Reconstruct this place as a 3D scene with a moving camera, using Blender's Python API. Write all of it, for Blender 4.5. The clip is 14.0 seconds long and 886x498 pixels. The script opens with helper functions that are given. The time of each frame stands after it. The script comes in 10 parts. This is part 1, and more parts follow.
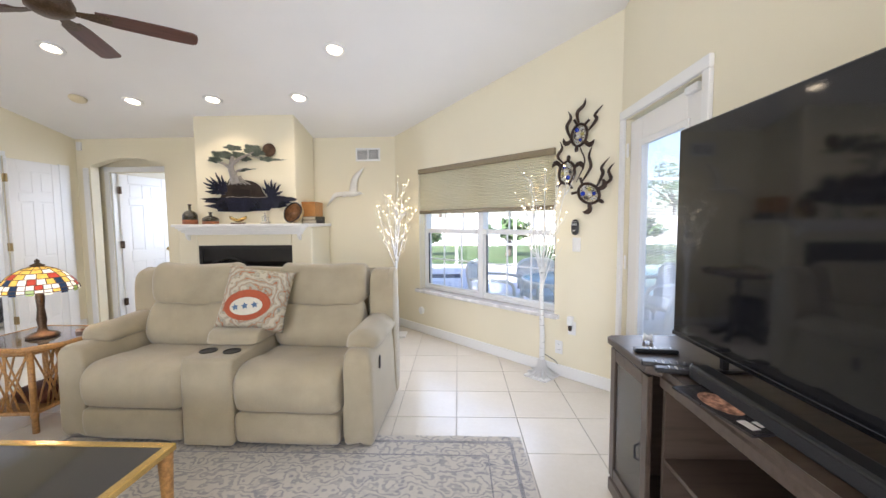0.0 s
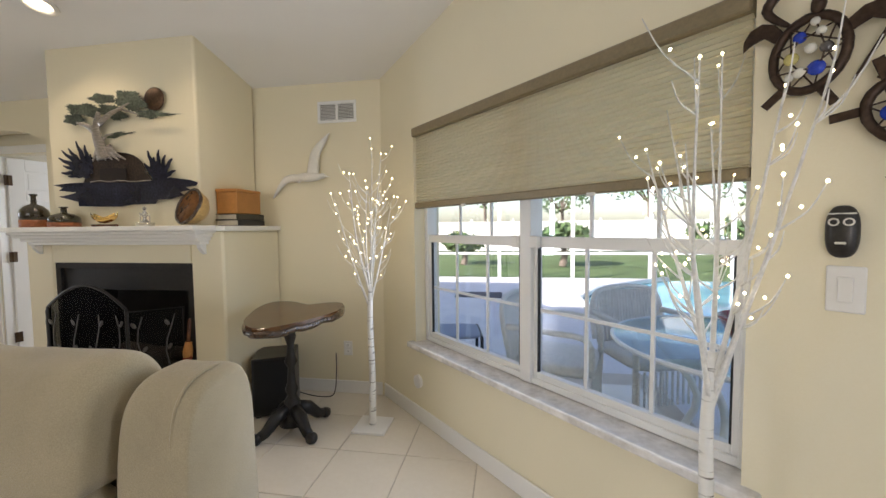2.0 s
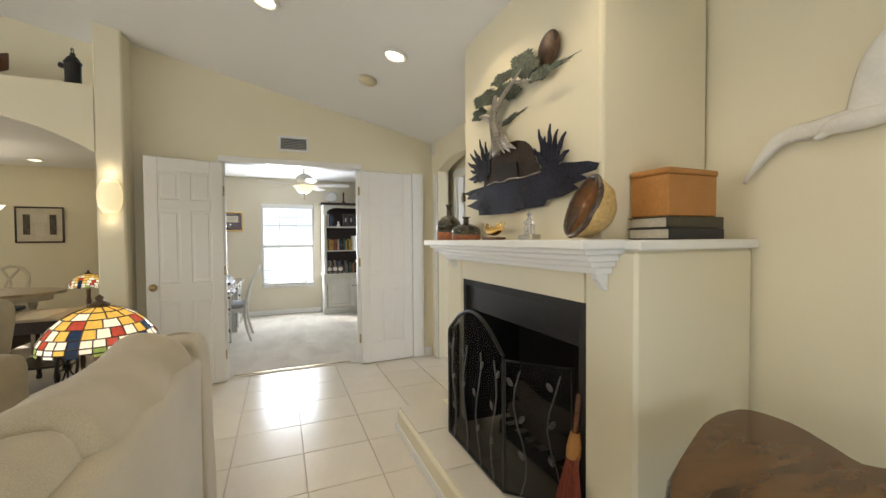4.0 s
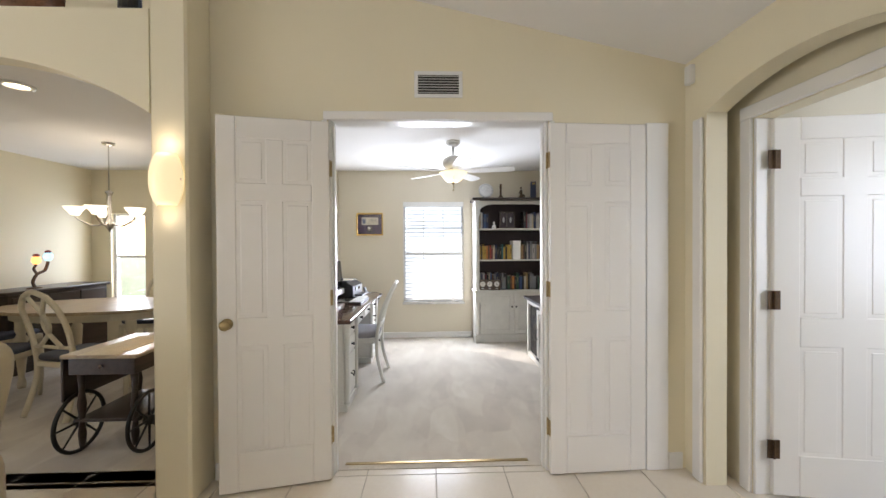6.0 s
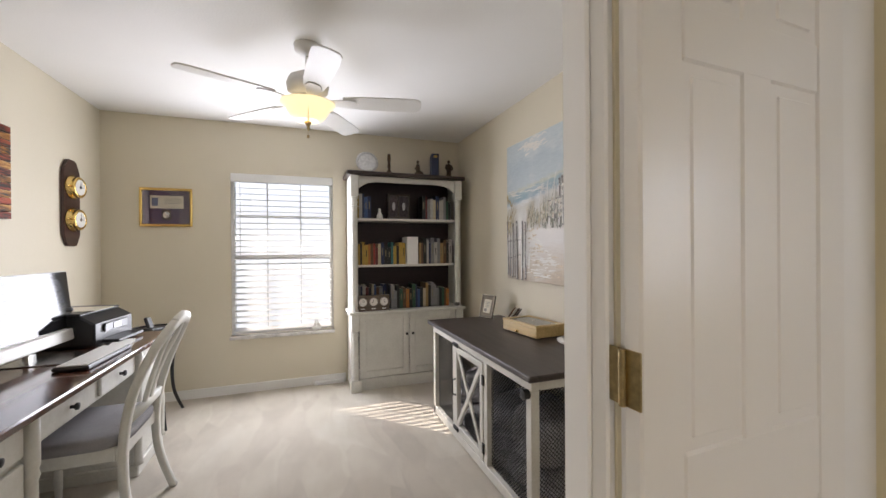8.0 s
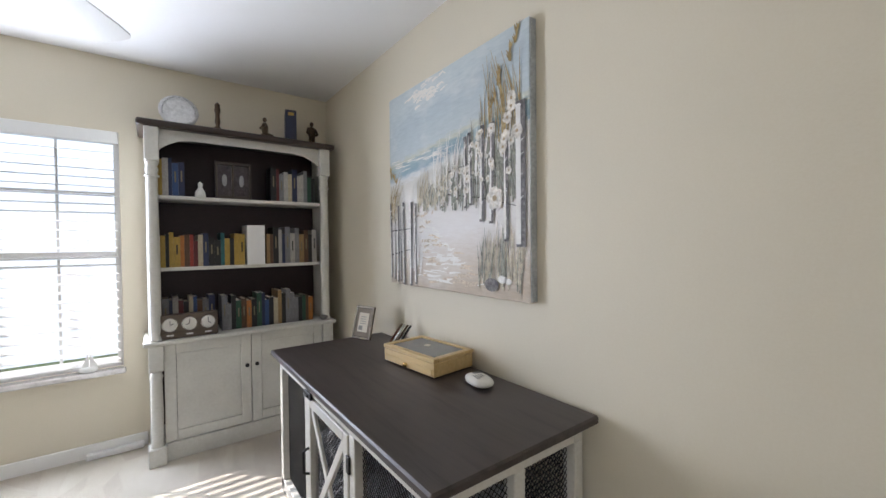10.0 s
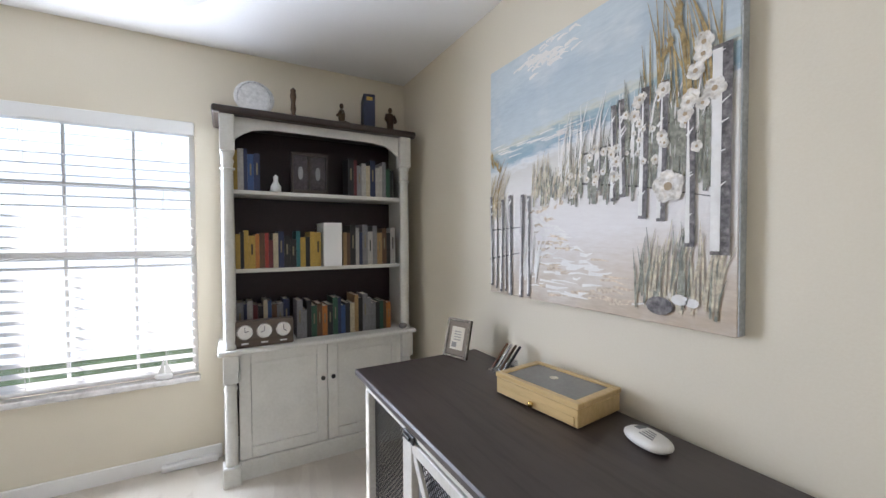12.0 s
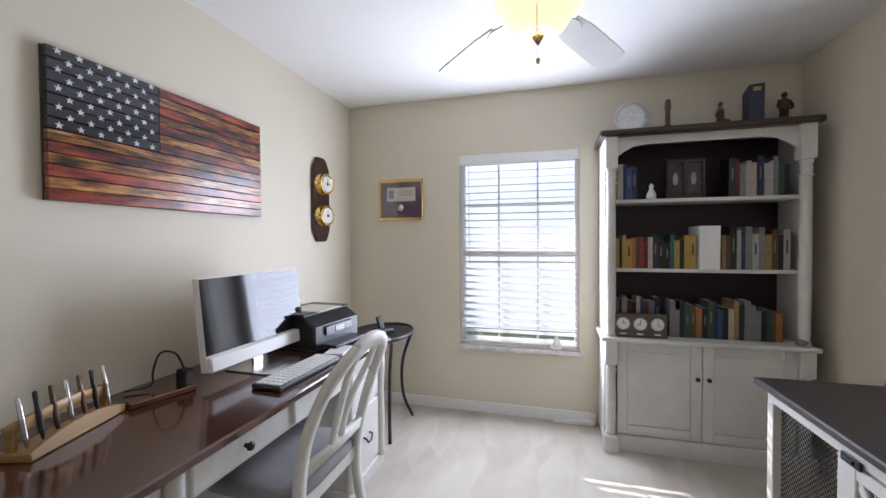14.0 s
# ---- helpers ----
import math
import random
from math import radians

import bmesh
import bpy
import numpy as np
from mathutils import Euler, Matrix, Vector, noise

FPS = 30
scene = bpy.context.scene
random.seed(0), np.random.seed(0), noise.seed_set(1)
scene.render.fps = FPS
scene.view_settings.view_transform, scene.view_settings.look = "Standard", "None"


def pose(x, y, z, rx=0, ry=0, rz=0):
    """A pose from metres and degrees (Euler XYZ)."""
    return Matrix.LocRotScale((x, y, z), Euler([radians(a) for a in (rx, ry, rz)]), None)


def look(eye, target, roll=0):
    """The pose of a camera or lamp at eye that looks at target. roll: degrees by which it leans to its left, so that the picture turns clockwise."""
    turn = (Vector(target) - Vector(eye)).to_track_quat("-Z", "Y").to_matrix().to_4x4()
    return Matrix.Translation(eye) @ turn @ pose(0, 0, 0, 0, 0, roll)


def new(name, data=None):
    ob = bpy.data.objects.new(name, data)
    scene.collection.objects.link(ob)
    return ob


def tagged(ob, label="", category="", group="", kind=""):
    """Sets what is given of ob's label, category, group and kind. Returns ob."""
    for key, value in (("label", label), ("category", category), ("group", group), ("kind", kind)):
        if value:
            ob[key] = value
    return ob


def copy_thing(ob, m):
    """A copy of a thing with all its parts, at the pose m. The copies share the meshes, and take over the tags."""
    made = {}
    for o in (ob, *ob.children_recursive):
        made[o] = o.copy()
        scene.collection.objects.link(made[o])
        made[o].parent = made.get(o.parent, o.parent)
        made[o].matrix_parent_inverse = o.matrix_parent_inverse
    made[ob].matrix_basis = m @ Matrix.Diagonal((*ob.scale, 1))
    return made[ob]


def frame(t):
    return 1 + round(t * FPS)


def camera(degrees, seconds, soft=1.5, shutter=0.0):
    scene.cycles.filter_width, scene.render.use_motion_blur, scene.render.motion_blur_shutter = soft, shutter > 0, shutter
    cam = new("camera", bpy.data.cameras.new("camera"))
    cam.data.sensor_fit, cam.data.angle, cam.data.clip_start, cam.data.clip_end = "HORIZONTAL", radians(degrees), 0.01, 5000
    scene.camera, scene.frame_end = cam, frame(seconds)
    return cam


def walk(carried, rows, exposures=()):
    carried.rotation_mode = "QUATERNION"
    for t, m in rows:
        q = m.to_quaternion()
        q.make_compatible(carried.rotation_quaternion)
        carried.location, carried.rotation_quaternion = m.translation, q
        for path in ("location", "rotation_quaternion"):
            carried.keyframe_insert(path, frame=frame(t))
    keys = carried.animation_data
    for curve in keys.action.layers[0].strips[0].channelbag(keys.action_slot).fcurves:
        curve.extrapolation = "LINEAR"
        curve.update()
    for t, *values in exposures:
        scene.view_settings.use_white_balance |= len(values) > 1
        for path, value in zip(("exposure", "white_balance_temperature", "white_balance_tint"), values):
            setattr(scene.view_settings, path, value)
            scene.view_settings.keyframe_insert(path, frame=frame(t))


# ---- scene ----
cam = camera(97.44, 14.0)
# seconds, x, y, z, yaw, pitch, roll
PATH = [
    (0.0, -0.100, 0.018, 1.340, 2.21, -3.98, 0.48),
    (0.5, -0.025, 0.561, 1.342, 1.58, -3.80, 0.46),
    (1.0, 0.061, 1.116, 1.346, 1.52, -3.86, 0.43),
    (1.5, 0.074, 1.649, 1.323, 3.43, -3.61, 0.53),
    (2.0, 0.045, 2.148, 1.308, 9.31, -3.15, 0.58),
    (2.5, -0.058, 2.545, 1.317, 19.74, -2.57, 0.46),
    (3.0, -0.217, 2.889, 1.331, 34.84, -2.12, 0.38),
    (3.5, -0.502, 3.112, 1.345, 51.19, -1.78, 0.41),
    (4.0, -0.833, 3.315, 1.341, 67.26, -1.39, 0.41),
    (4.2, -0.974, 3.366, 1.339, 72.70, -1.21, 0.40),
    (6.3, -3.067, 3.413, 1.366, 88.07, -0.56, 0.31),
    (6.5, -3.276, 3.424, 1.354, 87.33, -0.54, 0.22),
    (7.0, -3.743, 3.431, 1.366, 83.44, -0.52, 0.33),
    (7.5, -4.184, 3.533, 1.320, 77.01, -0.18, 0.30),
    (8.0, -4.538, 3.620, 1.309, 70.13, -0.10, 0.39),
    (8.5, -4.798, 3.724, 1.296, 63.11, -0.28, 0.50),
    (9.0, -4.994, 3.830, 1.292, 56.82, -0.25, 0.37),
    (9.2, -5.056, 3.924, 1.291, 55.95, -0.41, 0.48),
    (11.3, -5.693, 4.128, 1.310, 51.46, -1.34, 0.25),
    (11.5, -5.727, 4.107, 1.312, 53.40, -1.41, 0.21),
    (12.0, -5.792, 4.058, 1.319, 60.84, -1.42, 0.21),
    (12.5, -5.804, 3.954, 1.329, 71.54, -1.49, 0.24),
    (13.0, -5.766, 3.859, 1.328, 83.90, -1.51, 0.24),
    (13.5, -5.674, 3.764, 1.341, 95.08, -1.44, 0.34),
    (14.0, -5.508, 3.691, 1.341, 105.25, -1.19, 0.36),
]
EXPOSURES = [(0.0, 1.58, 5750, 18), (1.0, 1.12, 5750, 14), (1.5, 0.86, 6900, 17), (2.0, 0.90, 6300, 16), (2.5, 1.03, 6500, 15), (3.5, 0.95, 7000, 13), (4.2, 1.22, 6200, 11), (6.3, 1.26, 6200, 17),
             (7.0, 1.15, 6800, 17), (7.5, 0.92, 6700, 18), (8.5, 0.75, 6600, 19), (9.2, 0.82, 6100, 16), (11.3, 1.18, 6000, 18), (12.5, 1.12, 5900, 17), (13.0, 0.95, 6000, 21), (14.0, 0.74, 5900, 20)]
walk(cam, [(t, pose(x, y, z, 90 + pitch, roll, yaw)) for t, x, y, z, yaw, pitch, roll in PATH], EXPOSURES)

# ---- world and light ----
world = bpy.data.worlds.new("world")
scene.world = world
world.use_nodes = True
wn = world.node_tree
sky = wn.nodes.new("ShaderNodeTexSky")
sky.sky_type = "NISHITA"
sky.sun_disc = False
sky.sun_elevation, sky.sun_rotation = radians(30), radians(225)
sky.air_density, sky.dust_density = 1.0, 1.5
wn.links.new(sky.outputs[0], wn.nodes["Background"].inputs[0])
wn.nodes["Background"].inputs[1].default_value = 0.15


def sun_lamp():
    d = bpy.data.lights.new("sun", "SUN")
    d.energy, d.angle, d.color = 5.0, radians(0.3), (1.0, 0.93, 0.82)
    o = new("sun", d)
    o.matrix_world = look((0, 0, 0), (0.614, 0.614, -0.497))


def area_lamp(name, eye, target, sx, sy, power, color=(1, 1, 1)):
    d = bpy.data.lights.new(name, "AREA")
    d.shape, d.size, d.size_y, d.energy, d.color = "RECTANGLE", sx, sy, power, color
    o = new(name, d)
    o.matrix_world = look(eye, target)
    return o


def bulb(name, at, power, color, radius=0.05, spot=0):
    d = bpy.data.lights.new(name, "SPOT" if spot else "POINT")
    d.energy, d.color, d.shadow_soft_size = power, color, radius
    if spot:
        d.spot_size, d.spot_blend = radians(spot), 0.6
    o = new(name, d)
    o.location = at
    return o


WARM = (1.0, 0.82, 0.56)
DAY = (0.86, 0.93, 1.0)
sun_lamp()
area_lamp("daylight_office_window", (-8.455, 3.46, 1.25), (-7, 3.46, 1.3), 0.85, 1.4, 27, DAY)
area_lamp("daylight_patio_door", (1.085, 2.4825, 1.10), (0, 2.4825, 1.10), 0.49, 1.44, 2.2, DAY)
area_lamp("daylight_wide_window", (0.062, 4.026, 0.99), (-0.645, 3.319, 0.99), 1.72, 0.85, 5, DAY)
area_lamp("daylight_dining_window", (-8.74, -0.94, 1.2), (-7, -0.9, 1.0), 0.45, 1.2, 10, DAY)
# added fill lamp behind the camera, set in an assumed window
area_lamp("daylight_back_windows", (-1.5, -3.2, 1.3), (-1.5, 0, 1.2), 3.0, 1.5, 36, (0.95, 0.97, 1.0))
# added out of view to brighten the open bedroom door
area_lamp("daylight_bedroom", (-2.86, 6.9, 1.5), (-5, 6.6, 1.2), 1.0, 1.2, 16, DAY)

# ---- materials ----
def nodes_of(m):
    m.use_nodes = True
    return m.node_tree, m.node_tree.nodes["Principled BSDF"]


def coords(nt, stretch=(1, 1, 1), kind="Object"):
    tc = nt.nodes.new("ShaderNodeTexCoord")
    mp = nt.nodes.new("ShaderNodeMapping")
    mp.inputs["Scale"].default_value = stretch
    nt.links.new(tc.outputs[kind], mp.inputs["Vector"])
    return mp.outputs[0]


def noise_tex(nt, vec, scale, detail=4.0, rough=0.55):
    n = nt.nodes.new("ShaderNodeTexNoise")
    n.inputs["Scale"].default_value, n.inputs["Detail"].default_value = scale, detail
    n.inputs["Roughness"].default_value = rough
    nt.links.new(vec, n.inputs["Vector"])
    return n.outputs["Fac"]


def ramp(nt, fac, stops, constant=False):
    r = nt.nodes.new("ShaderNodeValToRGB")
    e = r.color_ramp.elements
    e[0].position, e[0].color = stops[0][0], (*stops[0][1], 1)
    e[1].position, e[1].color = stops[-1][0], (*stops[-1][1], 1)
    for p, c in stops[1:-1]:
        k = e.new(p)
        k.color = (*c, 1)
    if constant:
        r.color_ramp.interpolation = "CONSTANT"
    nt.links.new(fac, r.inputs[0])
    return r.outputs[0]


def mixed(nt, a, b, fac, mode="MIX"):
    m = nt.nodes.new("ShaderNodeMix")
    m.data_type, m.blend_type = "RGBA", mode
    for sock, v in ((m.inputs[6], a), (m.inputs[7], b), (m.inputs[0], fac)):
        if isinstance(v, (int, float)):
            sock.default_value = v
        elif isinstance(v, tuple):
            sock.default_value = (*v, 1)
        else:
            nt.links.new(v, sock)
    return m.outputs[2]


def bumped(nt, bsdf, height, strength, distance=0.01):
    b = nt.nodes.new("ShaderNodeBump")
    b.inputs["Strength"].default_value, b.inputs["Distance"].default_value = strength, distance
    nt.links.new(height, b.inputs["Height"])
    nt.links.new(b.outputs[0], bsdf.inputs["Normal"])


def shade(c, k):
    return tuple(min(1, v * k) for v in c)


def plain(name, col, rough=0.5, metal=0.0, var=0.08, scale=6.0, bump=0.0, bscale=80.0, stretch=(1, 1, 1), piece=0.0, coat=0.0, sheen=0.0):
    """A surface with two scales of variation, fine relief and, for pieces, a change from piece to piece."""
    m = bpy.data.materials.new(name)
    nt, b = nodes_of(m)
    v = coords(nt, stretch)
    big, fine = noise_tex(nt, v, scale), noise_tex(nt, v, bscale, 3.0)
    c = ramp(nt, big, [(0.3, shade(col, 1 - var)), (0.7, shade(col, 1 + var))])
    c = mixed(nt, c, ramp(nt, fine, [(0.3, (0.5 - var,) * 3), (0.7, (0.5 + var,) * 3)]), 0.6, "OVERLAY")
    if piece:
        oi = nt.nodes.new("ShaderNodeObjectInfo")
        c = mixed(nt, c, ramp(nt, oi.outputs["Random"], [(0, (1 - piece,) * 3), (1, (1, 1, 1))]), 1.0, "MULTIPLY")
    nt.links.new(c, b.inputs["Base Color"])
    b.inputs["Metallic"].default_value = metal
    rr = nt.nodes.new("ShaderNodeMapRange")
    rr.inputs[3].default_value, rr.inputs[4].default_value = max(0.02, rough - 0.12 * rough), min(1, rough + 0.12 * rough)
    nt.links.new(big, rr.inputs[0])
    nt.links.new(rr.outputs[0], b.inputs["Roughness"])
    b.inputs["Coat Weight"].default_value = coat
    b.inputs["Coat Roughness"].default_value = 0.08
    b.inputs["Sheen Weight"].default_value = sheen
    if bump:
        bumped(nt, b, fine, bump)
    return m


def wood(name, dark, light, rough=0.35, stretch=(1, 12, 12), scale=3.0, coat=0.0, bump=0.08):
    m = bpy.data.materials.new(name)
    nt, b = nodes_of(m)
    v = coords(nt, stretch)
    g = noise_tex(nt, v, scale, 8.0, 0.65)
    big = noise_tex(nt, coords(nt), 2.5)
    c = ramp(nt, g, [(0.3, dark), (0.5, shade(light, 0.85)), (0.72, light)])
    c = mixed(nt, c, ramp(nt, big, [(0.3, (0.8,) * 3), (0.7, (1,) * 3)]), 1.0, "MULTIPLY")
    nt.links.new(c, b.inputs["Base Color"])
    b.inputs["Roughness"].default_value, b.inputs["Coat Weight"].default_value = rough, coat
    b.inputs["Coat Roughness"].default_value = 0.06
    bumped(nt, b, g, bump, 0.004)
    return m


def glow(name, col, strength, base=None):
    m = bpy.data.materials.new(name)
    nt, b = nodes_of(m)
    b.inputs["Base Color"].default_value = (*(base or col), 1)
    b.inputs["Emission Color"].default_value = (*col, 1)
    b.inputs["Emission Strength"].default_value = strength
    b.inputs["Roughness"].default_value = 0.3
    return m


def clear_glass(name, tint=(1, 1, 1), rough=0.0, mix=0.08):
    """Thin pane: mostly clear with a mirror share."""
    m = bpy.data.materials.new(name)
    m.use_nodes = True
    nt = m.node_tree
    nt.nodes.clear()
    out, tr = nt.nodes.new("ShaderNodeOutputMaterial"), nt.nodes.new("ShaderNodeBsdfTransparent")
    gl, mx = nt.nodes.new("ShaderNodeBsdfGlossy"), nt.nodes.new("ShaderNodeMixShader")
    tr.inputs[0].default_value = (*tint, 1)
    gl.inputs["Roughness"].default_value = rough
    mx.inputs[0].default_value = mix
    nt.links.new(tr.outputs[0], mx.inputs[1])
    nt.links.new(gl.outputs[0], mx.inputs[2])
    nt.links.new(mx.outputs[0], out.inputs[0])
    return m


def translucent_cloth(name, col, share=0.5):
    m = bpy.data.materials.new(name)
    nt, b = nodes_of(m)
    v = coords(nt)
    c = ramp(nt, noise_tex(nt, v, 40), [(0.3, shade(col, 0.985)), (0.7, col)])
    nt.links.new(c, b.inputs["Base Color"])
    b.inputs["Roughness"].default_value = 0.8
    t, mx = nt.nodes.new("ShaderNodeBsdfTranslucent"), nt.nodes.new("ShaderNodeMixShader")
    nt.links.new(c, t.inputs[0])
    mx.inputs[0].default_value = share
    nt.links.new(b.outputs[0], mx.inputs[1])
    nt.links.new(t.outputs[0], mx.inputs[2])
    nt.links.new(mx.outputs[0], nt.nodes["Material Output"].inputs[0])
    return m


WALL_CREAM = plain("cream_wall_paint", (0.80, 0.735, 0.55), 0.55, var=0.02, scale=1.2, bump=0.05, bscale=140)
WALL_BEIGE = plain("beige_wall_paint", (0.70, 0.64, 0.51), 0.6, var=0.02, scale=1.2, bump=0.05, bscale=140)
CEILING = plain("white_ceiling_paint", (0.86, 0.85, 0.83), 0.8, var=0.015, scale=1.5, bump=0.12, bscale=90)
TRIM = plain("white_trim_paint", (0.84, 0.83, 0.80), 0.32, var=0.008, scale=3)
DOOR_PAINT = plain("white_door_paint", (0.82, 0.80, 0.76), 0.3, var=0.008, scale=3)
TILE = plain("cream_ceramic_tile", (0.76, 0.70, 0.60), 0.22, var=0.035, scale=3, bump=0.02, bscale=40, piece=0.05)
GROUT = plain("grey_grout", (0.52, 0.47, 0.40), 0.9, var=0.08, scale=5, bump=0.1)
MARBLE = plain("white_marble", (0.72, 0.70, 0.68), 0.12, var=0.16, scale=14, bscale=40)
SOFA = plain("beige_microfibre", (0.41, 0.35, 0.235), 0.92, var=0.11, scale=4.5, bump=0.25, bscale=420, sheen=0.35)
BLACK_METAL = plain("black_wrought_iron", (0.014, 0.013, 0.013), 0.42, 0.15, var=0.2, bump=0.1)
SOOT = plain("soot_black", (0.02, 0.018, 0.017), 0.7, var=0.3, bump=0.2)
BLACK_PLASTIC = plain("black_plastic", (0.012, 0.012, 0.013), 0.35, var=0.1)
SCREEN = plain("dark_glass_screen", (0.012, 0.012, 0.014), 0.06, var=0.05)
BRASS = plain("polished_brass", (0.78, 0.55, 0.20), 0.2, 1.0, var=0.06)
AGED_BRASS = plain("aged_brass", (0.42, 0.32, 0.16), 0.32, 1.0, var=0.15)
BRONZE = plain("dark_bronze", (0.10, 0.065, 0.04), 0.4, 0.8, var=0.25, bump=0.1)
STEEL = plain("satin_steel", (0.6, 0.59, 0.57), 0.25, 1.0, var=0.05)
WHITE_PLASTIC = plain("white_plastic", (0.8, 0.79, 0.76), 0.35, var=0.02)
WHITE_METAL = plain("white_aluminium", (0.80, 0.80, 0.79), 0.35, var=0.02)
ESPRESSO = wood("espresso_wood", (0.018, 0.011, 0.008), (0.05, 0.032, 0.025), 0.3)
GREYBROWN = wood("grey_brown_wood", (0.028, 0.021, 0.02), (0.065, 0.05, 0.046), 0.4)
STAND_WOOD = wood("dark_stand_wood", (0.05, 0.033, 0.022), (0.10, 0.07, 0.05), 0.35)
CHERRY = wood("cherry_wood", (0.07, 0.022, 0.011), (0.17, 0.062, 0.03), 0.22, coat=0.4)
WALNUT = wood("walnut_slab", (0.035, 0.014, 0.005), (0.14, 0.062, 0.02), 0.14, stretch=(5, 1.6, 5))
BARK = plain("dark_bark_edge", (0.05, 0.026, 0.013), 0.2, var=0.4, scale=18, bump=0.6, bscale=60, coat=0.5)
FAN_WOOD = wood("mahogany_blade", (0.05, 0.018, 0.012), (0.13, 0.05, 0.035), 0.4)
RATTAN = plain("honey_rattan", (0.42, 0.22, 0.07), 0.4, var=0.2, scale=20, bump=0.2)
BAMBOO = wood("pale_bamboo", (0.55, 0.36, 0.13), (0.72, 0.52, 0.24), 0.35)
TAN_LEATHER = plain("tan_leather", (0.45, 0.20, 0.05), 0.5, var=0.1, scale=10, bump=0.2, bscale=150)
DISTRESSED = plain("distressed_white_paint", (0.66, 0.65, 0.60), 0.5, var=0.06, scale=7, bump=0.06, bscale=60)
BLIND_CLOTH = translucent_cloth("olive_beige_cloth", (0.86, 0.80, 0.65), 0.72)
BLIND_RAIL = plain("bronze_rail", (0.25, 0.20, 0.12), 0.4, 0.2)
SLAT = translucent_cloth("white_slat", (0.87, 0.87, 0.87), 0.46)
PANE = clear_glass("window_pane")
GLASS_TOP = clear_glass("smoked_glass", (0.30, 0.27, 0.24), 0.02, 0.22)
WHITE_LACQUER = plain("white_lacquer", (0.82, 0.82, 0.80), 0.3, var=0.02)

# ---- shaping helpers ----
def mesh_of(bm, name, mat, smooth=False):
    me = bpy.data.meshes.new(name)
    bmesh.ops.recalc_face_normals(bm, faces=bm.faces)
    bm.to_mesh(me)
    bm.free()
    for m in (mat if isinstance(mat, (list, tuple)) else [mat]):
        me.materials.append(m)
    if smooth:
        me.polygons.foreach_set("use_smooth", [True] * len(me.polygons))
    return me


def part(name, bm, mat, parent, label="", smooth=False):
    ob = new(name, mesh_of(bm, name, mat, smooth))
    ob.parent = parent
    if label:
        ob["label"] = label
    return ob


def thing(name, m, label, category, group=""):
    ob = new(name)
    ob.empty_display_size = 0.1
    ob.matrix_world = m
    return tagged(ob, label, category, group)


def solo(name, bm, mat, m, label, category, group="", smooth=False):
    ob = new(name, mesh_of(bm, name, mat, smooth))
    ob.matrix_world = m
    return tagged(ob, label, category, group)


def structure(name, bm, mat, label, smooth=False):
    return tagged(new(name, mesh_of(bm, name, mat, smooth)), label, name.split("_")[0], "", "structure")


def box(x0, x1, y0, y1, z0, z1, bev=0.0, seg=1, bm=None):
    bm = bm or bmesh.new()
    m = Matrix.Translation(((x0 + x1) / 2, (y0 + y1) / 2, (z0 + z1) / 2)) @ Matrix.Diagonal((abs(x1 - x0), abs(y1 - y0), abs(z1 - z0), 1))
    vs = bmesh.ops.create_cube(bm, size=1, matrix=m)["verts"]
    if bev:
        es = {e for v in vs for e in v.link_edges}
        bmesh.ops.bevel(bm, geom=list(es), offset=bev, segments=seg, affect="EDGES", profile=0.5)
    return bm


def boxes(rows, bev=0.0, bm=None):
    bm = bm or bmesh.new()
    for r in rows:
        box(*r, bev, 1, bm)
    return bm


def lathe(profile, seg=24, at=(0, 0, 0), bm=None, turn=None):
    bm = bm or bmesh.new()
    m = Matrix.Translation(at) @ (turn or Matrix())
    rings = []
    for r, z in profile:
        if r < 1e-5:
            rings.append([bm.verts.new(m @ Vector((0, 0, z)))])
        else:
            rings.append([bm.verts.new(m @ Vector((r * math.cos(a), r * math.sin(a), z))) for a in [2 * math.pi * i / seg for i in range(seg)]])
    for a, b in zip(rings, rings[1:]):
        for i in range(seg):
            q = [a[i % len(a)], a[(i + 1) % len(a)], b[(i + 1) % len(b)], b[i % len(b)]]
            u = []
            for v in q:
                if v not in u:
                    u.append(v)
            if len(u) > 2:
                bm.faces.new(u)
    for r in (rings[0], rings[-1]):
        if len(r) > 2:
            bm.faces.new(r)
    return bm


def rod(a, b, r, r2=None, seg=8, bm=None):
    return tube([a, b], [r, r if r2 is None else r2], seg, bm)


def tube(pts, r, seg=8, bm=None, closed=False):
    bm = bm or bmesh.new()
    pts = [Vector(p) for p in pts]
    n = len(pts)
    rs = r if isinstance(r, (list, tuple)) else [r] * n
    rings, up = [], None
    for i, p in enumerate(pts):
        if closed:
            d = pts[(i + 1) % n] - pts[i - 1]
        else:
            d = pts[min(i + 1, n - 1)] - pts[max(i - 1, 0)]
        d.normalize()
        if up is None or abs(up.dot(d)) > 0.98:
            up = Vector((0, 0, 1)) if abs(d.z) < 0.9 else Vector((1, 0, 0))
        s = d.cross(up).normalized()
        up = s.cross(d).normalized()
        rings.append([bm.verts.new(p + rs[i] * (s * math.cos(t) + up * math.sin(t))) for t in [2 * math.pi * k / seg for k in range(seg)]])
    pairs = list(zip(rings, rings[1:])) + ([(rings[-1], rings[0])] if closed else [])
    for a, b in pairs:
        for k in range(seg):
            bm.faces.new((a[k], a[(k + 1) % seg], b[(k + 1) % seg], b[k]))
    if not closed:
        bm.faces.new(rings[0])
        bm.faces.new(rings[-1])
    return bm


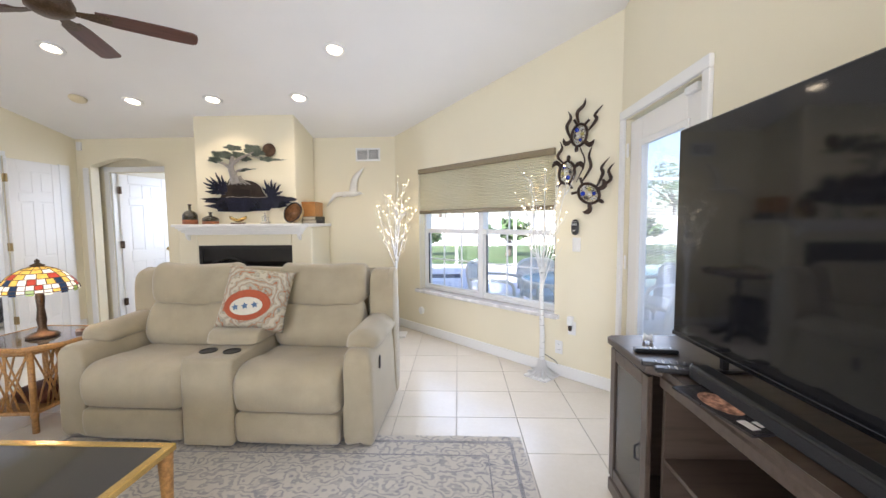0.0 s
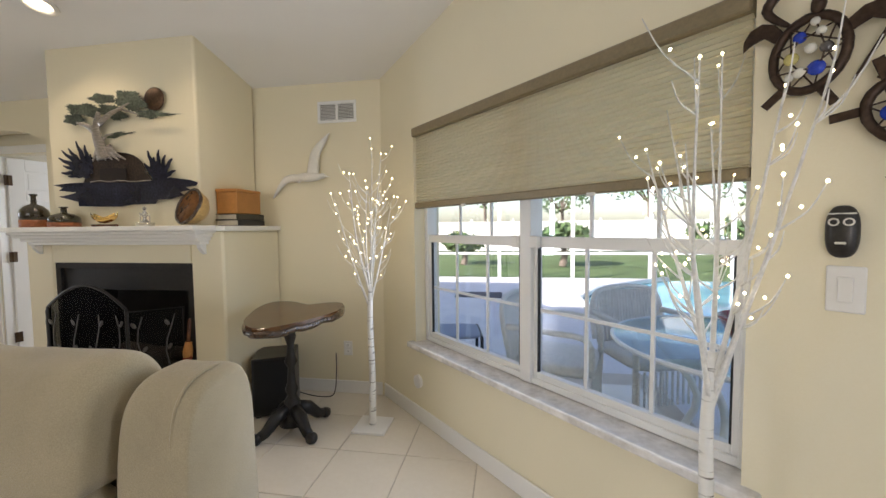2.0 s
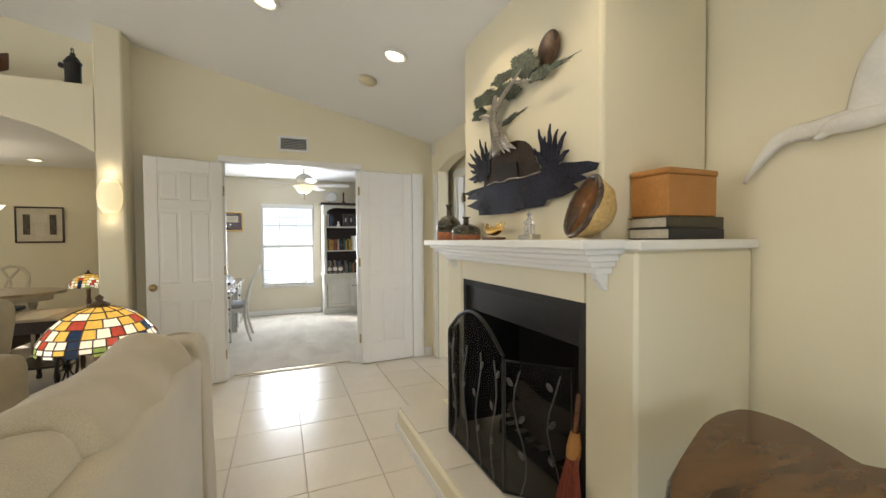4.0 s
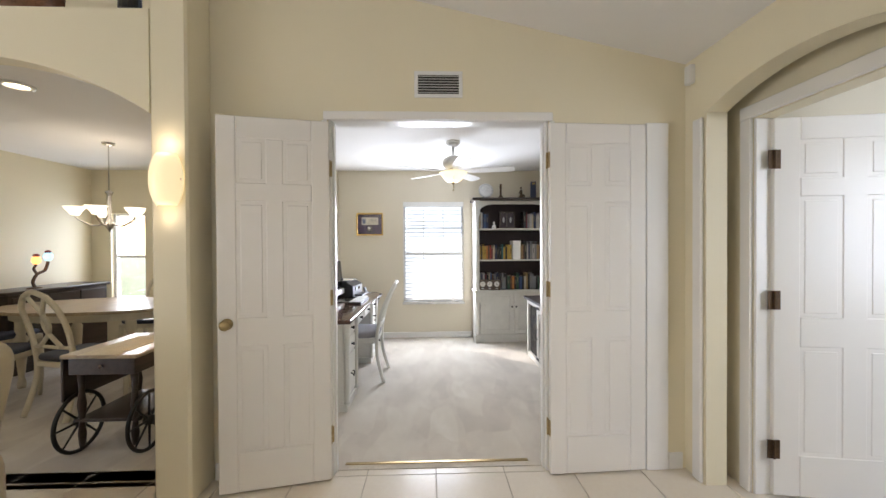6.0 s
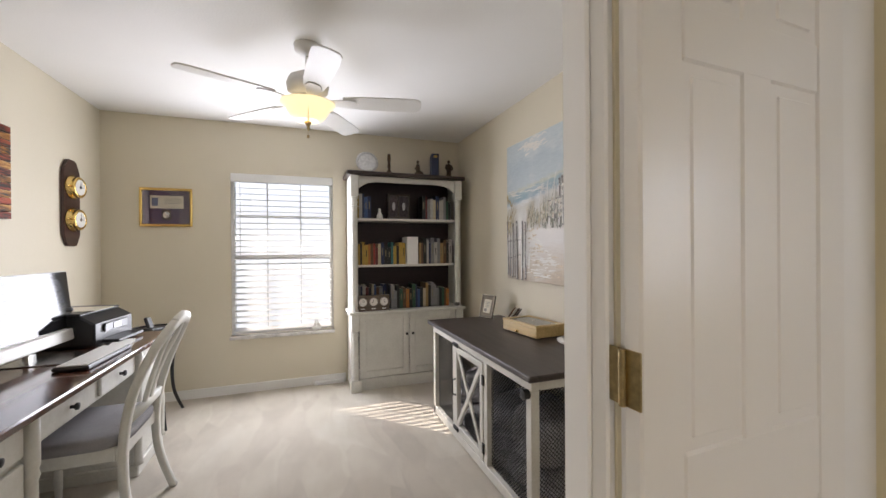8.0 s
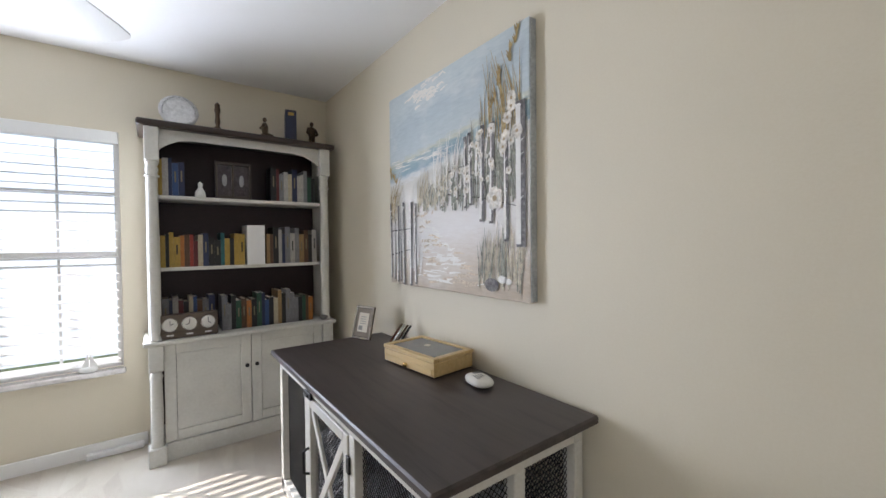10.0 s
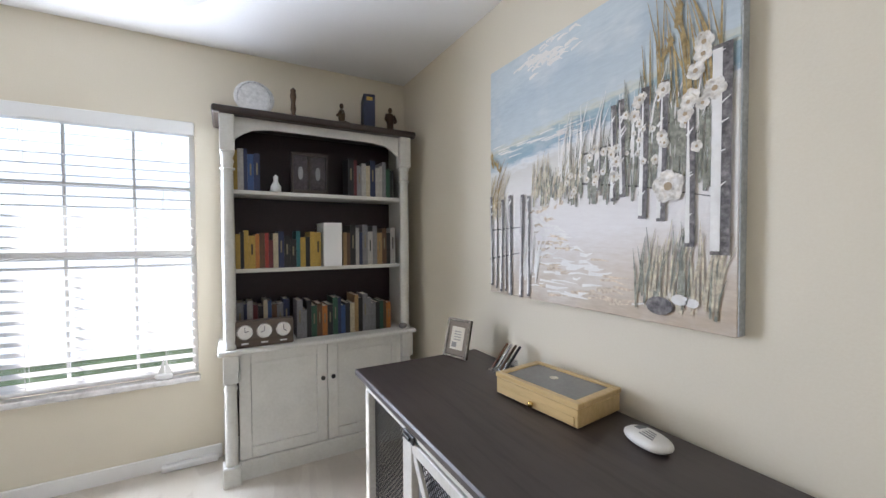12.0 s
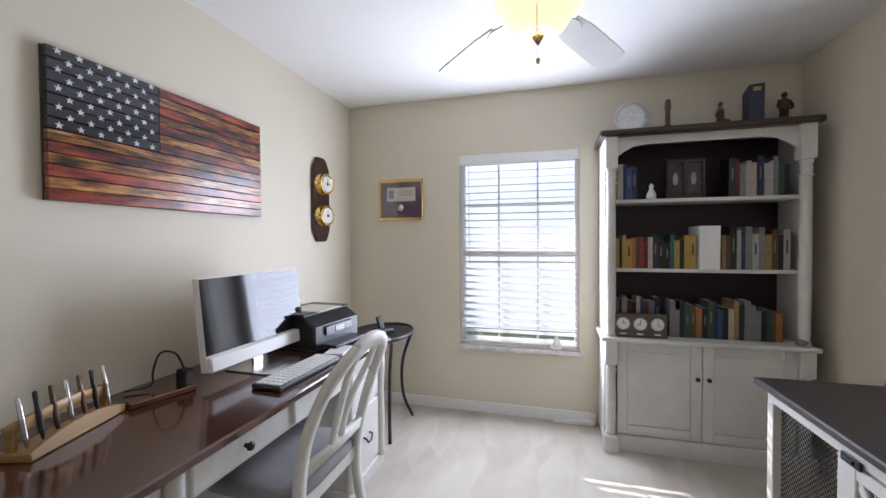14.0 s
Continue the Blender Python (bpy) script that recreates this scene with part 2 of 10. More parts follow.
def prism(poly, depth, m=None, bev=0.0, bm=None):
    """A flat outline in x and z, thickened along y from 0 to depth, then moved by m."""
    bm = bm or bmesh.new()
    m = m or Matrix()
    a = [bm.verts.new(m @ Vector((x, 0, z))) for x, z in poly]
    b = [bm.verts.new(m @ Vector((x, depth, z))) for x, z in poly]
    fs = [bm.faces.new(a), bm.faces.new(b[::-1])]
    n = len(poly)
    for i in range(n):
        fs.append(bm.faces.new((a[i], b[i], b[(i + 1) % n], a[(i + 1) % n])))
    if bev:
        es = [e for e in set(fs[0].edges) | set(fs[1].edges)]
        bmesh.ops.bevel(bm, geom=es, offset=bev, segments=1, affect="EDGES")
    return bm


def flat_prism(poly, z0, z1, bm=None, bev=0.0):
    """An outline in x and y, thickened upward."""
    return prism(poly, z1 - z0, Matrix(((1, 0, 0, 0), (0, 0, 1, 0), (0, 1, 0, z0), (0, 0, 0, 1))), bev, bm)


def cushion(cx, cy, cz, sx, sy, sz, e=0.35, nu=28, nv=16, puff=0.0, wob=0.0, seed=0.0, bm=None, turn=None):
    """A soft block: a rounded solid of size sx, sy, sz."""
    bm = bm or bmesh.new()
    sg = lambda v, k: math.copysign(abs(v) ** k, v)
    m = Matrix.Translation((cx, cy, cz)) @ (turn or Matrix())
    rings = []
    for j in range(nv + 1):
        p = -math.pi / 2 + math.pi * j / nv
        row = []
        for i in range(nu if 0 < j < nv else 1):
            t = 2 * math.pi * i / nu
            v = Vector((sx / 2 * sg(math.cos(p), e) * sg(math.cos(t), e), sy / 2 * sg(math.cos(p), e) * sg(math.sin(t), e), sz / 2 * sg(math.sin(p), e)))
            if wob:
                v *= 1 + wob * noise.noise(v * 6 + Vector((seed, seed, 0)))
            row.append(bm.verts.new(m @ v))
        rings.append(row)
    for a, b in zip(rings, rings[1:]):
        for i in range(nu):
            q = [a[i % len(a)], a[(i + 1) % len(a)], b[(i + 1) % len(b)], b[i % len(b)]]
            u = []
            for v in q:
                if v not in u:
                    u.append(v)
            if len(u) > 2:
                bm.faces.new(u)
    return bm


def arc(cx, cy, r, a0, a1, n):
    return [(cx + r * math.cos(radians(a0 + (a1 - a0) * i / n)), cy + r * math.sin(radians(a0 + (a1 - a0) * i / n))) for i in range(n + 1)]


def spline(pts, n=8):
    """A smooth line through the points."""
    ps = [Vector(p) for p in pts]
    out = []
    for i in range(len(ps) - 1):
        a, b, c, d = ps[max(i - 1, 0)], ps[i], ps[i + 1], ps[min(i + 2, len(ps) - 1)]
        for k in range(n):
            t = k / n
            out.append(0.5 * ((2 * b) + (c - a) * t + (2 * a - 5 * b + 4 * c - d) * t * t + (3 * b - a - 3 * c + d) * t ** 3))
    out.append(ps[-1])
    return out


AT = Matrix.Translation


def soft(profile, a0, a1, axis="x", rnd=0.06, n=22, sag=0.0, crown=0.02, wob=0.0, seed=0.0, bm=None):
    """A stuffed form: a closed outline swept along an axis, its ends rounded off, its middle full."""
    bm = bm or bmesh.new()
    ps = [Vector((p[0], p[1], 0)) for p in profile]
    k = len(ps)
    loop = []
    for i in range(k):
        a, b, c, d = ps[i - 1], ps[i], ps[(i + 1) % k], ps[(i + 2) % k]
        for j in range(4):
            t = j / 4
            loop.append(0.5 * ((2 * b) + (c - a) * t + (2 * a - 5 * b + 4 * c - d) * t * t + (3 * b - a - 3 * c + d) * t ** 3))
    mid = sum(loop, Vector()) / len(loop)
    size = max((p - mid).length for p in loop)
    l = a1 - a0
    us = [0.5 - 0.5 * math.cos(math.pi * i / n) for i in range(n + 1)]
    rings = []
    for u in us:
        e = min(u, 1 - u) * l
        q = 1 - min(1.0, e / rnd)
        inset = rnd * (1 - math.sqrt(max(0.0, 1 - q * q)))
        sc = max(0.12, 1 - inset / size) * (1 + crown * math.sin(math.pi * u))
        row = []
        for p in loop:
            w = mid + (p - mid) * sc
            v = Vector((a0 + u * l, w.x, w.y - sag * math.sin(math.pi * u))) if axis == "x" else Vector((w.x, a0 + u * l, w.y))
            if wob:
                v += (Vector((0, p.x - mid.x, p.y - mid.y)) if axis == "x" else Vector((p.x - mid.x, 0, p.y - mid.y))).normalized() * wob * (noise.noise(v * 5.5 + Vector((seed, 0, 0))) + 0.5 * noise.noise(v * 13 + Vector((0, seed, 0))))
            row.append(bm.verts.new(v))
        rings.append(row)
    m = len(loop)
    for a, b in zip(rings, rings[1:]):
        for i in range(m):
            bm.faces.new((a[i], a[(i + 1) % m], b[(i + 1) % m], b[i]))
    bm.faces.new(rings[0])
    bm.faces.new(rings[-1])
    return bm


def ribbon(pts, w, t, face=(0, 1, 0), bm=None, bev=0.004):
    """A flat strap of width w and thickness t along points, its thickness along face."""
    bm = bm or bmesh.new()
    pts = [Vector(p) for p in pts]
    n = len(pts)
    ws = w if isinstance(w, (list, tuple)) else [w] * n
    rings = []
    for i, p in enumerate(pts):
        d = (pts[min(i + 1, n - 1)] - pts[max(i - 1, 0)]).normalized()
        f = Vector(face)
        f = (f - d * f.dot(d)).normalized()
        s = d.cross(f)
        hw, ht = ws[i] / 2, t / 2
        rings.append([bm.verts.new(p + s * x + f * y) for x, y in ((-hw, -ht + bev), (-hw + bev, -ht), (hw - bev, -ht), (hw, -ht + bev), (hw, ht - bev), (hw - bev, ht), (-hw + bev, ht), (-hw, ht - bev))])
    for a, b in zip(rings, rings[1:]):
        for k in range(8):
            bm.faces.new((a[k], a[(k + 1) % 8], b[(k + 1) % 8], b[k]))
    bm.faces.new(rings[0])
    bm.faces.new(rings[-1])
    return bm

# ---- structure ----
def ceil_z(y):
    return 2.43 + 0.22 * (5.03 - y) if y > 0.3 else 3.4706 - 0.22 * (0.3 - y)


DIAG = Matrix(((0.70711, 0.70711, 0, -0.90), (-0.70711, 0.70711, 0, 5.03), (0, 0, 1, 0), (0, 0, 0, 1)))


def moved(bm, m):
    bmesh.ops.transform(bm, matrix=m, verts=bm.verts)
    return bm


def wall_with_opening(a0, a1, o0, o1, z0, z1, oz0, oz1, t0, t1, axis):
    """Wall along an axis from a0 to a1, thick from t0 to t1, with one opening."""
    rows = [(a0, o0, z0, z1), (o1, a1, z0, z1), (o0, o1, oz1, z1)] + ([(o0, o1, z0, oz0)] if oz0 > z0 else [])
    bm = bmesh.new()
    for p, q, b, t in rows:
        if axis == "x":
            box(p, q, t0, t1, b, t, 0, 1, bm)
        else:
            box(t0, t1, p, q, b, t, 0, 1, bm)
    return bm


structure("ground", box(-60, 60, -60, 60, -0.25, -0.13), plain("lawn_green", (0.10, 0.16, 0.05), 0.9, var=0.3, scale=1.5, bump=0.5, bscale=40), "green lawn round the house")
structure("floor", box(-5.11, 1.26, -3.0, 5.75, -0.10, -0.006), GROUT, "grey grout bed of the tiled living room floor")


def carpet_material():
    """Cut pile with fan-shaped vacuum strokes, each stroke leaning its pile another way."""
    m = bpy.data.materials.new("beige_carpet")
    nt, b = nodes_of(m)
    v = coords(nt)
    warp = nt.nodes.new("ShaderNodeTexNoise")
    warp.inputs["Scale"].default_value = 1.1
    nt.links.new(v, warp.inputs["Vector"])
    bent = mixed(nt, v, warp.outputs["Color"], 0.22)
    strokes = []
    for turn, seed in ((38, 0.0), (-24, 3.7)):
        mp = nt.nodes.new("ShaderNodeMapping")
        mp.inputs["Rotation"].default_value = (0, 0, radians(turn))
        mp.inputs["Location"].default_value = (seed, seed, 0)
        mp.inputs["Scale"].default_value = (1.1, 4.2, 1)
        nt.links.new(bent, mp.inputs["Vector"])
        vo = nt.nodes.new("ShaderNodeTexVoronoi")
        vo.inputs["Scale"].default_value = 1.8
        vo.inputs["Randomness"].default_value = 0.9
        nt.links.new(mp.outputs[0], vo.inputs["Vector"])
        strokes.append(ramp(nt, vo.outputs["Color"], [(0.15, (0.452,) * 3), (0.85, (0.548,) * 3)]))
    big = noise_tex(nt, coords(nt, (1.0, 1.6, 1)), 2.2, 3)
    fine = noise_tex(nt, v, 230, 2)
    c = ramp(nt, big, [(0.40, (0.52, 0.465, 0.385)), (0.60, (0.59, 0.535, 0.45))])
    for t in strokes:
        c = mixed(nt, c, t, 0.8, "OVERLAY")
    c = mixed(nt, c, ramp(nt, fine, [(0.3, (0.35,) * 3), (0.7, (0.62,) * 3)]), 0.5, "OVERLAY")
    nt.links.new(c, b.inputs["Base Color"])
    b.inputs["Roughness"].default_value = 0.95
    b.inputs["Sheen Weight"].default_value = 0.3
    bumped(nt, b, fine, 0.6, 0.008)
    return m


CARPET = carpet_material()
structure("floor_office", box(-8.65, -5.11, 1.96, 5.33, -0.10, 0.004), CARPET, "beige office carpet with vacuum tracks")
structure("floor_dining", box(-8.65, -5.0, -1.6, 1.96, -0.10, 0.0), CARPET, "beige dining room carpet")

# living room shell
structure("wall_west", wall_with_opening(2.06, 5.07, 2.81, 4.112, 0, 3.3, 0, 2.115, -5.11, -5.05, "y"), WALL_CREAM, "cream painted wall with the wide doorway")
structure("wall_pier", boxes([(-5.05, -4.82, 1.95, 2.14, 0, 3.25)], 0.012), WALL_CREAM, "cream rounded wall end beside the arch")


def arch_wall():
    top, y0, y1, spring, peak = 2.60, -0.05, 1.95, 2.06, 2.36
    hw = (y1 - y0) / 2
    rise = peak - spring
    r = (hw * hw + rise * rise) / (2 * rise)
    cy, cz = (y0 + y1) / 2, peak - r
    a = math.degrees(math.asin(hw / r))
    pts = arc(cy, cz, r, 90 - a, 90 + a, 24)
    poly = [(-3.0, 0), (y0, 0)] + pts[::-1] + [(1.95, top), (-3.0, top)]
    return prism(poly, 0.12, Matrix(((0, 1, 0, -4.94), (1, 0, 0, 0), (0, 0, 1, 0), (0, 0, 0, 1))))


structure("wall_arch", arch_wall(), WALL_CREAM, "cream wall with a wide arch to the dining room")
structure("wall_shelf", boxes([(-5.40, -4.945, -3.0, 1.945, 2.53, 2.597), (-5.46, -5.40, -3.0, 2.06, 2.53, 3.6)]), WALL_CREAM, "cream plant shelf above the arch")


def north_arch():
    x0, x1, spring, peak, top = -4.87, -3.88, 2.10, 2.20, 3.0
    hw, rise = (x1 - x0) / 2, peak - spring
    r = (hw * hw + rise * rise) / (2 * rise)
    a = math.degrees(math.asin(hw / r))
    pts = arc((x0 + x1) / 2, peak - r, r, 90 - a, 90 + a, 14)
    return prism([(-5.05, 0), (x0, 0)] + pts[::-1] + [(x1, 0), (-3.0, 0), (-3.0, top), (-5.05, top)], 0.12, AT((0, 4.95, 0)))


structure("wall_niche", north_arch(), WALL_CREAM, "cream wall with a shallow arched niche")
structure("wall_hall", wall_with_opening(-5.05, -3.0, -4.80, -3.99, 0, 3.0, 0, 2.04, 5.16, 5.26, "x"), WALL_CREAM, "cream wall round the bedroom doorway")
structure("wall_north", box(-3.0, -0.82, 5.03, 5.17, 0, 2.9), WALL_CREAM, "cream wall beside the chimney")
structure("wall_diagonal", moved(wall_with_opening(-0.02, 2.87, 0.47, 2.31, 0, 3.6, 0.50, 1.965, 0.0, 0.2, "x"), DIAG), WALL_CREAM, "cream angled wall with the wide window")
structure("wall_east", wall_with_opening(-3.0, 3.02, 2.03, 2.93, 0, 3.9, 0, 2.06, 1.12, 1.27, "y"), WALL_CREAM, "cream wall with the glazed patio door")
# unseen back wall; its opening is assumed, for the fill lamp
structure("wall_south", wall_with_opening(-5.46, 1.27, -3.1, 0.1, 0, 3.9, 0.5, 2.1, -3.12, -3.0, "x"), WALL_CREAM, "cream wall out of view with an assumed wide window")


def living_ceiling():
    bm = bmesh.new()
    ys = [5.40, 0.3, -3.05]
    for x0, x1 in ((-5.47, 1.30),):
        lo = [(x0, y, ceil_z(y)) for y in ys] + [(x1, y, ceil_z(y)) for y in ys]
        v = [bm.verts.new(p) for p in lo] + [bm.verts.new((p[0], p[1], p[2] + 0.12)) for p in lo]
        for q in ((0, 1, 4, 3), (1, 2, 5, 4), (6, 9, 10, 7), (7, 10, 11, 8), (0, 3, 9, 6), (2, 8, 11, 5), (0, 6, 7, 1), (1, 7, 8, 2), (3, 4, 10, 9), (4, 5, 11, 10)):
            bm.faces.new([v[i] for i in q])
    return bm


structure("ceiling", living_ceiling(), CEILING, "white sloped living room ceiling")
# office and dining shells
structure("wall_office_east", wall_with_opening(1.96, 5.33, 2.81, 4.112, 0, 2.5, 0, 2.115, -5.17, -5.11, "y"), WALL_BEIGE, "beige office wall round the doorway")
structure("wall_office_west", wall_with_opening(1.96, 5.33, 3.01, 3.905, 0, 2.6, 0.51, 2.0, -8.66, -8.50, "y"), WALL_BEIGE, "beige office wall with the window")
structure("wall_office_south", box(-8.5, -5.17, 2.01, 2.06, 0, 2.6), WALL_BEIGE, "beige office wall behind the desk")
structure("wall_office_north", box(-8.5, -5.17, 5.235, 5.33, 0, 2.6), WALL_BEIGE, "beige office wall with the painting")
structure("ceiling_office", box(-8.66, -5.11, 1.96, 5.33, 2.465, 2.60), CEILING, "white flat office ceiling")
structure("wall_dining_west", wall_with_opening(-1.6, 2.01, -1.18, -0.70, 0, 2.6, 0.6, 1.85, -8.66, -8.50, "y"), WALL_CREAM, "cream dining room wall with a window")
structure("wall_dining_north", box(-8.5, -4.94, 1.95, 2.01, 0, 2.6), WALL_CREAM, "cream dining room wall")
structure("wall_dining_south", box(-8.66, -4.94, -1.55, -1.45, 0, 2.6), WALL_CREAM, "cream dining room wall")
structure("ceiling_dining", box(-8.66, -4.945, -1.6, 1.96, 2.47, 2.528), CEILING, "white dining room ceiling")
# unseen overhang, its depth set to keep sun off the upper panes
structure("roof_eave", box(-9.75, -8.665, -2.2, 6.0, 2.46, 2.60), TRIM, "unseen white overhang added to shade the upper office window")
# bedroom beyond the hall door
structure("wall_bedroom", boxes([(-5.2, -5.08, 5.34, 8.2, 0, 2.6), (-5.2, -2.9, 8.2, 8.3, 0, 2.6)]), WALL_BEIGE, "plain pale bedroom walls")
# unseen wall; its window opening is assumed, to let the added lamp in
structure("wall_bedroom_east", wall_with_opening(5.26, 8.2, 6.3, 7.5, 0, 2.6, 0.9, 2.1, -3.0, -2.9, "y"), WALL_BEIGE, "plain pale bedroom wall out of view with an assumed window")
structure("ceiling_bedroom", box(-5.2, -2.9, 5.262, 8.3, 2.45, 2.6), CEILING, "white bedroom ceiling")
structure("floor_bedroom", box(-5.2, -2.9, 5.755, 8.3, -0.1, 0.0), CARPET, "beige bedroom carpet")


def strip(name, rows, label, mat=TRIM, bev=0.004):
    return structure(name, boxes(rows, bev), mat, label)


# skirting, casings and trim
strip("baseboard_west", [(-5.05, -5.036, 2.145, 2.76, 0, 0.10), (-5.05, -5.036, 4.84, 4.93, 0, 0.10)], "white skirting")
strip("baseboard_north", [(-1.78, -0.92, 5.016, 5.03, 0, 0.10)], "white skirting")
structure("baseboard_diagonal", moved(boxes([(0.01, 2.85, -0.014, 0.0, 0, 0.10)], 0.004), DIAG), TRIM, "white skirting under the window")
strip("baseboard_east", [(1.106, 1.12, -2.9, 1.94, 0, 0.10)], "white skirting")
strip("baseboard_office", [(-8.5, -8.486, 2.06, 4.02, 0, 0.085), (-8.48, -5.2, 5.221, 5.235, 0, 0.085), (-8.48, -5.2, 2.06, 2.074, 0, 0.085)], "white office skirting")
strip("trim_office_door", [(-5.05, -5.034, 2.775, 2.805, 0, 2.0995), (-5.05, -5.034, 4.117, 4.147, 0, 2.0995), (-5.05, -5.032, 2.785, 4.137, 2.10, 2.15)], "white moulded casing of the office doorway")
strip("trim_office_jamb", [(-5.168, -5.052, 2.81, 2.828, 0, 2.115), (-5.168, -5.052, 4.094, 4.112, 0, 2.115), (-5.168, -5.052, 2.828, 4.094, 2.097, 2.115),
                           (-5.12, -5.085, 2.828, 2.838, 0, 2.097), (-5.12, -5.085, 4.084, 4.094, 0, 2.097)], "white door jamb with stop bead")
strip("trim_office_inner", [(-5.182, -5.17, 2.735, 2.803, 0, 2.1215), (-5.182, -5.17, 4.118, 4.185, 0, 2.1215), (-5.183, -5.17, 2.735, 4.185, 2.122, 2.19)], "white casing on the office side")
# white strip that puts the brightly lit arch jamb into shape and colour
strip("trim_niche", [(-4.965, -4.885, 4.93, 4.95, 0, 2.08)], "white strip standing in for the lit jamb of the niche", TRIM, 0.009)
strip("trim_hall_door", [(-4.87, -4.80, 5.14, 5.16, 0, 2.0445), (-3.99, -3.92, 5.14, 5.16, 0, 2.0445), (-4.87, -3.92, 5.138, 5.16, 2.045, 2.115), (-4.80, -4.782, 5.16, 5.26, 0, 2.04)], "white casing of the bedroom door")
strip("trim_patio_door", [(1.096, 1.12, 2.935, 2.995, 0, 2.0645), (1.096, 1.12, 1.965, 2.025, 0, 2.0645), (1.094, 1.12, 1.965, 2.995, 2.065, 2.13)], "white casing of the patio door")


def six_panel(parent, w, h, t=0.035):
    """Leaf in x from 0 to w, y centred, with its rails and six raised panels."""
    part("core", box(0.01, w - 0.01, -t * 0.36, t * 0.36, 0.01, h - 0.01), DOOR_PAINT, parent)
    st, mid = 0.105 * w / 0.6 * 0.95, 0.09 * w / 0.6
    zs = [(0.0, 0.22), (0.80, 0.96), (1.60, 1.70), (h - 0.12, h)]
    rows = [(0, st, -t / 2, t / 2, 0, h), (w - st, w, -t / 2, t / 2, 0, h), (w / 2 - mid / 2, w / 2 + mid / 2, -t / 2 + 0.0005, t / 2 - 0.0005, 0.22, h - 0.12)]
    rows += [(st, w - st, -t / 2 + 0.0002, t / 2 - 0.0002, a, b) for a, b in zs]
    part("stile_and_rail_frame", boxes(rows, 0.0045), DOOR_PAINT, parent)
    for a, b in ((0.22, 0.80), (0.96, 1.60), (1.70, h - 0.12)):
        for p, q in ((st, w / 2 - mid / 2), (w / 2 + mid / 2, w - st)):
            part("panel", box(p + 0.008, q - 0.008, -t / 2 + 0.0015, t / 2 - 0.0015, a + 0.008, b - 0.008, 0.016), DOOR_PAINT, parent)


def hinge(parent, x, y, z, mat=BRASS, size=0.09, turn=0):
    bm = boxes([(-0.03, 0.03, -0.002, 0.002, -size / 2, size / 2)], 0.0)
    rod((0, -0.006, -size / 2), (0, -0.006, size / 2), 0.006, bm=bm)
    o = part("hinge", bm, mat, parent, "brass butt hinge")
    o.matrix_local = AT((x, y, z)) @ Matrix.Rotation(radians(turn), 4, "Z")
    return o


def knob(parent, x, y, z, side, mat=AGED_BRASS):
    o = part("door_knob", lathe([(0.0, 0), (0.03, 0.0), (0.031, 0.006), (0.012, 0.012), (0.011, 0.03), (0.024, 0.04), (0.028, 0.052), (0.022, 0.064), (0, 0.068)], 20), mat, parent, "aged brass door knob", True)
    o.matrix_local = AT((x, y, z)) @ Matrix.Rotation(radians(-90 * side), 4, "X")


d = thing("door_1", pose(-5.018, 2.824, 0.012, 0, 0, -90 + 12), "white six-panel office door leaf folded back, open", "door")
d["kind"] = "structure"
six_panel(d, 0.59, 2.065)
knob(d, 0.54, 0.0175, 0.93, 1)
for z in (0.25, 1.05, 1.80):
    hinge(d, -0.0022, -0.012, z, AGED_BRASS, 0.09, -90)
d = thing("door_2", pose(-5.010, 4.104, 0.012, 0, 0, 92.5), "white six-panel office door leaf folded back, open", "door")
d["kind"] = "structure"
six_panel(d, 0.585, 2.065)
for z in (0.27, 1.09, 1.85):
    hinge(d, -0.0022, 0.012, z, AGED_BRASS, 0.09, -90)
strip("trim_west_edge", [(-5.05, -5.03, 4.70, 4.835, 0.0, 2.09)], "white painted board beside the folded door")
d = thing("door_3", pose(-4.775, 5.24, 0.012, 0, 0, 80), "white six-panel bedroom door standing open", "door")
d["kind"] = "structure"
six_panel(d, 0.77, 2.02)
knob(d, 0.70, -0.0175, 0.95, -1)
for z in (0.25, 1.05, 1.80):
    hinge(d, 0.0, -0.021, z, BRONZE, 0.10)


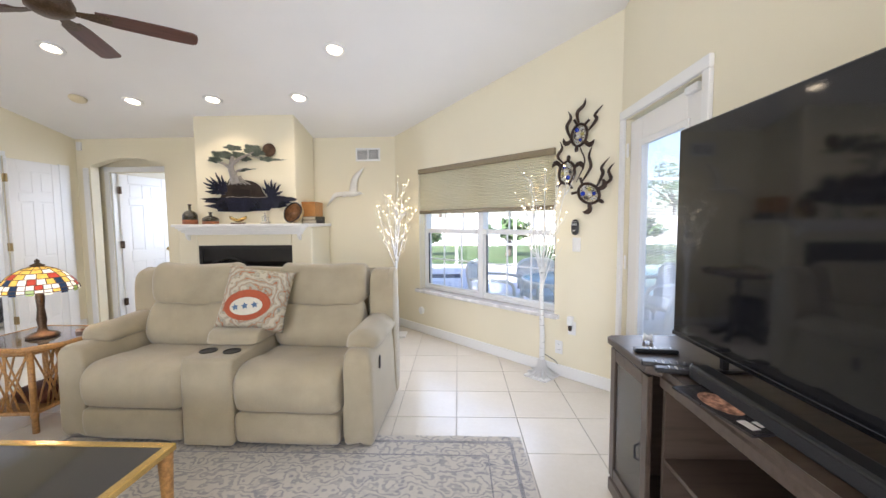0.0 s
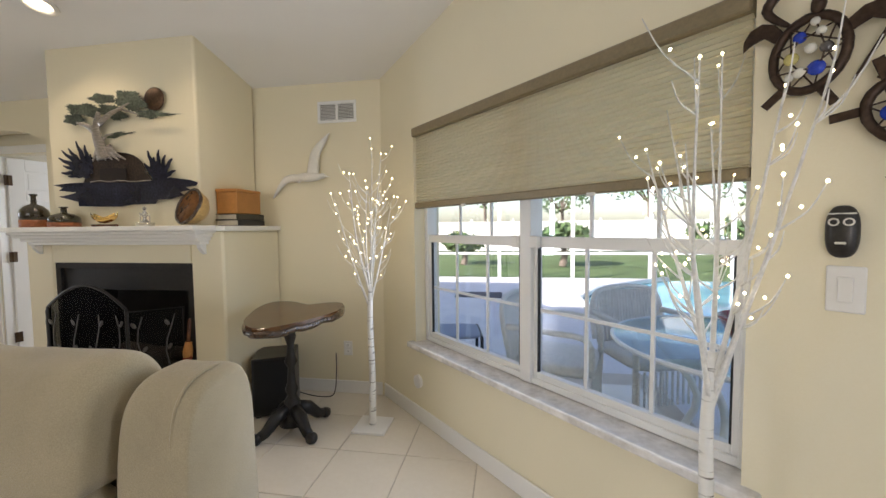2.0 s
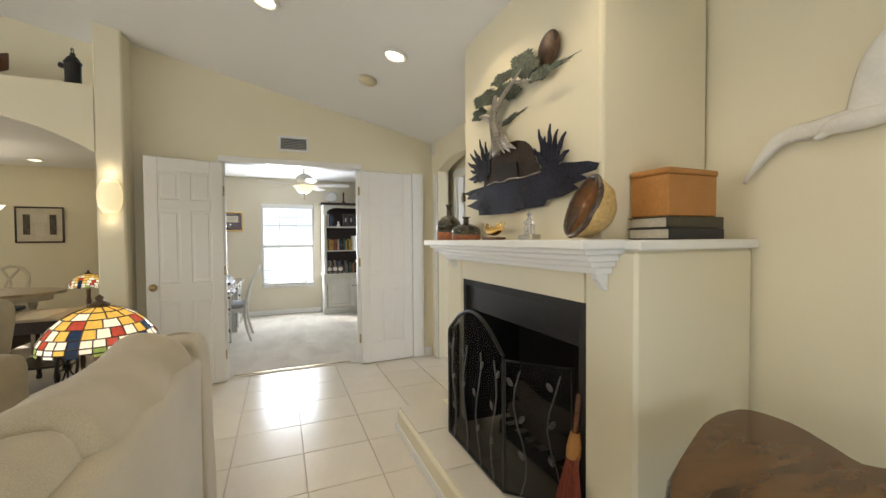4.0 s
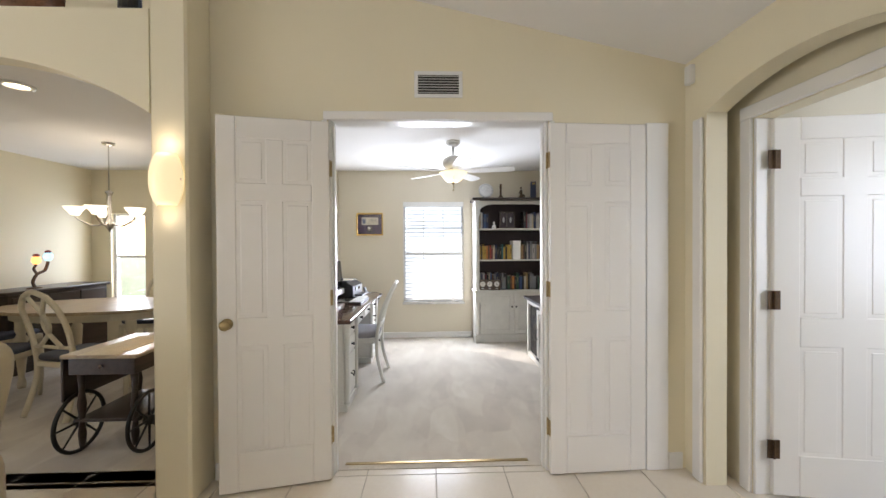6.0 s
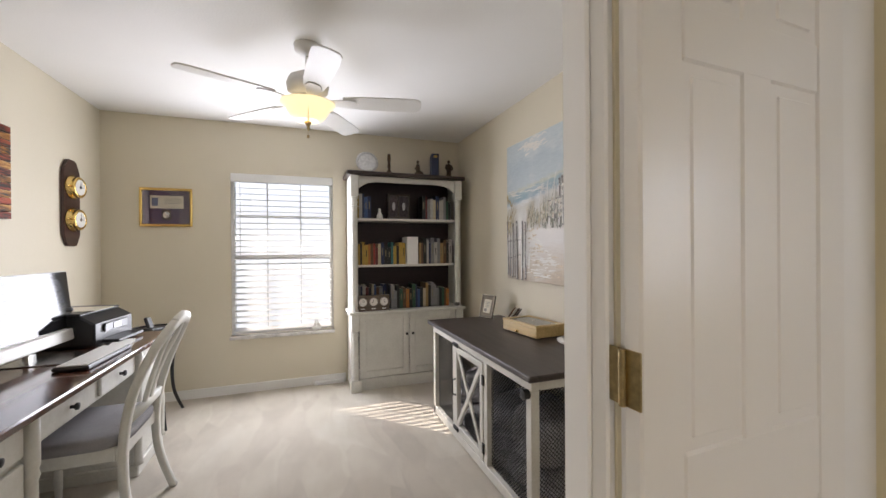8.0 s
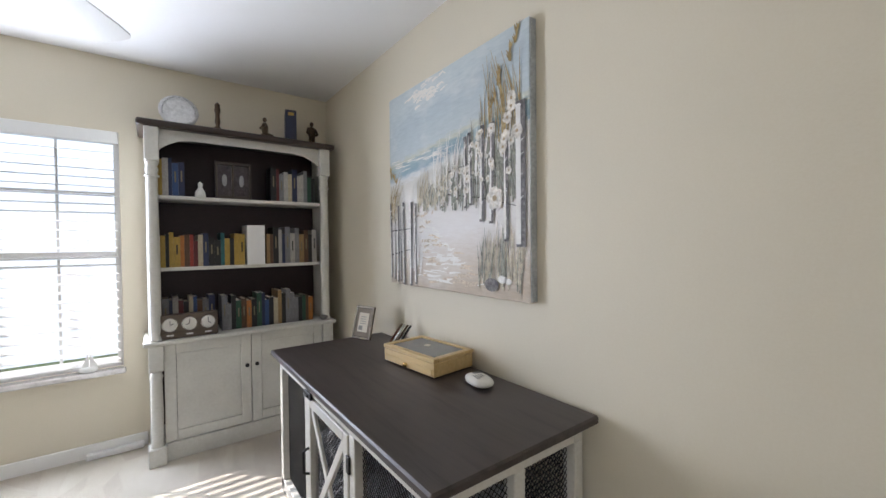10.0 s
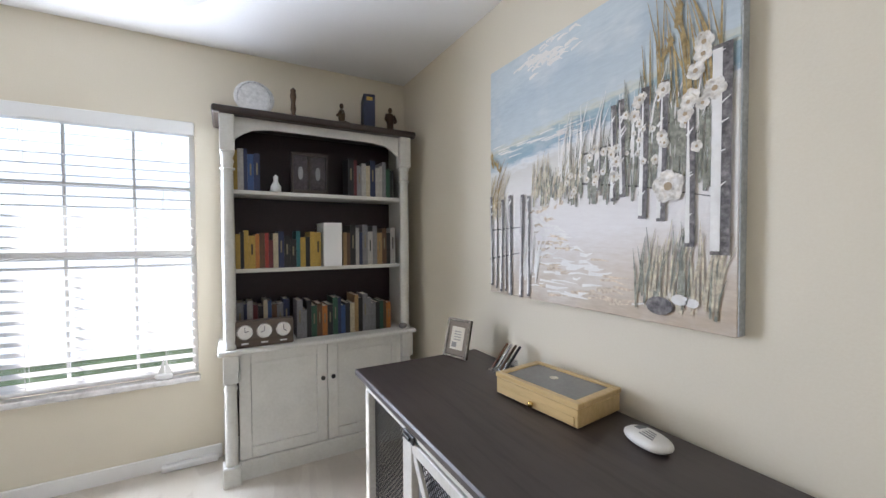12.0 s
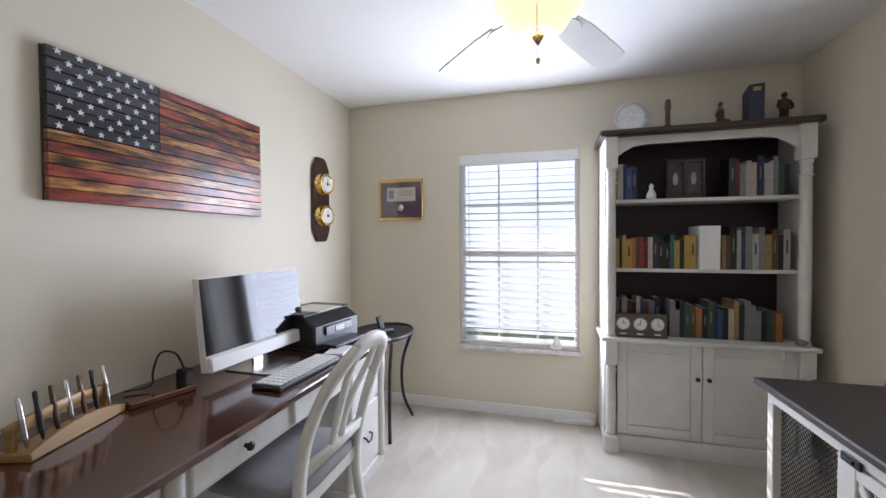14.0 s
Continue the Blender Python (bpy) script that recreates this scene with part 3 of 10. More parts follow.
def patio_door():
    d = thing("door_4", AT((1.17, 2.04, 0.012)), "white patio door with a tall glass pane and enclosed blind, closed", "door")
    d["kind"] = "structure"
    w, h, a, b, c, e = 0.88, 2.03, 0.185, 0.70, 0.36, 1.845
    part("leaf", boxes([(-0.022, 0.022, 0, a, 0, h), (-0.022, 0.022, b, w, 0, h), (-0.0218, 0.0218, a, b, 0, c), (-0.0218, 0.0218, a, b, e, h)], 0.002), DOOR_PAINT, d)
    part("glazing_bead", boxes([(-0.032, -0.02, a - 0.03, a + 0.012, c - 0.03, e + 0.03), (-0.032, -0.02, b - 0.012, b + 0.03, c - 0.03, e + 0.03), (-0.031, -0.02, a, b, e - 0.012, e + 0.03), (-0.031, -0.02, a, b, c - 0.03, c + 0.012)], 0.004), TRIM, d)
    g = part("pane", box(-0.006, 0.0, a, b, c, e), PANE, d)
    g.visible_shadow = False
    n = 150
    rows = [(0.009, 0.0102, a + 0.012, b - 0.012, c + (e - c) * i / n + 0.001, c + (e - c) * i / n + 0.0065) for i in range(n)]
    tagged(part("blind_slats", boxes(rows), SLAT, d, "white thin blind slats between the panes"), kind="stuff")
    for z, r in ((0.905, 0.028), (1.06, 0.024)):
        o = part("door_knob", lathe([(0, 0), (0.034, 0), (0.034, 0.006), (0.013, 0.014), (0.013, 0.032), (r, 0.042), (r, 0.062), (0, 0.066)], 20), AGED_BRASS, d, "aged brass door knob", True)
        o.matrix_local = AT((-0.022, 0.08, z)) @ Matrix.Rotation(radians(-90), 4, "Y")
    for z in (0.25, 1.02, 1.83):
        hinge(d, -0.045, 0.89, z, TRIM, 0.10, 90)
    part("door_closer", box(-0.06, -0.022, 0.05, 0.16, 1.99, 2.03, 0.006), WHITE_PLASTIC, d)


patio_door()


def wide_window():
    w = thing("window_1", DIAG, "wide white twin single-hung window with grilles and marble sill", "window")
    w["kind"] = "structure"
    a, b, z0, z1, y = 0.47, 2.31, 0.535, 1.965, 0.10
    mid = (a + b) / 2
    part("window_frame", boxes([(a, a + 0.035, y - 0.02, y + 0.06, z0, z1), (b - 0.035, b, y - 0.02, y + 0.06, z0, z1), (mid - 0.035, mid + 0.035, y - 0.03, y + 0.06, z0, z1),
                                (a + 0.035, b - 0.035, y - 0.019, y + 0.059, z0, z0 + 0.03), (a + 0.035, b - 0.035, y - 0.019, y + 0.059, z1 - 0.03, z1)], 0.003), WHITE_METAL, w)
    zm = 1.235
    for p, q in ((a + 0.035, mid - 0.035), (mid + 0.035, b - 0.035)):
        s = part("sash", boxes([(p, q, y - 0.01, y + 0.03, zm - 0.025, zm + 0.025), (p, p + 0.022, y - 0.008, y + 0.03, z0 + 0.03, zm - 0.025), (q - 0.022, q, y - 0.008, y + 0.03, z0 + 0.03, zm - 0.025),
                                (p + 0.022, q - 0.022, y - 0.007, y + 0.03, z0 + 0.03, z0 + 0.06)], 0.003), WHITE_METAL, w)
        gr = [(p + (q - p) * k / 3 - 0.007, p + (q - p) * k / 3 + 0.007, y + 0.008, y + 0.02, z0 + 0.06, zm - 0.025) for k in (1, 2)]
        gr += [(p + (q - p) * k / 3 - 0.007, p + (q - p) * k / 3 + 0.007, y + 0.038, y + 0.05, zm + 0.025, z1 - 0.03) for k in (1, 2)]
        zz = (z0 + 0.06 + zm - 0.025) / 2
        gr += [(p + 0.022, q - 0.022, y + 0.0085, y + 0.0195, zz - 0.007, zz + 0.007)]
        part("grille", boxes(gr), WHITE_METAL, s)
        part("gasket", boxes([(p + 0.022, p + 0.03, y - 0.002, y + 0.012, z0 + 0.06, zm - 0.025), (q - 0.03, q - 0.022, y - 0.002, y + 0.012, z0 + 0.06, zm - 0.025)]), BLACK_PLASTIC, s)
        for k0, k1, yy in ((z0 + 0.06, zm - 0.02, y + 0.014), (zm + 0.02, z1 - 0.03, y + 0.044)):
            g = part("pane", box(p + 0.01, q - 0.01, yy - 0.002, yy + 0.002, k0, k1), PANE, s)
            g.visible_shadow = False
        part("latch", boxes([(q - 0.05 if p < mid - 0.5 else p + 0.0, q + 0.0 if p < mid - 0.5 else p + 0.05, y - 0.045, y - 0.01, zm - 0.03, zm + 0.03)], 0.005), WHITE_PLASTIC, s)
    part("window_sill", box(a - 0.05, b + 0.05, -0.045, y + 0.05, 0.495, 0.532, 0.008, 2), MARBLE, w, "polished white veined marble sill")


wide_window()


def office_window():
    w = thing("window_2", AT((-8.58, 0, 0)), "white single-hung office window behind a lowered blind", "window")
    w["kind"] = "structure"
    a, b, z0, z1 = 3.01, 3.905, 0.53, 2.0
    part("window_frame", boxes([(-0.03, 0.05, a, a + 0.03, z0, z1), (-0.03, 0.05, b - 0.03, b, z0, z1), (-0.029, 0.049, a + 0.03, b - 0.03, z1 - 0.03, z1), (-0.029, 0.049, a + 0.03, b - 0.03, z0, z0 + 0.035),
                                (-0.025, 0.04, a + 0.03, b - 0.03, 1.215, 1.26)], 0.003), WHITE_METAL, w)
    gr = [(-0.02, -0.008, a + (b - a) * k / 3 - 0.007, a + (b - a) * k / 3 + 0.007, z0 + 0.035, z1 - 0.03) for k in (1, 2)] + [(-0.02, -0.0085, a + 0.03, b - 0.03, 1.62, 1.634)]
    part("grille", boxes(gr), WHITE_METAL, w)
    g = part("pane", box(-0.004, 0.0, a + 0.03, b - 0.03, z0 + 0.03, z1 - 0.03), PANE, w)
    g.visible_shadow = False
    part("window_sill", box(0.04, 0.12, a - 0.01, b + 0.01, 0.495, 0.528, 0.006), MARBLE, w, "white sill")


office_window()


def plain_window(name, m, w, h, label):
    """Frame in x and z, seen from -y."""
    o = thing(name, m, label, "window")
    o["kind"] = "structure"
    part("window_frame", boxes([(0, 0.04, -0.03, 0.03, 0, h), (w - 0.04, w, -0.03, 0.03, 0, h), (0.04, w - 0.04, -0.029, 0.029, 0, 0.04), (0.04, w - 0.04, -0.029, 0.029, h - 0.04, h), (0.04, w - 0.04, -0.02, 0.02, h / 2 - 0.02, h / 2 + 0.02)], 0.003), WHITE_METAL, o)
    g = part("pane", box(0.04, w - 0.04, -0.002, 0.002, 0.04, h - 0.04), PANE, o)
    g.visible_shadow = False


plain_window("window_3", pose(-8.58, -1.18, 0.6, 0, 0, 90), 0.48, 1.25, "white dining room window")
# assumed window, framing the fill lamp's opening
plain_window("window_4", pose(-3.1, -3.06, 0.5, 0, 0, 0), 3.2, 1.6, "assumed wide window out of view, opening for the fill lamp")
# assumed bedroom window, never in view
plain_window("window_5", pose(-2.95, 6.3, 0.9, 0, 0, 90), 1.2, 1.2, "assumed white bedroom window, out of view")

# ---- fireplace ----
def fireplace():
    f = thing("fireplace", AT((-2.54, 4.40, 0)), "cream plastered fireplace with raised tiled hearth and moulded mantel", "fireplace")
    part("chimney_breast", box(-0.58, 0.59, 0.03, 0.62, 1.30, 2.75, 0.015, 2), WALL_CREAM, f)
    for r in ((-0.80, -0.57, 0.0, 0.54, 0.165, 1.30), (0.53, 0.77, 0.0, 0.625, 0.165, 1.30)):
        part("surround_pier", box(*r, 0.012), WALL_CREAM, f)
    part("surround_lintel", box(-0.5702, 0.5302, 0.0, 0.54, 1.09, 1.2998, 0.002), WALL_CREAM, f)
    for k, (y0, z0, z1, x) in enumerate(((-0.20, 1.305, 1.337, 0.735), (-0.165, 1.285, 1.305, 0.715), (-0.14, 1.262, 1.285, 0.70), (-0.11, 1.24, 1.262, 0.685), (-0.075, 1.215, 1.24, 0.67))):
        part("mantel_moulding" if k else "mantel_shelf", box(-x, x, y0, 0.02, z0, z1, 0.006, 2), TRIM, f, "white moulded mantel shelf")
    part("mantel_ledge", box(-0.82, 0.795, -0.012, 0.625, 1.300, 1.3345, 0.005), TRIM, f)
    for x in (-0.68, 0.62):
        b = prism([(0, 0), (0.0, 0.13), (0.075, 0.13), (0.07, 0.09), (0.045, 0.06), (0.03, 0.02)], 0.045, Matrix.Rotation(radians(-90), 4, "Z") @ AT((0, 0, 0)), 0.004)
        o = part("corbel", b, TRIM, f)
        o.matrix_local = AT((x, 0.0, 1.15)) @ Matrix.Diagonal((0.7, 0.7, 0.5, 1))
    for r in ((-0.57, -0.53, 0.012, 0.45, 0.165, 1.088), (0.49, 0.53, 0.012, 0.45, 0.165, 1.088), (-0.53, 0.49, 0.41, 0.45, 0.165, 1.088), (-0.53, 0.49, 0.012, 0.41, 1.05, 1.088)):
        part("firebox_panel", box(*r), SOOT, f, "soot-black firebox lining")
    part("lintel_band", box(-0.53, 0.49, 0.03, 0.05, 0.90, 1.05, 0.003), BLACK_METAL, f, "black metal smoke band")
    part("grate", boxes([(-0.3 + 0.1 * i, -0.285 + 0.1 * i, 0.12, 0.36, 0.24, 0.26) for i in range(6)] + [(-0.32, 0.24, 0.13, 0.145, 0.165, 0.24)]), BLACK_METAL, f)
    for k, (x, z, a) in enumerate(((-0.05, 0.31, 4), (0.02, 0.37, -8), (-0.1, 0.40, 15))):
        l = part("log", lathe([(0, 0), (0.05, 0.005), (0.055, 0.25), (0.05, 0.48), (0, 0.485)], 12), plain("ash_log", (0.22, 0.18, 0.15), 0.9, var=0.3, scale=12, bump=0.5) if k == 0 else bpy.data.materials["ash_log"], f, "", True)
        l.matrix_local = AT((x - 0.25, 0.22 + 0.04 * k, z)) @ Matrix.Rotation(radians(90), 4, "Y") @ Matrix.Rotation(radians(a), 4, "X")
    h = part("hearth", flat_prism([(-0.94, 0.0), (-0.94, -0.30), (-0.90, -0.345), (0.63, -0.345), (0.69, -0.33), (0.70, -0.27), (0.70, 0.10), (0.62, 0.14), (-0.94, 0.14)], 0.0, 0.155, bev=0.012), WALL_CREAM, f)
    for x0, x1 in ((-0.92, -0.51), (-0.505, -0.095), (-0.09, 0.32), (0.325, 0.685)):
        part("tile", box(x0, x1 - 0.003, -0.325, 0.0 if x1 < 0.65 else 0.10, 0.155, 0.166, 0.003), TILE, h)
    part("hearth_skirting", boxes([(-0.94, 0.64, -0.352, -0.345, 0.0, 0.06), (0.70, 0.708, -0.28, 0.10, 0.0, 0.06)], 0.002), TRIM, h)


fireplace()


PEWTER = plain("dark_pewter", (0.11, 0.105, 0.10), 0.4, 0.7, var=0.2, bump=0.1)


def fire_screen():
    s = thing("fire_screen", AT((-2.665, 4.25, 0.167)), "black iron folding fire screen with arched top and leaf scrolls", "fire screen")
    mesh = clear_glass("black_wire_mesh", (0.55, 0.55, 0.55), 0.4, 0.015)

    def panel(x0, x1, side, peak, m):
        top = spline([(x0, 0, side), ((3 * x0 + x1) / 4, 0, side + (peak - side) * 0.72), ((x0 + x1) / 2, 0, peak), ((x0 + 3 * x1) / 4, 0, side + (peak - side) * 0.72), (x1, 0, side)], 6) if peak > side else [(x0, 0, side), (x1, 0, side)]
        fr = part("panel_frame", tube([(x0, 0, 0.01)] + [tuple(p) for p in top] + [(x1, 0, 0.01)], 0.010, 6, None, True), BLACK_METAL, s)
        fr.matrix_local = m
        w = part("mesh_infill", prism([(x0, 0.01)] + [(p[0], p[2]) for p in top] + [(x1, 0.01)], 0.002), mesh, fr, "fine black wire mesh")
        b = bmesh.new()
        rnd = random.Random(int(x0 * 100))
        n = max(2, int((x1 - x0) / 0.13))
        for i in range(n):
            x = x0 + (i + 0.5) * (x1 - x0) / n
            h = side * 0.92
            pts = [(x + 0.03 * math.sin(k * 0.9 + i), -0.008, 0.01 + h * k / 7) for k in range(8)]
            tube(pts, 0.004, 5, b)
            for k in (2, 4, 6):
                c = Vector(pts[k])
                sx = 1 if (k + i) % 4 < 2 else -1
                cushion(c.x + sx * 0.022, -0.012, c.z + 0.03, 0.024, 0.010, 0.045, 1.0, 8, 6, bm=b, turn=Matrix.Rotation(radians(sx * 30), 4, "Y"))
        part("leaf_scrollwork", b, PEWTER, fr, "iron vines and leaves", True)

    panel(-0.305, 0.305, 0.64, 0.79, Matrix())
    panel(0.0, 0.30, 0.62, 0.62, AT((0.31, 0.0, 0)) @ Matrix.Rotation(radians(43), 4, "Z"))
    panel(-0.24, 0.0, 0.62, 0.62, AT((-0.31, 0.0, 0)) @ Matrix.Rotation(radians(-38), 4, "Z"))


fire_screen()


def broom():
    b = thing("hearth_broom", pose(-2.05, 4.345, 0.168, -7, 0, 0), "small red-brown hearth broom leaning by the fireplace", "broom")
    red = plain("red_brown_bristle", (0.24, 0.05, 0.025), 0.8, var=0.35, scale=30, bump=0.5, stretch=(8, 8, 1))
    m = bmesh.new()
    rnd = random.Random(4)
    for i in range(90):
        a, r = rnd.uniform(0, 6.28), rnd.uniform(0.2, 1)
        rod((0.11 * r * math.cos(a), 0.035 * r * math.sin(a), 0.0), (0.022 * r * math.cos(a), 0.015 * r * math.sin(a), 0.33), 0.007, 0.004, 5, m)
    part("bristles", m, red, b)
    part("binding", lathe([(0.028, 0.30), (0.03, 0.34), (0.02, 0.40)], 12), TAN_LEATHER, b, "tan cord binding", True)
    part("handle", lathe([(0.014, 0.38), (0.012, 0.55), (0.0, 0.56)], 10), CHERRY, b, "dark wooden handle", True)


broom()


# ---- mantel ornaments ----
GLAZE = plain("brown_green_glaze", (0.030, 0.022, 0.008), 0.08, var=0.35, scale=12, coat=0.6)
CLAY = plain("rust_clay", (0.25, 0.08, 0.025), 0.5, var=0.2, scale=20)


def bottle(at, r, h, neck, label):
    o = thing("ceramic_bottle", AT(at), label, "vase", "ceramic bottles on the mantel")
    part("body", lathe([(0, h * 0.22), (r, h * 0.22), (r, h * 0.42), (r * 0.92, h * 0.52), (r * 0.6, h * 0.64), (neck, h * 0.70), (neck * 0.85, h * 0.93), (neck * 1.35, h * 0.96), (neck * 1.3, h), (0, h)], 28), GLAZE, o, "dark green-brown glazed body", True)
    part("base_band", lathe([(0, 0), (r * 0.96, 0), (r, h * 0.04), (r * 0.998, h * 0.22), (0, h * 0.22)], 28), CLAY, o, "unglazed rust clay base", True)


bottle((-3.13, 4.32, 1.338), 0.078, 0.225, 0.016, "dark glazed ceramic bottle with a slim neck on the mantel")
bottle((-2.90, 4.33, 1.338), 0.085, 0.135, 0.018, "squat dark glazed ceramic bottle on the mantel")


def boat_dish():
    o = thing("brass_boat_dish", AT((-2.58, 4.33, 1.338)), "small brass boat-shaped dish on a wooden stand", "ornament")
    part("stand", box(-0.075, 0.075, -0.03, 0.03, 0, 0.014, 0.004), CHERRY, o)
    b = bmesh.new()
    rows = []
    for i in range(9):
        t = -1 + i / 4
        w = 0.035 * (1 - 0.8 * t * t) + 0.004
        z = 0.02 + 0.035 * t * t
        rows.append([b.verts.new((0.095 * t, w * math.cos(a), z + 0.035 + 0.035 * math.sin(a))) for a in [math.pi + math.pi * k / 6 for k in range(7)]])
    for p, q in zip(rows, rows[1:]):
        for k in range(6):
            b.faces.new((p[k], p[k + 1], q[k + 1], q[k]))
    d = part("hull", b, BRASS, o, "", True)
    sm = d.modifiers.new("thick", "SOLIDIFY")
    sm.thickness = 0.004


boat_dish()


def crystal():
    o = thing("crystal_ornament", AT((-2.27, 4.33, 1.338)), "clear crystal figurine on a mirrored base on the mantel", "ornament")
    part("base", box(-0.05, 0.05, -0.025, 0.025, 0, 0.022, 0.003), STEEL, o, "mirrored base")
    g = plain("crystal", (0.8, 0.82, 0.85), 0.05, 0.0, var=0.05)
    g.node_tree.nodes["Principled BSDF"].inputs["Transmission Weight"].default_value = 0.85
    part("figure", lathe([(0, 0.022), (0.022, 0.024), (0.008, 0.05), (0.02, 0.075), (0.006, 0.10), (0.012, 0.115), (0, 0.125)], 10), g, o)
    for x, h in ((-0.038, 0.085), (0.03, 0.075)):
        part("arm", box(x, x + 0.008, -0.004, 0.004, 0.022, h, 0.002), g, o)


crystal()


def bowl():
    o = thing("turned_bowl", pose(-1.955, 4.36, 1.455, 68, 0, -18), "live-edge turned wooden bowl standing on its rim", "bowl")
    inner = wood("bowl_wood", (0.16, 0.065, 0.025), (0.42, 0.20, 0.08), 0.25, (6, 6, 1.5), 4, 0.3)
    sap = plain("pale_sapwood", (0.55, 0.38, 0.15), 0.35, var=0.2, scale=12)
    part("shell", lathe([(0, -0.09), (0.055, -0.088), (0.10, -0.05), (0.117, 0.0), (0.121, 0.016)], 30), sap, o, "pale sapwood outside", True)
    part("hollow", lathe([(0.119, 0.017), (0.10, 0.014), (0.09, -0.02), (0.06, -0.06), (0, -0.07)], 30), inner, o, "red-brown hollow", True)
    part("bark_rim", tube([(0.115 * math.cos(a) * (1 + 0.03 * math.sin(5 * a)), 0.115 * math.sin(a) * (1 + 0.03 * math.cos(4 * a)), 0.016) for a in [6.283 * i / 28 for i in range(28)]], 0.010, 6, None, True), BARK, o, "dark bark rim", True)


bowl()


def side_books():
    for z, w, l, c, a, nm in ((1.336, 0.17, 0.31, (0.02, 0.018, 0.02), 2, "dark"), (1.377, 0.165, 0.29, (0.06, 0.05, 0.03), -2, "olive-black")):
        o = thing("old_book", pose(-1.855, 4.70, z, 0, 0, a), "%s cloth-bound book lying flat on the mantel ledge" % nm, "book", "books on the mantel ledge")
        part("cover", boxes([(-w / 2, w / 2, -l / 2, l / 2, 0, 0.004), (-w / 2, w / 2, -l / 2, l / 2, 0.036, 0.040), (w / 2 - 0.004, w / 2, -l / 2, l / 2, 0.004, 0.036)], 0.001), plain(nm + "_cloth", c, 0.6, var=0.2, bump=0.1), o)
        part("page_block", box(-w / 2 + 0.006, w / 2 - 0.004, -l / 2 + 0.006, l / 2 - 0.006, 0.004, 0.036), plain("old_paper", (0.55, 0.50, 0.40), 0.8, var=0.1), o, "yellowed pages")
    o = thing("leather_box", pose(-1.865, 4.70, 1.419, 0, 0, 0), "tan leather lidded box on top of two books", "box")
    part("body", box(-0.08, 0.08, -0.13, 0.13, 0, 0.15, 0.004), TAN_LEATHER, o)
    part("lid", box(-0.084, 0.084, -0.134, 0.134, 0.15, 0.172, 0.005), TAN_LEATHER, o)


side_books()


# ---- metal landscape on the chimney ----
def landscape():
    o = thing("metal_landscape_sculpture", AT((-2.45, 4.415, 1.80)), "cut-metal wall sculpture of a cypress tree, island and moon", "wall art")
    green = plain("patina_green_metal", (0.085, 0.10, 0.075), 0.5, 0.5, var=0.45, scale=14, bump=0.2)
    silver = plain("brushed_grey_metal", (0.34, 0.31, 0.28), 0.38, 0.8, var=0.25, scale=20, stretch=(1, 1, 5))
    blue = plain("blue_black_metal", (0.020, 0.022, 0.042), 0.28, 0.6, var=0.5, scale=4)
    umber = plain("umber_metal", (0.04, 0.026, 0.018), 0.45, 0.5, var=0.4, scale=10)
    copper = plain("copper_disc", (0.085, 0.05, 0.03), 0.38, 0.7, var=0.3, scale=8)
    part("moon", lathe([(0, 0), (0.074, 0), (0.077, 0.004), (0.066, 0.010), (0, 0.013)], 28, turn=Matrix.Rotation(radians(90), 4, "X"), at=(0.216, -0.005, 0.368)), copper, o, "round copper moon", True)
    rnd = random.Random(7)

    def leafy(cx, cz, w, h, lean=0.0, tail=0.0, n=56):
        """A ragged cloud of cut metal, drawn out to a point on one side."""
        out = []
        for i in range(n):
            a = 6.283 * i / n
            k = 1 + 0.13 * math.sin(5 * a + cx * 40) + (0.10 if i % 2 else -0.10) + rnd.uniform(-0.08, 0.08)
            x, z = w * math.cos(a) * k, h * math.sin(a) * k
            if x > 0:
                x += tail * (x / w) ** 3
            out.append((cx + x, cz + z + lean * x))
        return out

    for cx, cz, w, h, lean, tail, y in ((-0.21, 0.405, 0.105, 0.032, -0.10, 0.0, -0.014), (0.05, 0.362, 0.115, 0.062, -0.25, 0.0, -0.022), (-0.29, 0.318, 0.15, 0.042, -0.12, 0.0, -0.024), (-0.11, 0.303, 0.11, 0.045, -0.30, 0.0, -0.03), (-0.41, 0.268, 0.082, 0.034, -0.05, 0.0, -0.012), (0.20, 0.262, 0.085, 0.026, -0.06, 0.075, -0.028), (-0.10, 0.147, 0.060, 0.018, 0.10, 0.06, -0.025)):
        part("foliage", prism(leafy(cx, cz, w, h, lean, tail), 0.003, AT((0, y, 0)) @ Matrix.Rotation(radians(rnd.uniform(-4, 4)), 4, "X")), green, o, "patinated green metal foliage")
    t = bmesh.new()
    for pts, r in (([(-0.17, -0.03, -0.01), (-0.19, -0.034, 0.08), (-0.215, -0.034, 0.16), (-0.205, -0.034, 0.24), (-0.19, -0.03, 0.30)], (0.055, 0.046, 0.040, 0.034, 0.018)),
                   ([(-0.225, -0.032, 0.17), (-0.29, -0.032, 0.215), (-0.37, -0.03, 0.24)], (0.026, 0.016, 0.005)),
                   ([(-0.19, -0.034, 0.22), (-0.11, -0.032, 0.275), (-0.03, -0.028, 0.31), (0.05, -0.028, 0.345)], (0.026, 0.016, 0.010, 0.005)),
                   ([(-0.03, -0.028, 0.31), (0.05, -0.026, 0.29), (0.13, -0.026, 0.265)], (0.008, 0.006, 0.004)),
                   ([(-0.16, -0.033, 0.12), (-0.13, -0.03, 0.145), (-0.09, -0.028, 0.148)], (0.014, 0.008, 0.004))):
        tube(spline(pts, 4), [r[0] + (r[-1] - r[0]) * i / (4 * (len(pts) - 1)) for i in range(4 * (len(pts) - 1) + 1)], 8, t)
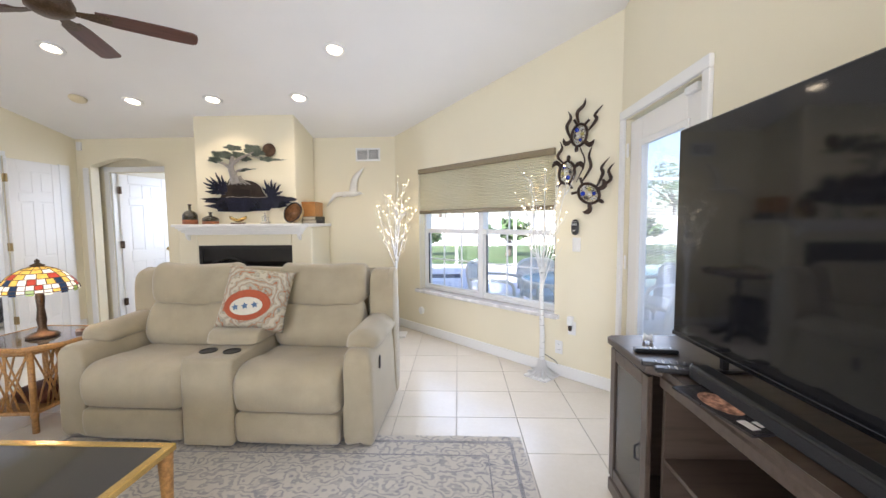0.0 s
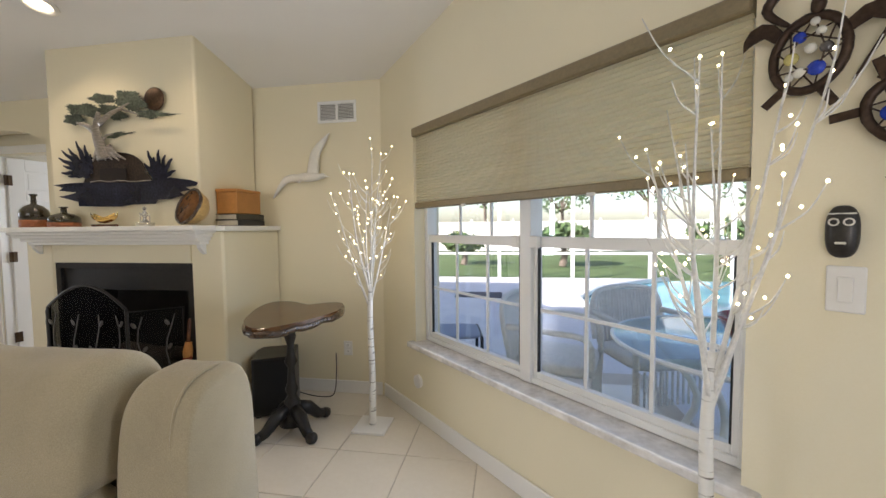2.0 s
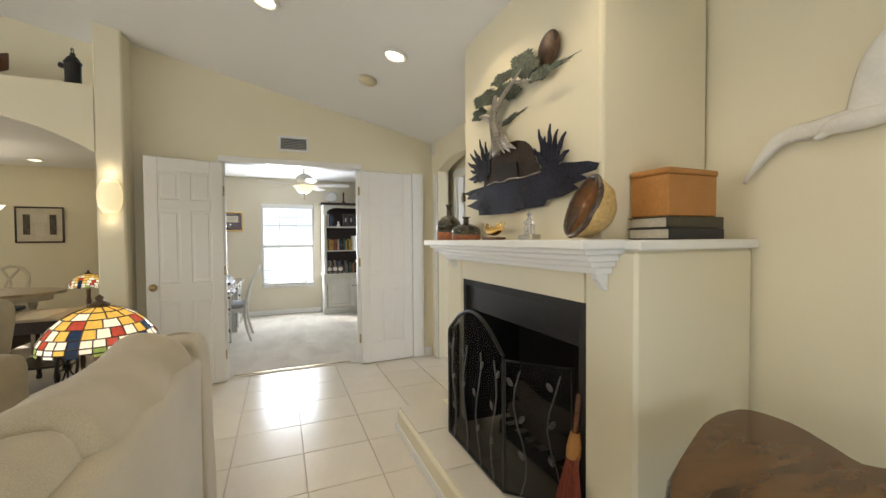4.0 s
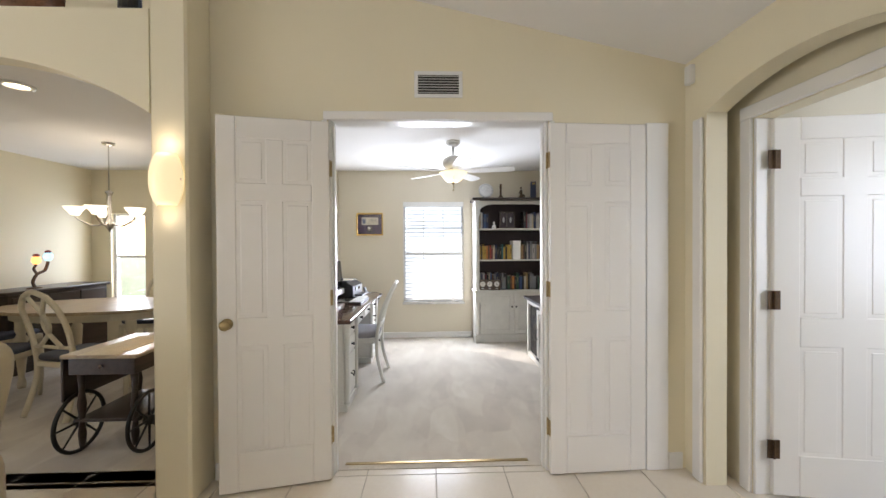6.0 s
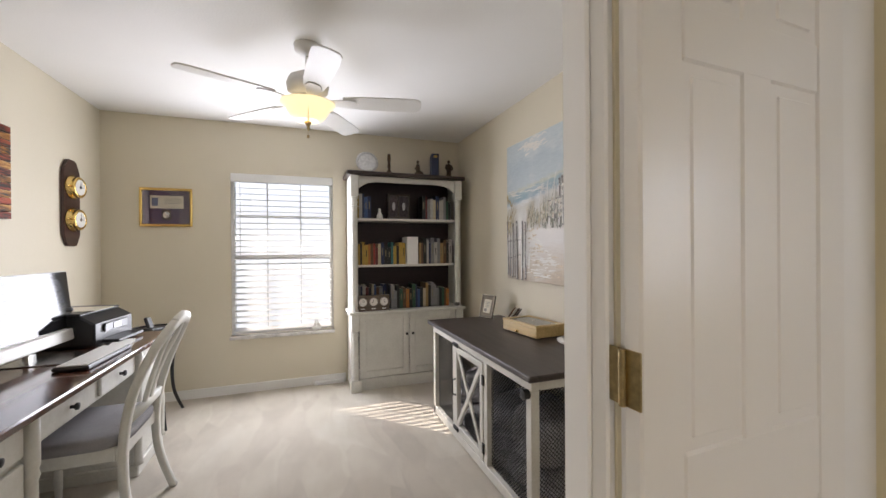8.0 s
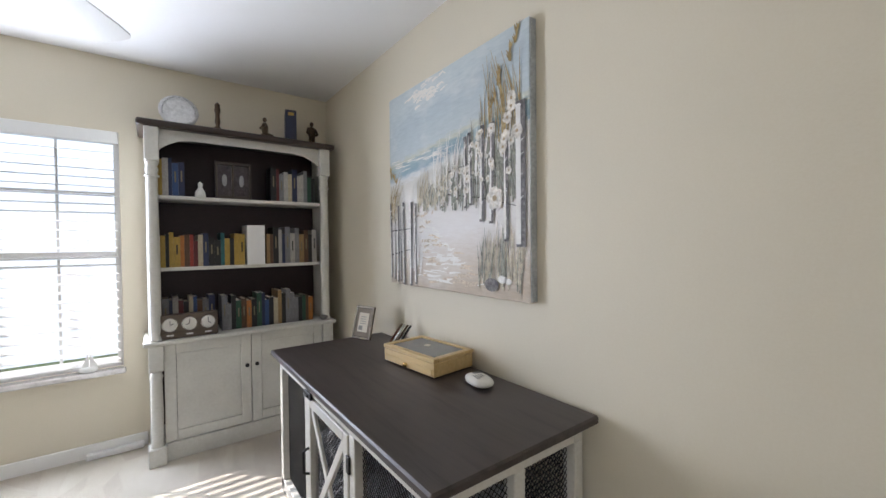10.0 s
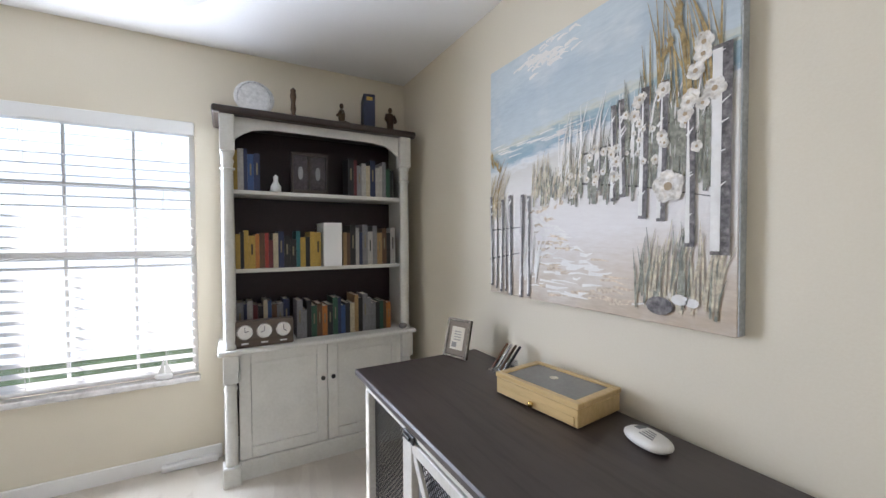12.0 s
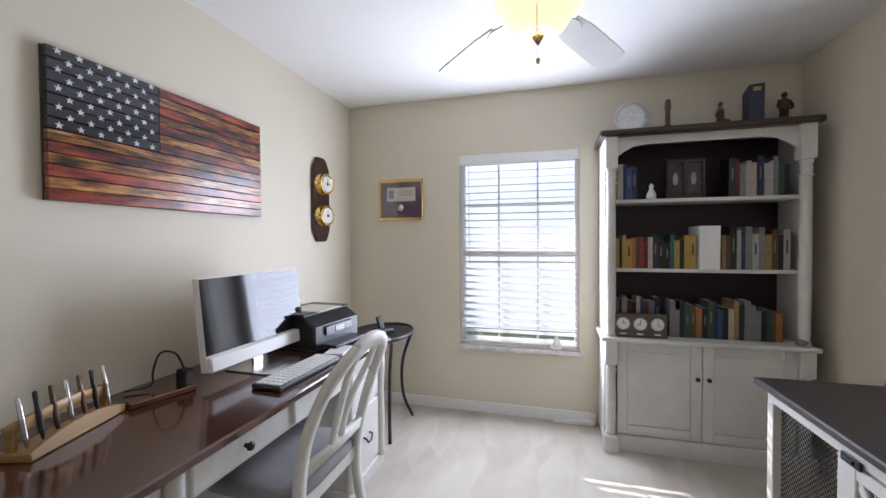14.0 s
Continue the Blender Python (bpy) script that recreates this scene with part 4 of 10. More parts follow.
    for k in range(6):
        x = -0.255 + 0.052 * k
        tube(spline([(-0.185 + 0.012 * k, -0.036, 0.07), (x * 0.55 - 0.085, -0.038, 0.025), (x, -0.034, -0.024 + 0.004 * (k % 2))], 4), [0.024, 0.023, 0.021, 0.019, 0.016, 0.012, 0.009, 0.006, 0.003], 7, t)
    bmesh.ops.transform(t, matrix=AT((0, -0.026, 0)) @ Matrix.Diagonal((1, 0.30, 1, 1)), verts=t.verts)
    part("trunk", t, silver, o, "brushed silver trunk and roots", True)
    part("island", prism([(-0.37, -0.16), (-0.345, -0.10), (-0.304, -0.048), (-0.278, 0.01), (-0.255, 0.051), (-0.219, 0.062), (-0.15, 0.045), (-0.087, 0.036), (-0.02, 0.028), (0.04, 0.010), (0.075, -0.012), (0.106, -0.044), (0.128, -0.10), (0.16, -0.14), (0.188, -0.18), (-0.1, -0.19)], 0.004, AT((0, -0.012, 0))), umber, o, "umber metal island")
    part("island_plank", prism([(-0.227, -0.073), (-0.12, -0.070), (-0.019, -0.076), (-0.014, -0.158), (-0.12, -0.162), (-0.227, -0.15)], 0.003, AT((0, -0.018, 0))), plain("dark_umber_metal", (0.02, 0.014, 0.012), 0.4, 0.5), o, "darker metal rock face")
    w = [(-0.604, -0.172), (-0.49, -0.163), (-0.37, -0.160), (-0.2, -0.164), (-0.024, -0.170), (0.12, -0.168), (0.226, -0.160), (0.329, -0.146), (0.403, -0.158), (0.47, -0.166), (0.526, -0.184), (0.51, -0.206), (0.434, -0.212), (0.47, -0.230), (0.392, -0.243), (0.423, -0.263), (0.323, -0.286), (0.221, -0.290), (0.202, -0.315), (0.024, -0.318), (-0.05, -0.329), (-0.25, -0.326), (-0.40, -0.320), (-0.403, -0.292), (-0.49, -0.27), (-0.562, -0.252), (-0.494, -0.244), (-0.415, -0.227), (-0.559, -0.211), (-0.527, -0.192)]
    part("water", prism(w, 0.004, AT((0, -0.026, 0))), blue, o, "blue-black metal water")
    part("shore_line", tube(spline([(-0.29, -0.031, -0.160), (-0.212, -0.031, -0.153), (-0.136, -0.031, -0.163), (-0.06, -0.031, -0.156), (0.05, -0.031, -0.166), (0.192, -0.031, -0.161)], 4), 0.0035, 5), silver, o, "thin silver shore line")

    def fronds(cx, cz, tips, y):
        """Jagged pointed leaves from one root."""
        b = bmesh.new()
        root = Vector((cx, 0, cz))
        for tx, tz in tips:
            d = Vector((tx, 0, tz)) - root
            sd = Vector((-d.z, 0, d.x)).normalized()
            left, right = [], []
            for i in range(7):
                u = i / 6
                wd = 0.024 * (1 - u) ** 0.8 + 0.0012
                j = 0.010 * (1 - u * 0.5) if i % 2 else 0.0
                p = root + d * u
                left.append(p + sd * (wd + j))
                right.append(p - sd * (wd + (0.010 * (1 - u * 0.5) if i % 2 == 0 and i else 0.0)))
            prism([(q.x, q.z) for q in left + right[::-1]], 0.003, AT((0, y - rnd.uniform(0, 0.006), 0)), bm=b)
        return b

    part("fronds", fronds(-0.31, -0.10, [(-0.414, 0.122), (-0.345, 0.095), (-0.474, 0.074), (-0.532, 0.062), (-0.562, 0.013), (-0.528, -0.041), (-0.541, -0.09), (-0.486, -0.115), (-0.388, 0.054), (-0.30, 0.03)], -0.014), blue, o, "dark pointed leaves")
    part("fronds", fronds(0.225, -0.16, [(0.152, 0.034), (0.235, 0.037), (0.338, -0.021), (0.195, -0.008), (0.285, 0.002), (0.313, -0.057), (0.127, -0.048), (0.36, -0.10)], -0.016), blue, o, "dark pointed leaves")
    for x, z in ((-0.30, 0.0), (0.20, -0.20)):
        part("mounting_peg", box(x, x + 0.01, -0.02, 0.014, z, z + 0.01), BLACK_METAL, o)


landscape()


def seagull():
    o = thing("seagull_plaque", AT((-1.44, 5.03, 1.72)), "white carved wooden seagull in flight on the wall", "wall art")
    m = plain("chalk_white_wood", (0.78, 0.76, 0.70), 0.6, var=0.06, scale=10, bump=0.15)
    part("body", cushion(-0.015, -0.04, -0.012, 0.20, 0.055, 0.066, 0.95, 20, 12, turn=Matrix.Rotation(radians(-4), 4, "Y")), m, o, "", True)
    part("head", cushion(0.078, -0.042, -0.004, 0.062, 0.04, 0.042, 1.0, 14, 10), m, o, "", True)
    part("beak", rod((0.10, -0.042, -0.006), (0.138, -0.042, -0.014), 0.008, 0.002), m, o)
    part("tail", prism([(-0.07, -0.005), (-0.135, -0.045), (-0.12, -0.055), (-0.06, -0.03)], 0.012, AT((0, -0.045, 0)), 0.003), m, o)

    def wing(lead, trail, y0, y1):
        """A wing between its leading and trailing edge, thick at the lead, standing off the wall towards its tip."""
        b = bmesh.new()
        a, c = spline([(x, 0, z) for x, z in lead], 4), spline([(x, 0, z) for x, z in trail], 4)
        n = len(a)
        rows = []
        for i in range(n):
            y = y0 + (y1 - y0) * math.sin(math.pi * 0.5 * i / (n - 1))
            ring = []
            for f, d in ((0, 0), (0.12, -0.013), (0.4, -0.016), (0.75, -0.008), (1, 0), (0.75, 0.006), (0.4, 0.008), (0.12, 0.006)):
                p = a[i].lerp(c[i], f)
                ring.append(b.verts.new((p.x, y + d, p.z)))
            rows.append(ring)
        for p, q in zip(rows, rows[1:]):
            for k in range(8):
                b.faces.new((p[k], p[(k + 1) % 8], q[(k + 1) % 8], q[k]))
        b.faces.new(rows[0])
        b.faces.new(rows[-1])
        part("wing", b, m, o, "", True)

    wing([(-0.03, 0.03), (-0.129, 0.018), (-0.208, 0.014), (-0.272, -0.022), (-0.352, -0.165)], [(-0.03, -0.03), (-0.13, -0.045), (-0.205, -0.046), (-0.262, -0.08), (-0.350, -0.170)], -0.04, -0.022)
    wing([(-0.055, 0.0), (-0.034, 0.122), (-0.006, 0.199), (0.052, 0.262), (0.140, 0.320)], [(0.052, 0.0), (0.055, 0.10), (0.066, 0.167), (0.095, 0.225), (0.143, 0.314)], -0.04, -0.03)


seagull()


def vent(name, m, w, h, split, mat=WHITE_METAL):
    """Louvred grille in x and z, facing -y."""
    o = thing(name, m, "white metal louvred air vent on the wall", "air vent")
    part("vent_frame", boxes([(0, w, -0.008, 0.0, 0, 0.022), (0, w, -0.008, 0.0, h - 0.022, h), (0, 0.022, -0.0078, 0.0, 0.022, h - 0.022), (w - 0.022, w, -0.0078, 0.0, 0.022, h - 0.022)] + ([(w / 2 - 0.01, w / 2 + 0.01, -0.0078, 0, 0.022, h - 0.022)] if split else []), 0.002), mat, o)
    # no duct behind: the shade between the slats is a dark sheet
    part("backing", box(0.022, w - 0.022, -0.0015, -0.0005, 0.022, h - 0.022), plain("duct_shade", (0.05, 0.05, 0.05), 0.8) if "duct_shade" not in bpy.data.materials else bpy.data.materials["duct_shade"], o, "dark sheet standing in for the shade inside the duct")
    n = 11 if split else 7
    for i in range(n):
        z = 0.022 + (h - 0.044) * (i + 0.5) / n
        for x0, x1 in (((0.022, w / 2 - 0.01), (w / 2 + 0.01, w - 0.022)) if split else ((0.022, w - 0.022),)):
            s = part("slat", box(x0, x1, -0.006, 0.006, -0.0008, 0.0008), mat, o)
            s.matrix_local = AT((0, -0.0055, z)) @ Matrix.Rotation(radians(48 if split else 35), 4, "X") @ Matrix.Diagonal((1, 0.85, 1, 1))


vent("return_vent", AT((-1.405, 5.03, 2.125)), 0.315, 0.165, True)
vent("supply_vent", pose(-5.05, 3.315, 2.235, 0, 0, 90), 0.285, 0.155, False)
solo("door_sensor", box(-0.028, 0.028, -0.035, 0.0, 0, 0.11, 0.008, 2), WHITE_PLASTIC, AT((-4.985, 4.95, 2.30)), "white plastic motion sensor on the wall", "sensor")


# ---- slab table, speaker, birch trees ----
def slab_table():
    t = thing("slab_table", AT((-1.33, 4.42, 0)) @ Matrix.Diagonal((0.91, 0.91, 1, 1)), "live-edge walnut slab table on a black iron pedestal", "table")
    base = [(-0.02, -0.44), (0.10, -0.50), (0.20, -0.40), (0.29, -0.22), (0.35, 0.03), (0.30, 0.22), (0.24, 0.32), (0.12, 0.29), (0.035, 0.20), (-0.07, 0.27), (-0.22, 0.32), (-0.31, 0.27), (-0.29, 0.08), (-0.20, -0.15), (-0.12, -0.32)]
    pts = [(p[0], p[1]) for p in spline([(x, y, 0) for x, y in base] + [(base[0][0], base[0][1], 0)], 3)[:-1]]
    part("tabletop", flat_prism(pts, 0.745, 0.79, bev=0.006), WALNUT, t, "glossy walnut slab")
    rnd = random.Random(3)
    ring = [(x * 0.985, y * 0.985, 0.755 + rnd.uniform(-0.008, 0.006)) for x, y in pts]
    part("bark_edge", tube(ring, [rnd.uniform(0.016, 0.024) for _ in ring], 7, None, True), BARK, t, "rough varnished bark edge", True)
    part("pedestal", lathe([(0.09, 0.05), (0.06, 0.12), (0.055, 0.2), (0.03, 0.24), (0.045, 0.28), (0.03, 0.32), (0.022, 0.42), (0.045, 0.46), (0.03, 0.5), (0.022, 0.56), (0.04, 0.62), (0.03, 0.68), (0.10, 0.735), (0.10, 0.748)], 18), BLACK_METAL, t, "turned black iron column", True)
    for k in range(4):
        a = radians(45 + 90 * k + 12)
        d = Vector((math.cos(a), math.sin(a), 0))
        l = part("foot", tube([d * 0.04 + Vector((0, 0, 0.15)), d * 0.12 + Vector((0, 0, 0.12)), d * 0.20 + Vector((0, 0, 0.05)), d * 0.25 + Vector((0, 0, 0.035))], [0.04, 0.045, 0.035, 0.03], 8), BLACK_METAL, t, "", True)
        part("toe", cushion(d.x * 0.26, d.y * 0.26, 0.034, 0.075, 0.075, 0.066, 0.8, 12, 8), BLACK_METAL, l, "", True)


slab_table()


def subwoofer():
    o = thing("subwoofer", pose(-1.615, 4.70, 0, 0, 0, 25), "black box subwoofer standing on the tiled floor", "speaker")
    part("cabinet", box(-0.14, 0.14, -0.15, 0.15, 0.015, 0.42, 0.005), BLACK_PLASTIC, o)
    part("grille", box(-0.125, 0.125, -0.158, -0.1505, 0.035, 0.405, 0.003), plain("black_grille_cloth", (0.012, 0.012, 0.012), 0.9, bump=0.4, bscale=400), o, "black cloth grille")
    for x in (-0.11, 0.11):
        for y in (-0.12, 0.12):
            part("foot", lathe([(0, 0), (0.018, 0), (0.018, 0.015), (0, 0.015)], 12, (x, y, 0)), BLACK_PLASTIC, o)
    part("power_lead", tube(spline([(0.12, 0.15, 0.05), (0.2, 0.16, 0.008), (0.32, 0.08, 0.008), (0.40, 0.02, 0.05), (0.42, 0.06, 0.20), (0.42, 0.12, 0.33)], 5), 0.004, 6), BLACK_PLASTIC, o, "black power lead", True)


subwoofer()
BIRCH = bpy.data.materials.new("white_birch")
_nt, _b = nodes_of(BIRCH)
_v = coords(_nt, (3, 3, 26))
_c = ramp(_nt, noise_tex(_nt, _v, 2.2, 3), [(0.36, (0.16, 0.14, 0.12)), (0.42, (0.78, 0.77, 0.73)), (1.0, (0.84, 0.83, 0.80))])
_nt.links.new(_c, _b.inputs["Base Color"])
_b.inputs["Roughness"].default_value = 0.6
FAIRY = glow("fairy_light", (1.0, 0.80, 0.42), 6.0)


TWIG = plain("white_twig", (0.74, 0.73, 0.70), 0.6, var=0.12, scale=40)


def birch(at, seed, h, label, tulle, turn=0):
    t = thing("lighted_birch_tree", pose(*at, 0, 0, turn), label, "decorative tree", "lighted birch trees")
    rnd = random.Random(seed)
    part("base_plate", box(-0.11, 0.11, -0.11, 0.11, 0.0, 0.018, 0.004), WHITE_PLASTIC, t, "white square base plate")
    trunk = [(0, 0, 0.018), (0.004, 0.0, 0.35), (-0.006, 0.006, 0.70), (0.004, 0.0, 0.95)]
    part("trunk", tube(spline(trunk, 5), [0.024 - 0.0006 * i for i in range(16)], 10), BIRCH, t, "white birch-patterned trunk", True)
    lights = []
    twig = bmesh.new()
    for k in range(9):
        a = 2.4 * k + rnd.uniform(-0.3, 0.3)
        spread = rnd.uniform(0.08, 0.24) if k else 0.03
        top = h * rnd.uniform(0.74, 1.0) if k else h
        z0 = rnd.uniform(0.78, 0.98)
        mid = Vector((spread * 0.55 * math.cos(a), spread * 0.55 * math.sin(a), z0 + (top - z0) * 0.45))
        end = Vector((spread * math.cos(a + 0.2), spread * math.sin(a + 0.2), top))
        pts = spline([(0, 0, z0 - 0.04), tuple(mid), tuple(end)], 6)
        part("branch", tube(pts, [0.0085 - 0.0065 * i / (len(pts) - 1) for i in range(len(pts))], 6), TWIG, t, "", True)
        lights.append(end)
        for j in range(8):
            p = pts[rnd.randint(3, len(pts) - 2)]
            b = a + rnd.uniform(-1.5, 1.5)
            l = rnd.uniform(0.08, 0.21)
            q = p + Vector((l * 0.6 * math.cos(b), l * 0.6 * math.sin(b), l * 0.8))
            tube(spline([tuple(p), tuple((p + q) / 2 + Vector((0.012 * math.cos(b), 0.012 * math.sin(b), -0.01))), tuple(q)], 3), [0.0032, 0.0029, 0.0026, 0.0022, 0.0019, 0.0016, 0.0013], 5, twig)
            lights.append(q)
            lights.append(p + (q - p) * 0.5)
    tagged(part("twig_spray", twig, TWIG, t, "thin white twigs", True), kind="stuff")
    for q in lights:
        if rnd.random() < 0.50 and math.hypot(q.x, q.y) < 0.42:
            e = new("fairy_bulb", BULB_MESH)
            e.parent = t
            e.location = q
    if tulle:
        w = bmesh.new()
        for i in range(20):
            a = 6.283 * i / 20 + rnd.uniform(-0.1, 0.1)
            r = rnd.uniform(0.09, 0.15)
            tube([(0.025 * math.cos(a), 0.025 * math.sin(a), 0.15), (0.032 * math.cos(a), 0.032 * math.sin(a), 0.08), (r * 0.55 * math.cos(a), r * 0.55 * math.sin(a), 0.032), (r * math.cos(a), r * math.sin(a), 0.020)], [0.005, 0.009, 0.016, 0.006], 6, w)
        part("tulle_wrap", w, translucent_cloth("white_tulle", (0.82, 0.81, 0.78), 0.4), t, "gathered white tulle round the foot", True)
        part("cord", tube([(0.02, 0.0, 0.2), (0.1, -0.07, 0.13), (0.14, -0.1, 0.06), (0.12, 0.02, 0.02)], 0.003, 5), BLACK_PLASTIC, t)
    return t


BULB_MESH = mesh_of(lathe([(0, -0.005), (0.0038, -0.0018), (0.0038, 0.0018), (0, 0.005)], 8), "fairy_bulb", FAIRY, True)
birch((-0.83, 4.54, 0), 5, 1.80, "white artificial birch tree with warm fairy lights", False)
birch((0.615, 3.335, 0), 11, 1.78, "white artificial birch tree with fairy lights and tulle", True, 45)


# ---- window shade and wall pieces on the angled wall ----
def shade_blind():
    o = thing("cellular_shade", DIAG, "olive-beige cellular shade lowered over the upper window", "window shade")
    a, b = 0.475, 2.305
    part("head_rail", box(a, b, -0.02, 0.055, 1.905, 1.962, 0.006), BLIND_RAIL, o, "bronze-beige head rail")
    part("bottom_rail", box(a, b, 0.0, 0.04, 1.435, 1.475, 0.006), BLIND_RAIL, o, "bronze-beige bottom rail")
    n = 24
    bm = bmesh.new()
    rows = []
    for i in range(n * 2 + 1):
        z = 1.475 + (1.905 - 1.475) * i / (2 * n)
        rows.append([bm.verts.new((x, 0.010 + (0.012 if i % 2 else 0.0), z)) for x in (a + 0.004, b - 0.004)])
    for p, q in zip(rows, rows[1:]):
        bm.faces.new((p[0], p[1], q[1], q[0]))
    s = part("pleated_cloth", bm, BLIND_CLOTH, o, "pleated olive-beige cloth")
    md = s.modifiers.new("thick", "SOLIDIFY")
    md.thickness = 0.003
    for x in (1.0, 1.8):
        part("pull_tab", box(x - 0.02, x + 0.02, -0.008, 0.0, 1.425, 1.44, 0.003), WHITE_PLASTIC, o)


shade_blind()


def turtles():
    o = thing("turtle_wall_sculpture", DIAG @ AT((2.53, -0.012, 1.80)), "dark metal wall sculpture of three sea turtles with glass shells", "wall art")
    metal = plain("dark_bronze_metal", (0.055, 0.035, 0.025), 0.4, 0.7, var=0.3, scale=12)
    gems = [plain("clear_cabochon", (0.66, 0.64, 0.58), 0.06, var=0.1), plain("blue_cabochon", (0.02, 0.05, 0.42), 0.06, var=0.2), plain("amber_cabochon", (0.50, 0.44, 0.16), 0.06, var=0.15), plain("smoke_cabochon", (0.10, 0.09, 0.085), 0.08, var=0.2)]

    def turtle(x, z, r, ang, y):
        m = AT((x, y, z)) @ Matrix.Rotation(radians(ang), 4, "Y")
        s = part("shell_rim", tube([(r * 0.85 * math.cos(a), 0, r * 1.1 * math.sin(a)) for a in [6.283 * i / 24 for i in range(24)]], r * 0.14, 6, None, True), metal, o, "", True)
        s.matrix_local = m
        w = bmesh.new()
        for i in range(9):
            q = 6.283 * i / 9 + 0.2
            e = q + 2.1
            tube(spline([(r * 0.83 * math.cos(q), -0.006, r * 1.07 * math.sin(q)), (r * 0.38 * math.cos((q + e) / 2), -0.012, r * 0.48 * math.sin((q + e) / 2)), (r * 0.83 * math.cos(e), -0.006, r * 1.07 * math.sin(e))], 4), 0.0021, 5, w)
        part("shell_web", w, metal, s, "thin wire web")
        for i, (gx, gz, gr, k) in enumerate(((-0.30, 0.45, 0.17, 1), (0.22, 0.55, 0.13, 0), (-0.42, -0.10, 0.19, 2), (0.05, 0.12, 0.15, 0), (0.45, 0.10, 0.16, 3), (-0.12, -0.50, 0.16, 0), (0.30, -0.42, 0.22, 1), (0.02, 0.82, 0.12, 0), (-0.38, -0.62, 0.12, 0))):
            part("glass_cabochon", lathe([(0, -0.004), (gr * r, -0.003), (gr * r, 0.003), (gr * r * 0.6, 0.007), (0, 0.008)], 16, (gx * r * 0.9, -0.008, gz * r * 1.1), turn=Matrix.Rotation(radians(90), 4, "X")), gems[k], s, "polished glass cabochon", True)
        part("head", cushion(0, -0.004, r * 1.42, r * 0.38, 0.03, r * 0.62, 0.9, 12, 8), metal, s, "", True)
        for sx in (-1, 1):
            f = [(sx * r * 0.68, r * 0.74), (sx * r * 1.0, r * 1.08), (sx * r * 1.35, r * 1.18), (sx * r * 1.65, r * 1.02), (sx * r * 1.78, r * 0.70), (sx * r * 1.74, r * 0.36), (sx * r * 1.52, r * 0.62), (sx * r * 1.22, r * 0.74), (sx * r * 0.86, r * 0.44)]
            part("flipper", prism(f if sx > 0 else f[::-1], 0.008, AT((0, -0.006, 0)), 0.002), metal, s)
            g = [(sx * r * 0.5, -r * 0.9), (sx * r * 0.95, -r * 1.45), (sx * r * 0.75, -r * 1.6), (sx * r * 0.3, -r * 1.05)]
            part("flipper", prism(g[::-1] if sx > 0 else g, 0.008, AT((0, -0.006, 0)), 0.002), metal, s)

    turtle(0.0, 0.225, 0.078, 190, -0.012)
    turtle(-0.10, -0.065, 0.082, 8, -0.02)
    turtle(0.09, -0.245, 0.085, 122, -0.016)

    def frond(pts, w):
        ps = spline([(x, 0, z) for x, z in pts], 5)
        n = len(ps)
        part("seaweed_frond", tube([(p.x, -0.012, p.z) for p in ps], [max(0.002, w * math.sin(math.pi * min(0.98, 0.12 + 0.86 * i / (n - 1)))) for i in range(n)], 6), metal, o, "curling metal seaweed", True)

    frond([(-0.06, 0.18), (-0.11, 0.30), (-0.075, 0.37), (-0.10, 0.43)], 0.014)
    frond([(0.0, 0.30), (-0.02, 0.40), (0.035, 0.45), (0.05, 0.50)], 0.014)
    frond([(0.07, 0.24), (0.14, 0.32), (0.13, 0.36), (0.19, 0.42)], 0.014)
    frond([(-0.02, -0.15), (0.05, 0.0), (0.02, 0.10), (0.0, 0.14)], 0.006)
    frond([(0.02, -0.16), (0.10, -0.04), (0.085, 0.05), (0.11, 0.12)], 0.012)
    frond([(-0.14, 0.02), (-0.19, 0.08), (-0.15, 0.14), (-0.17, 0.20)], 0.013)
    frond([(0.15, -0.20), (0.20, -0.10), (0.19, -0.05), (0.25, 0.02)], 0.014)
    frond([(0.17, -0.21), (0.26, -0.15), (0.245, -0.08), (0.285, -0.03)], 0.013)


turtles()


def mask():
    o = thing("carved_mask", DIAG @ AT((2.502, 0, 1.288)) @ Matrix.Diagonal((0.74, 0.8, 0.68, 1)), "small black and white carved mask hung on the wall", "mask")
    part("face", cushion(0, -0.02, 0, 0.085, 0.05, 0.19, 0.75, 20, 14), plain("black_carved_wood", (0.015, 0.013, 0.012), 0.35, var=0.3), o, "", True)
    wht = plain("bone_white", (0.7, 0.68, 0.62), 0.5)
    for x in (-0.018, 0.018):
        part("eye_ring", tube([(x + 0.012 * math.cos(a), -0.044, 0.035 + 0.012 * math.sin(a)) for a in [6.283 * i / 14 for i in range(14)]], 0.003, 5, None, True), wht, o, "white eye ring")
    part("brow", boxes([(-0.035, 0.035, -0.042, -0.036, 0.062, 0.068)], 0.002), wht, o)
    part("mouth", boxes([(-0.014, 0.014, -0.046, -0.040, -0.045, -0.036)], 0.002), wht, o)


mask()


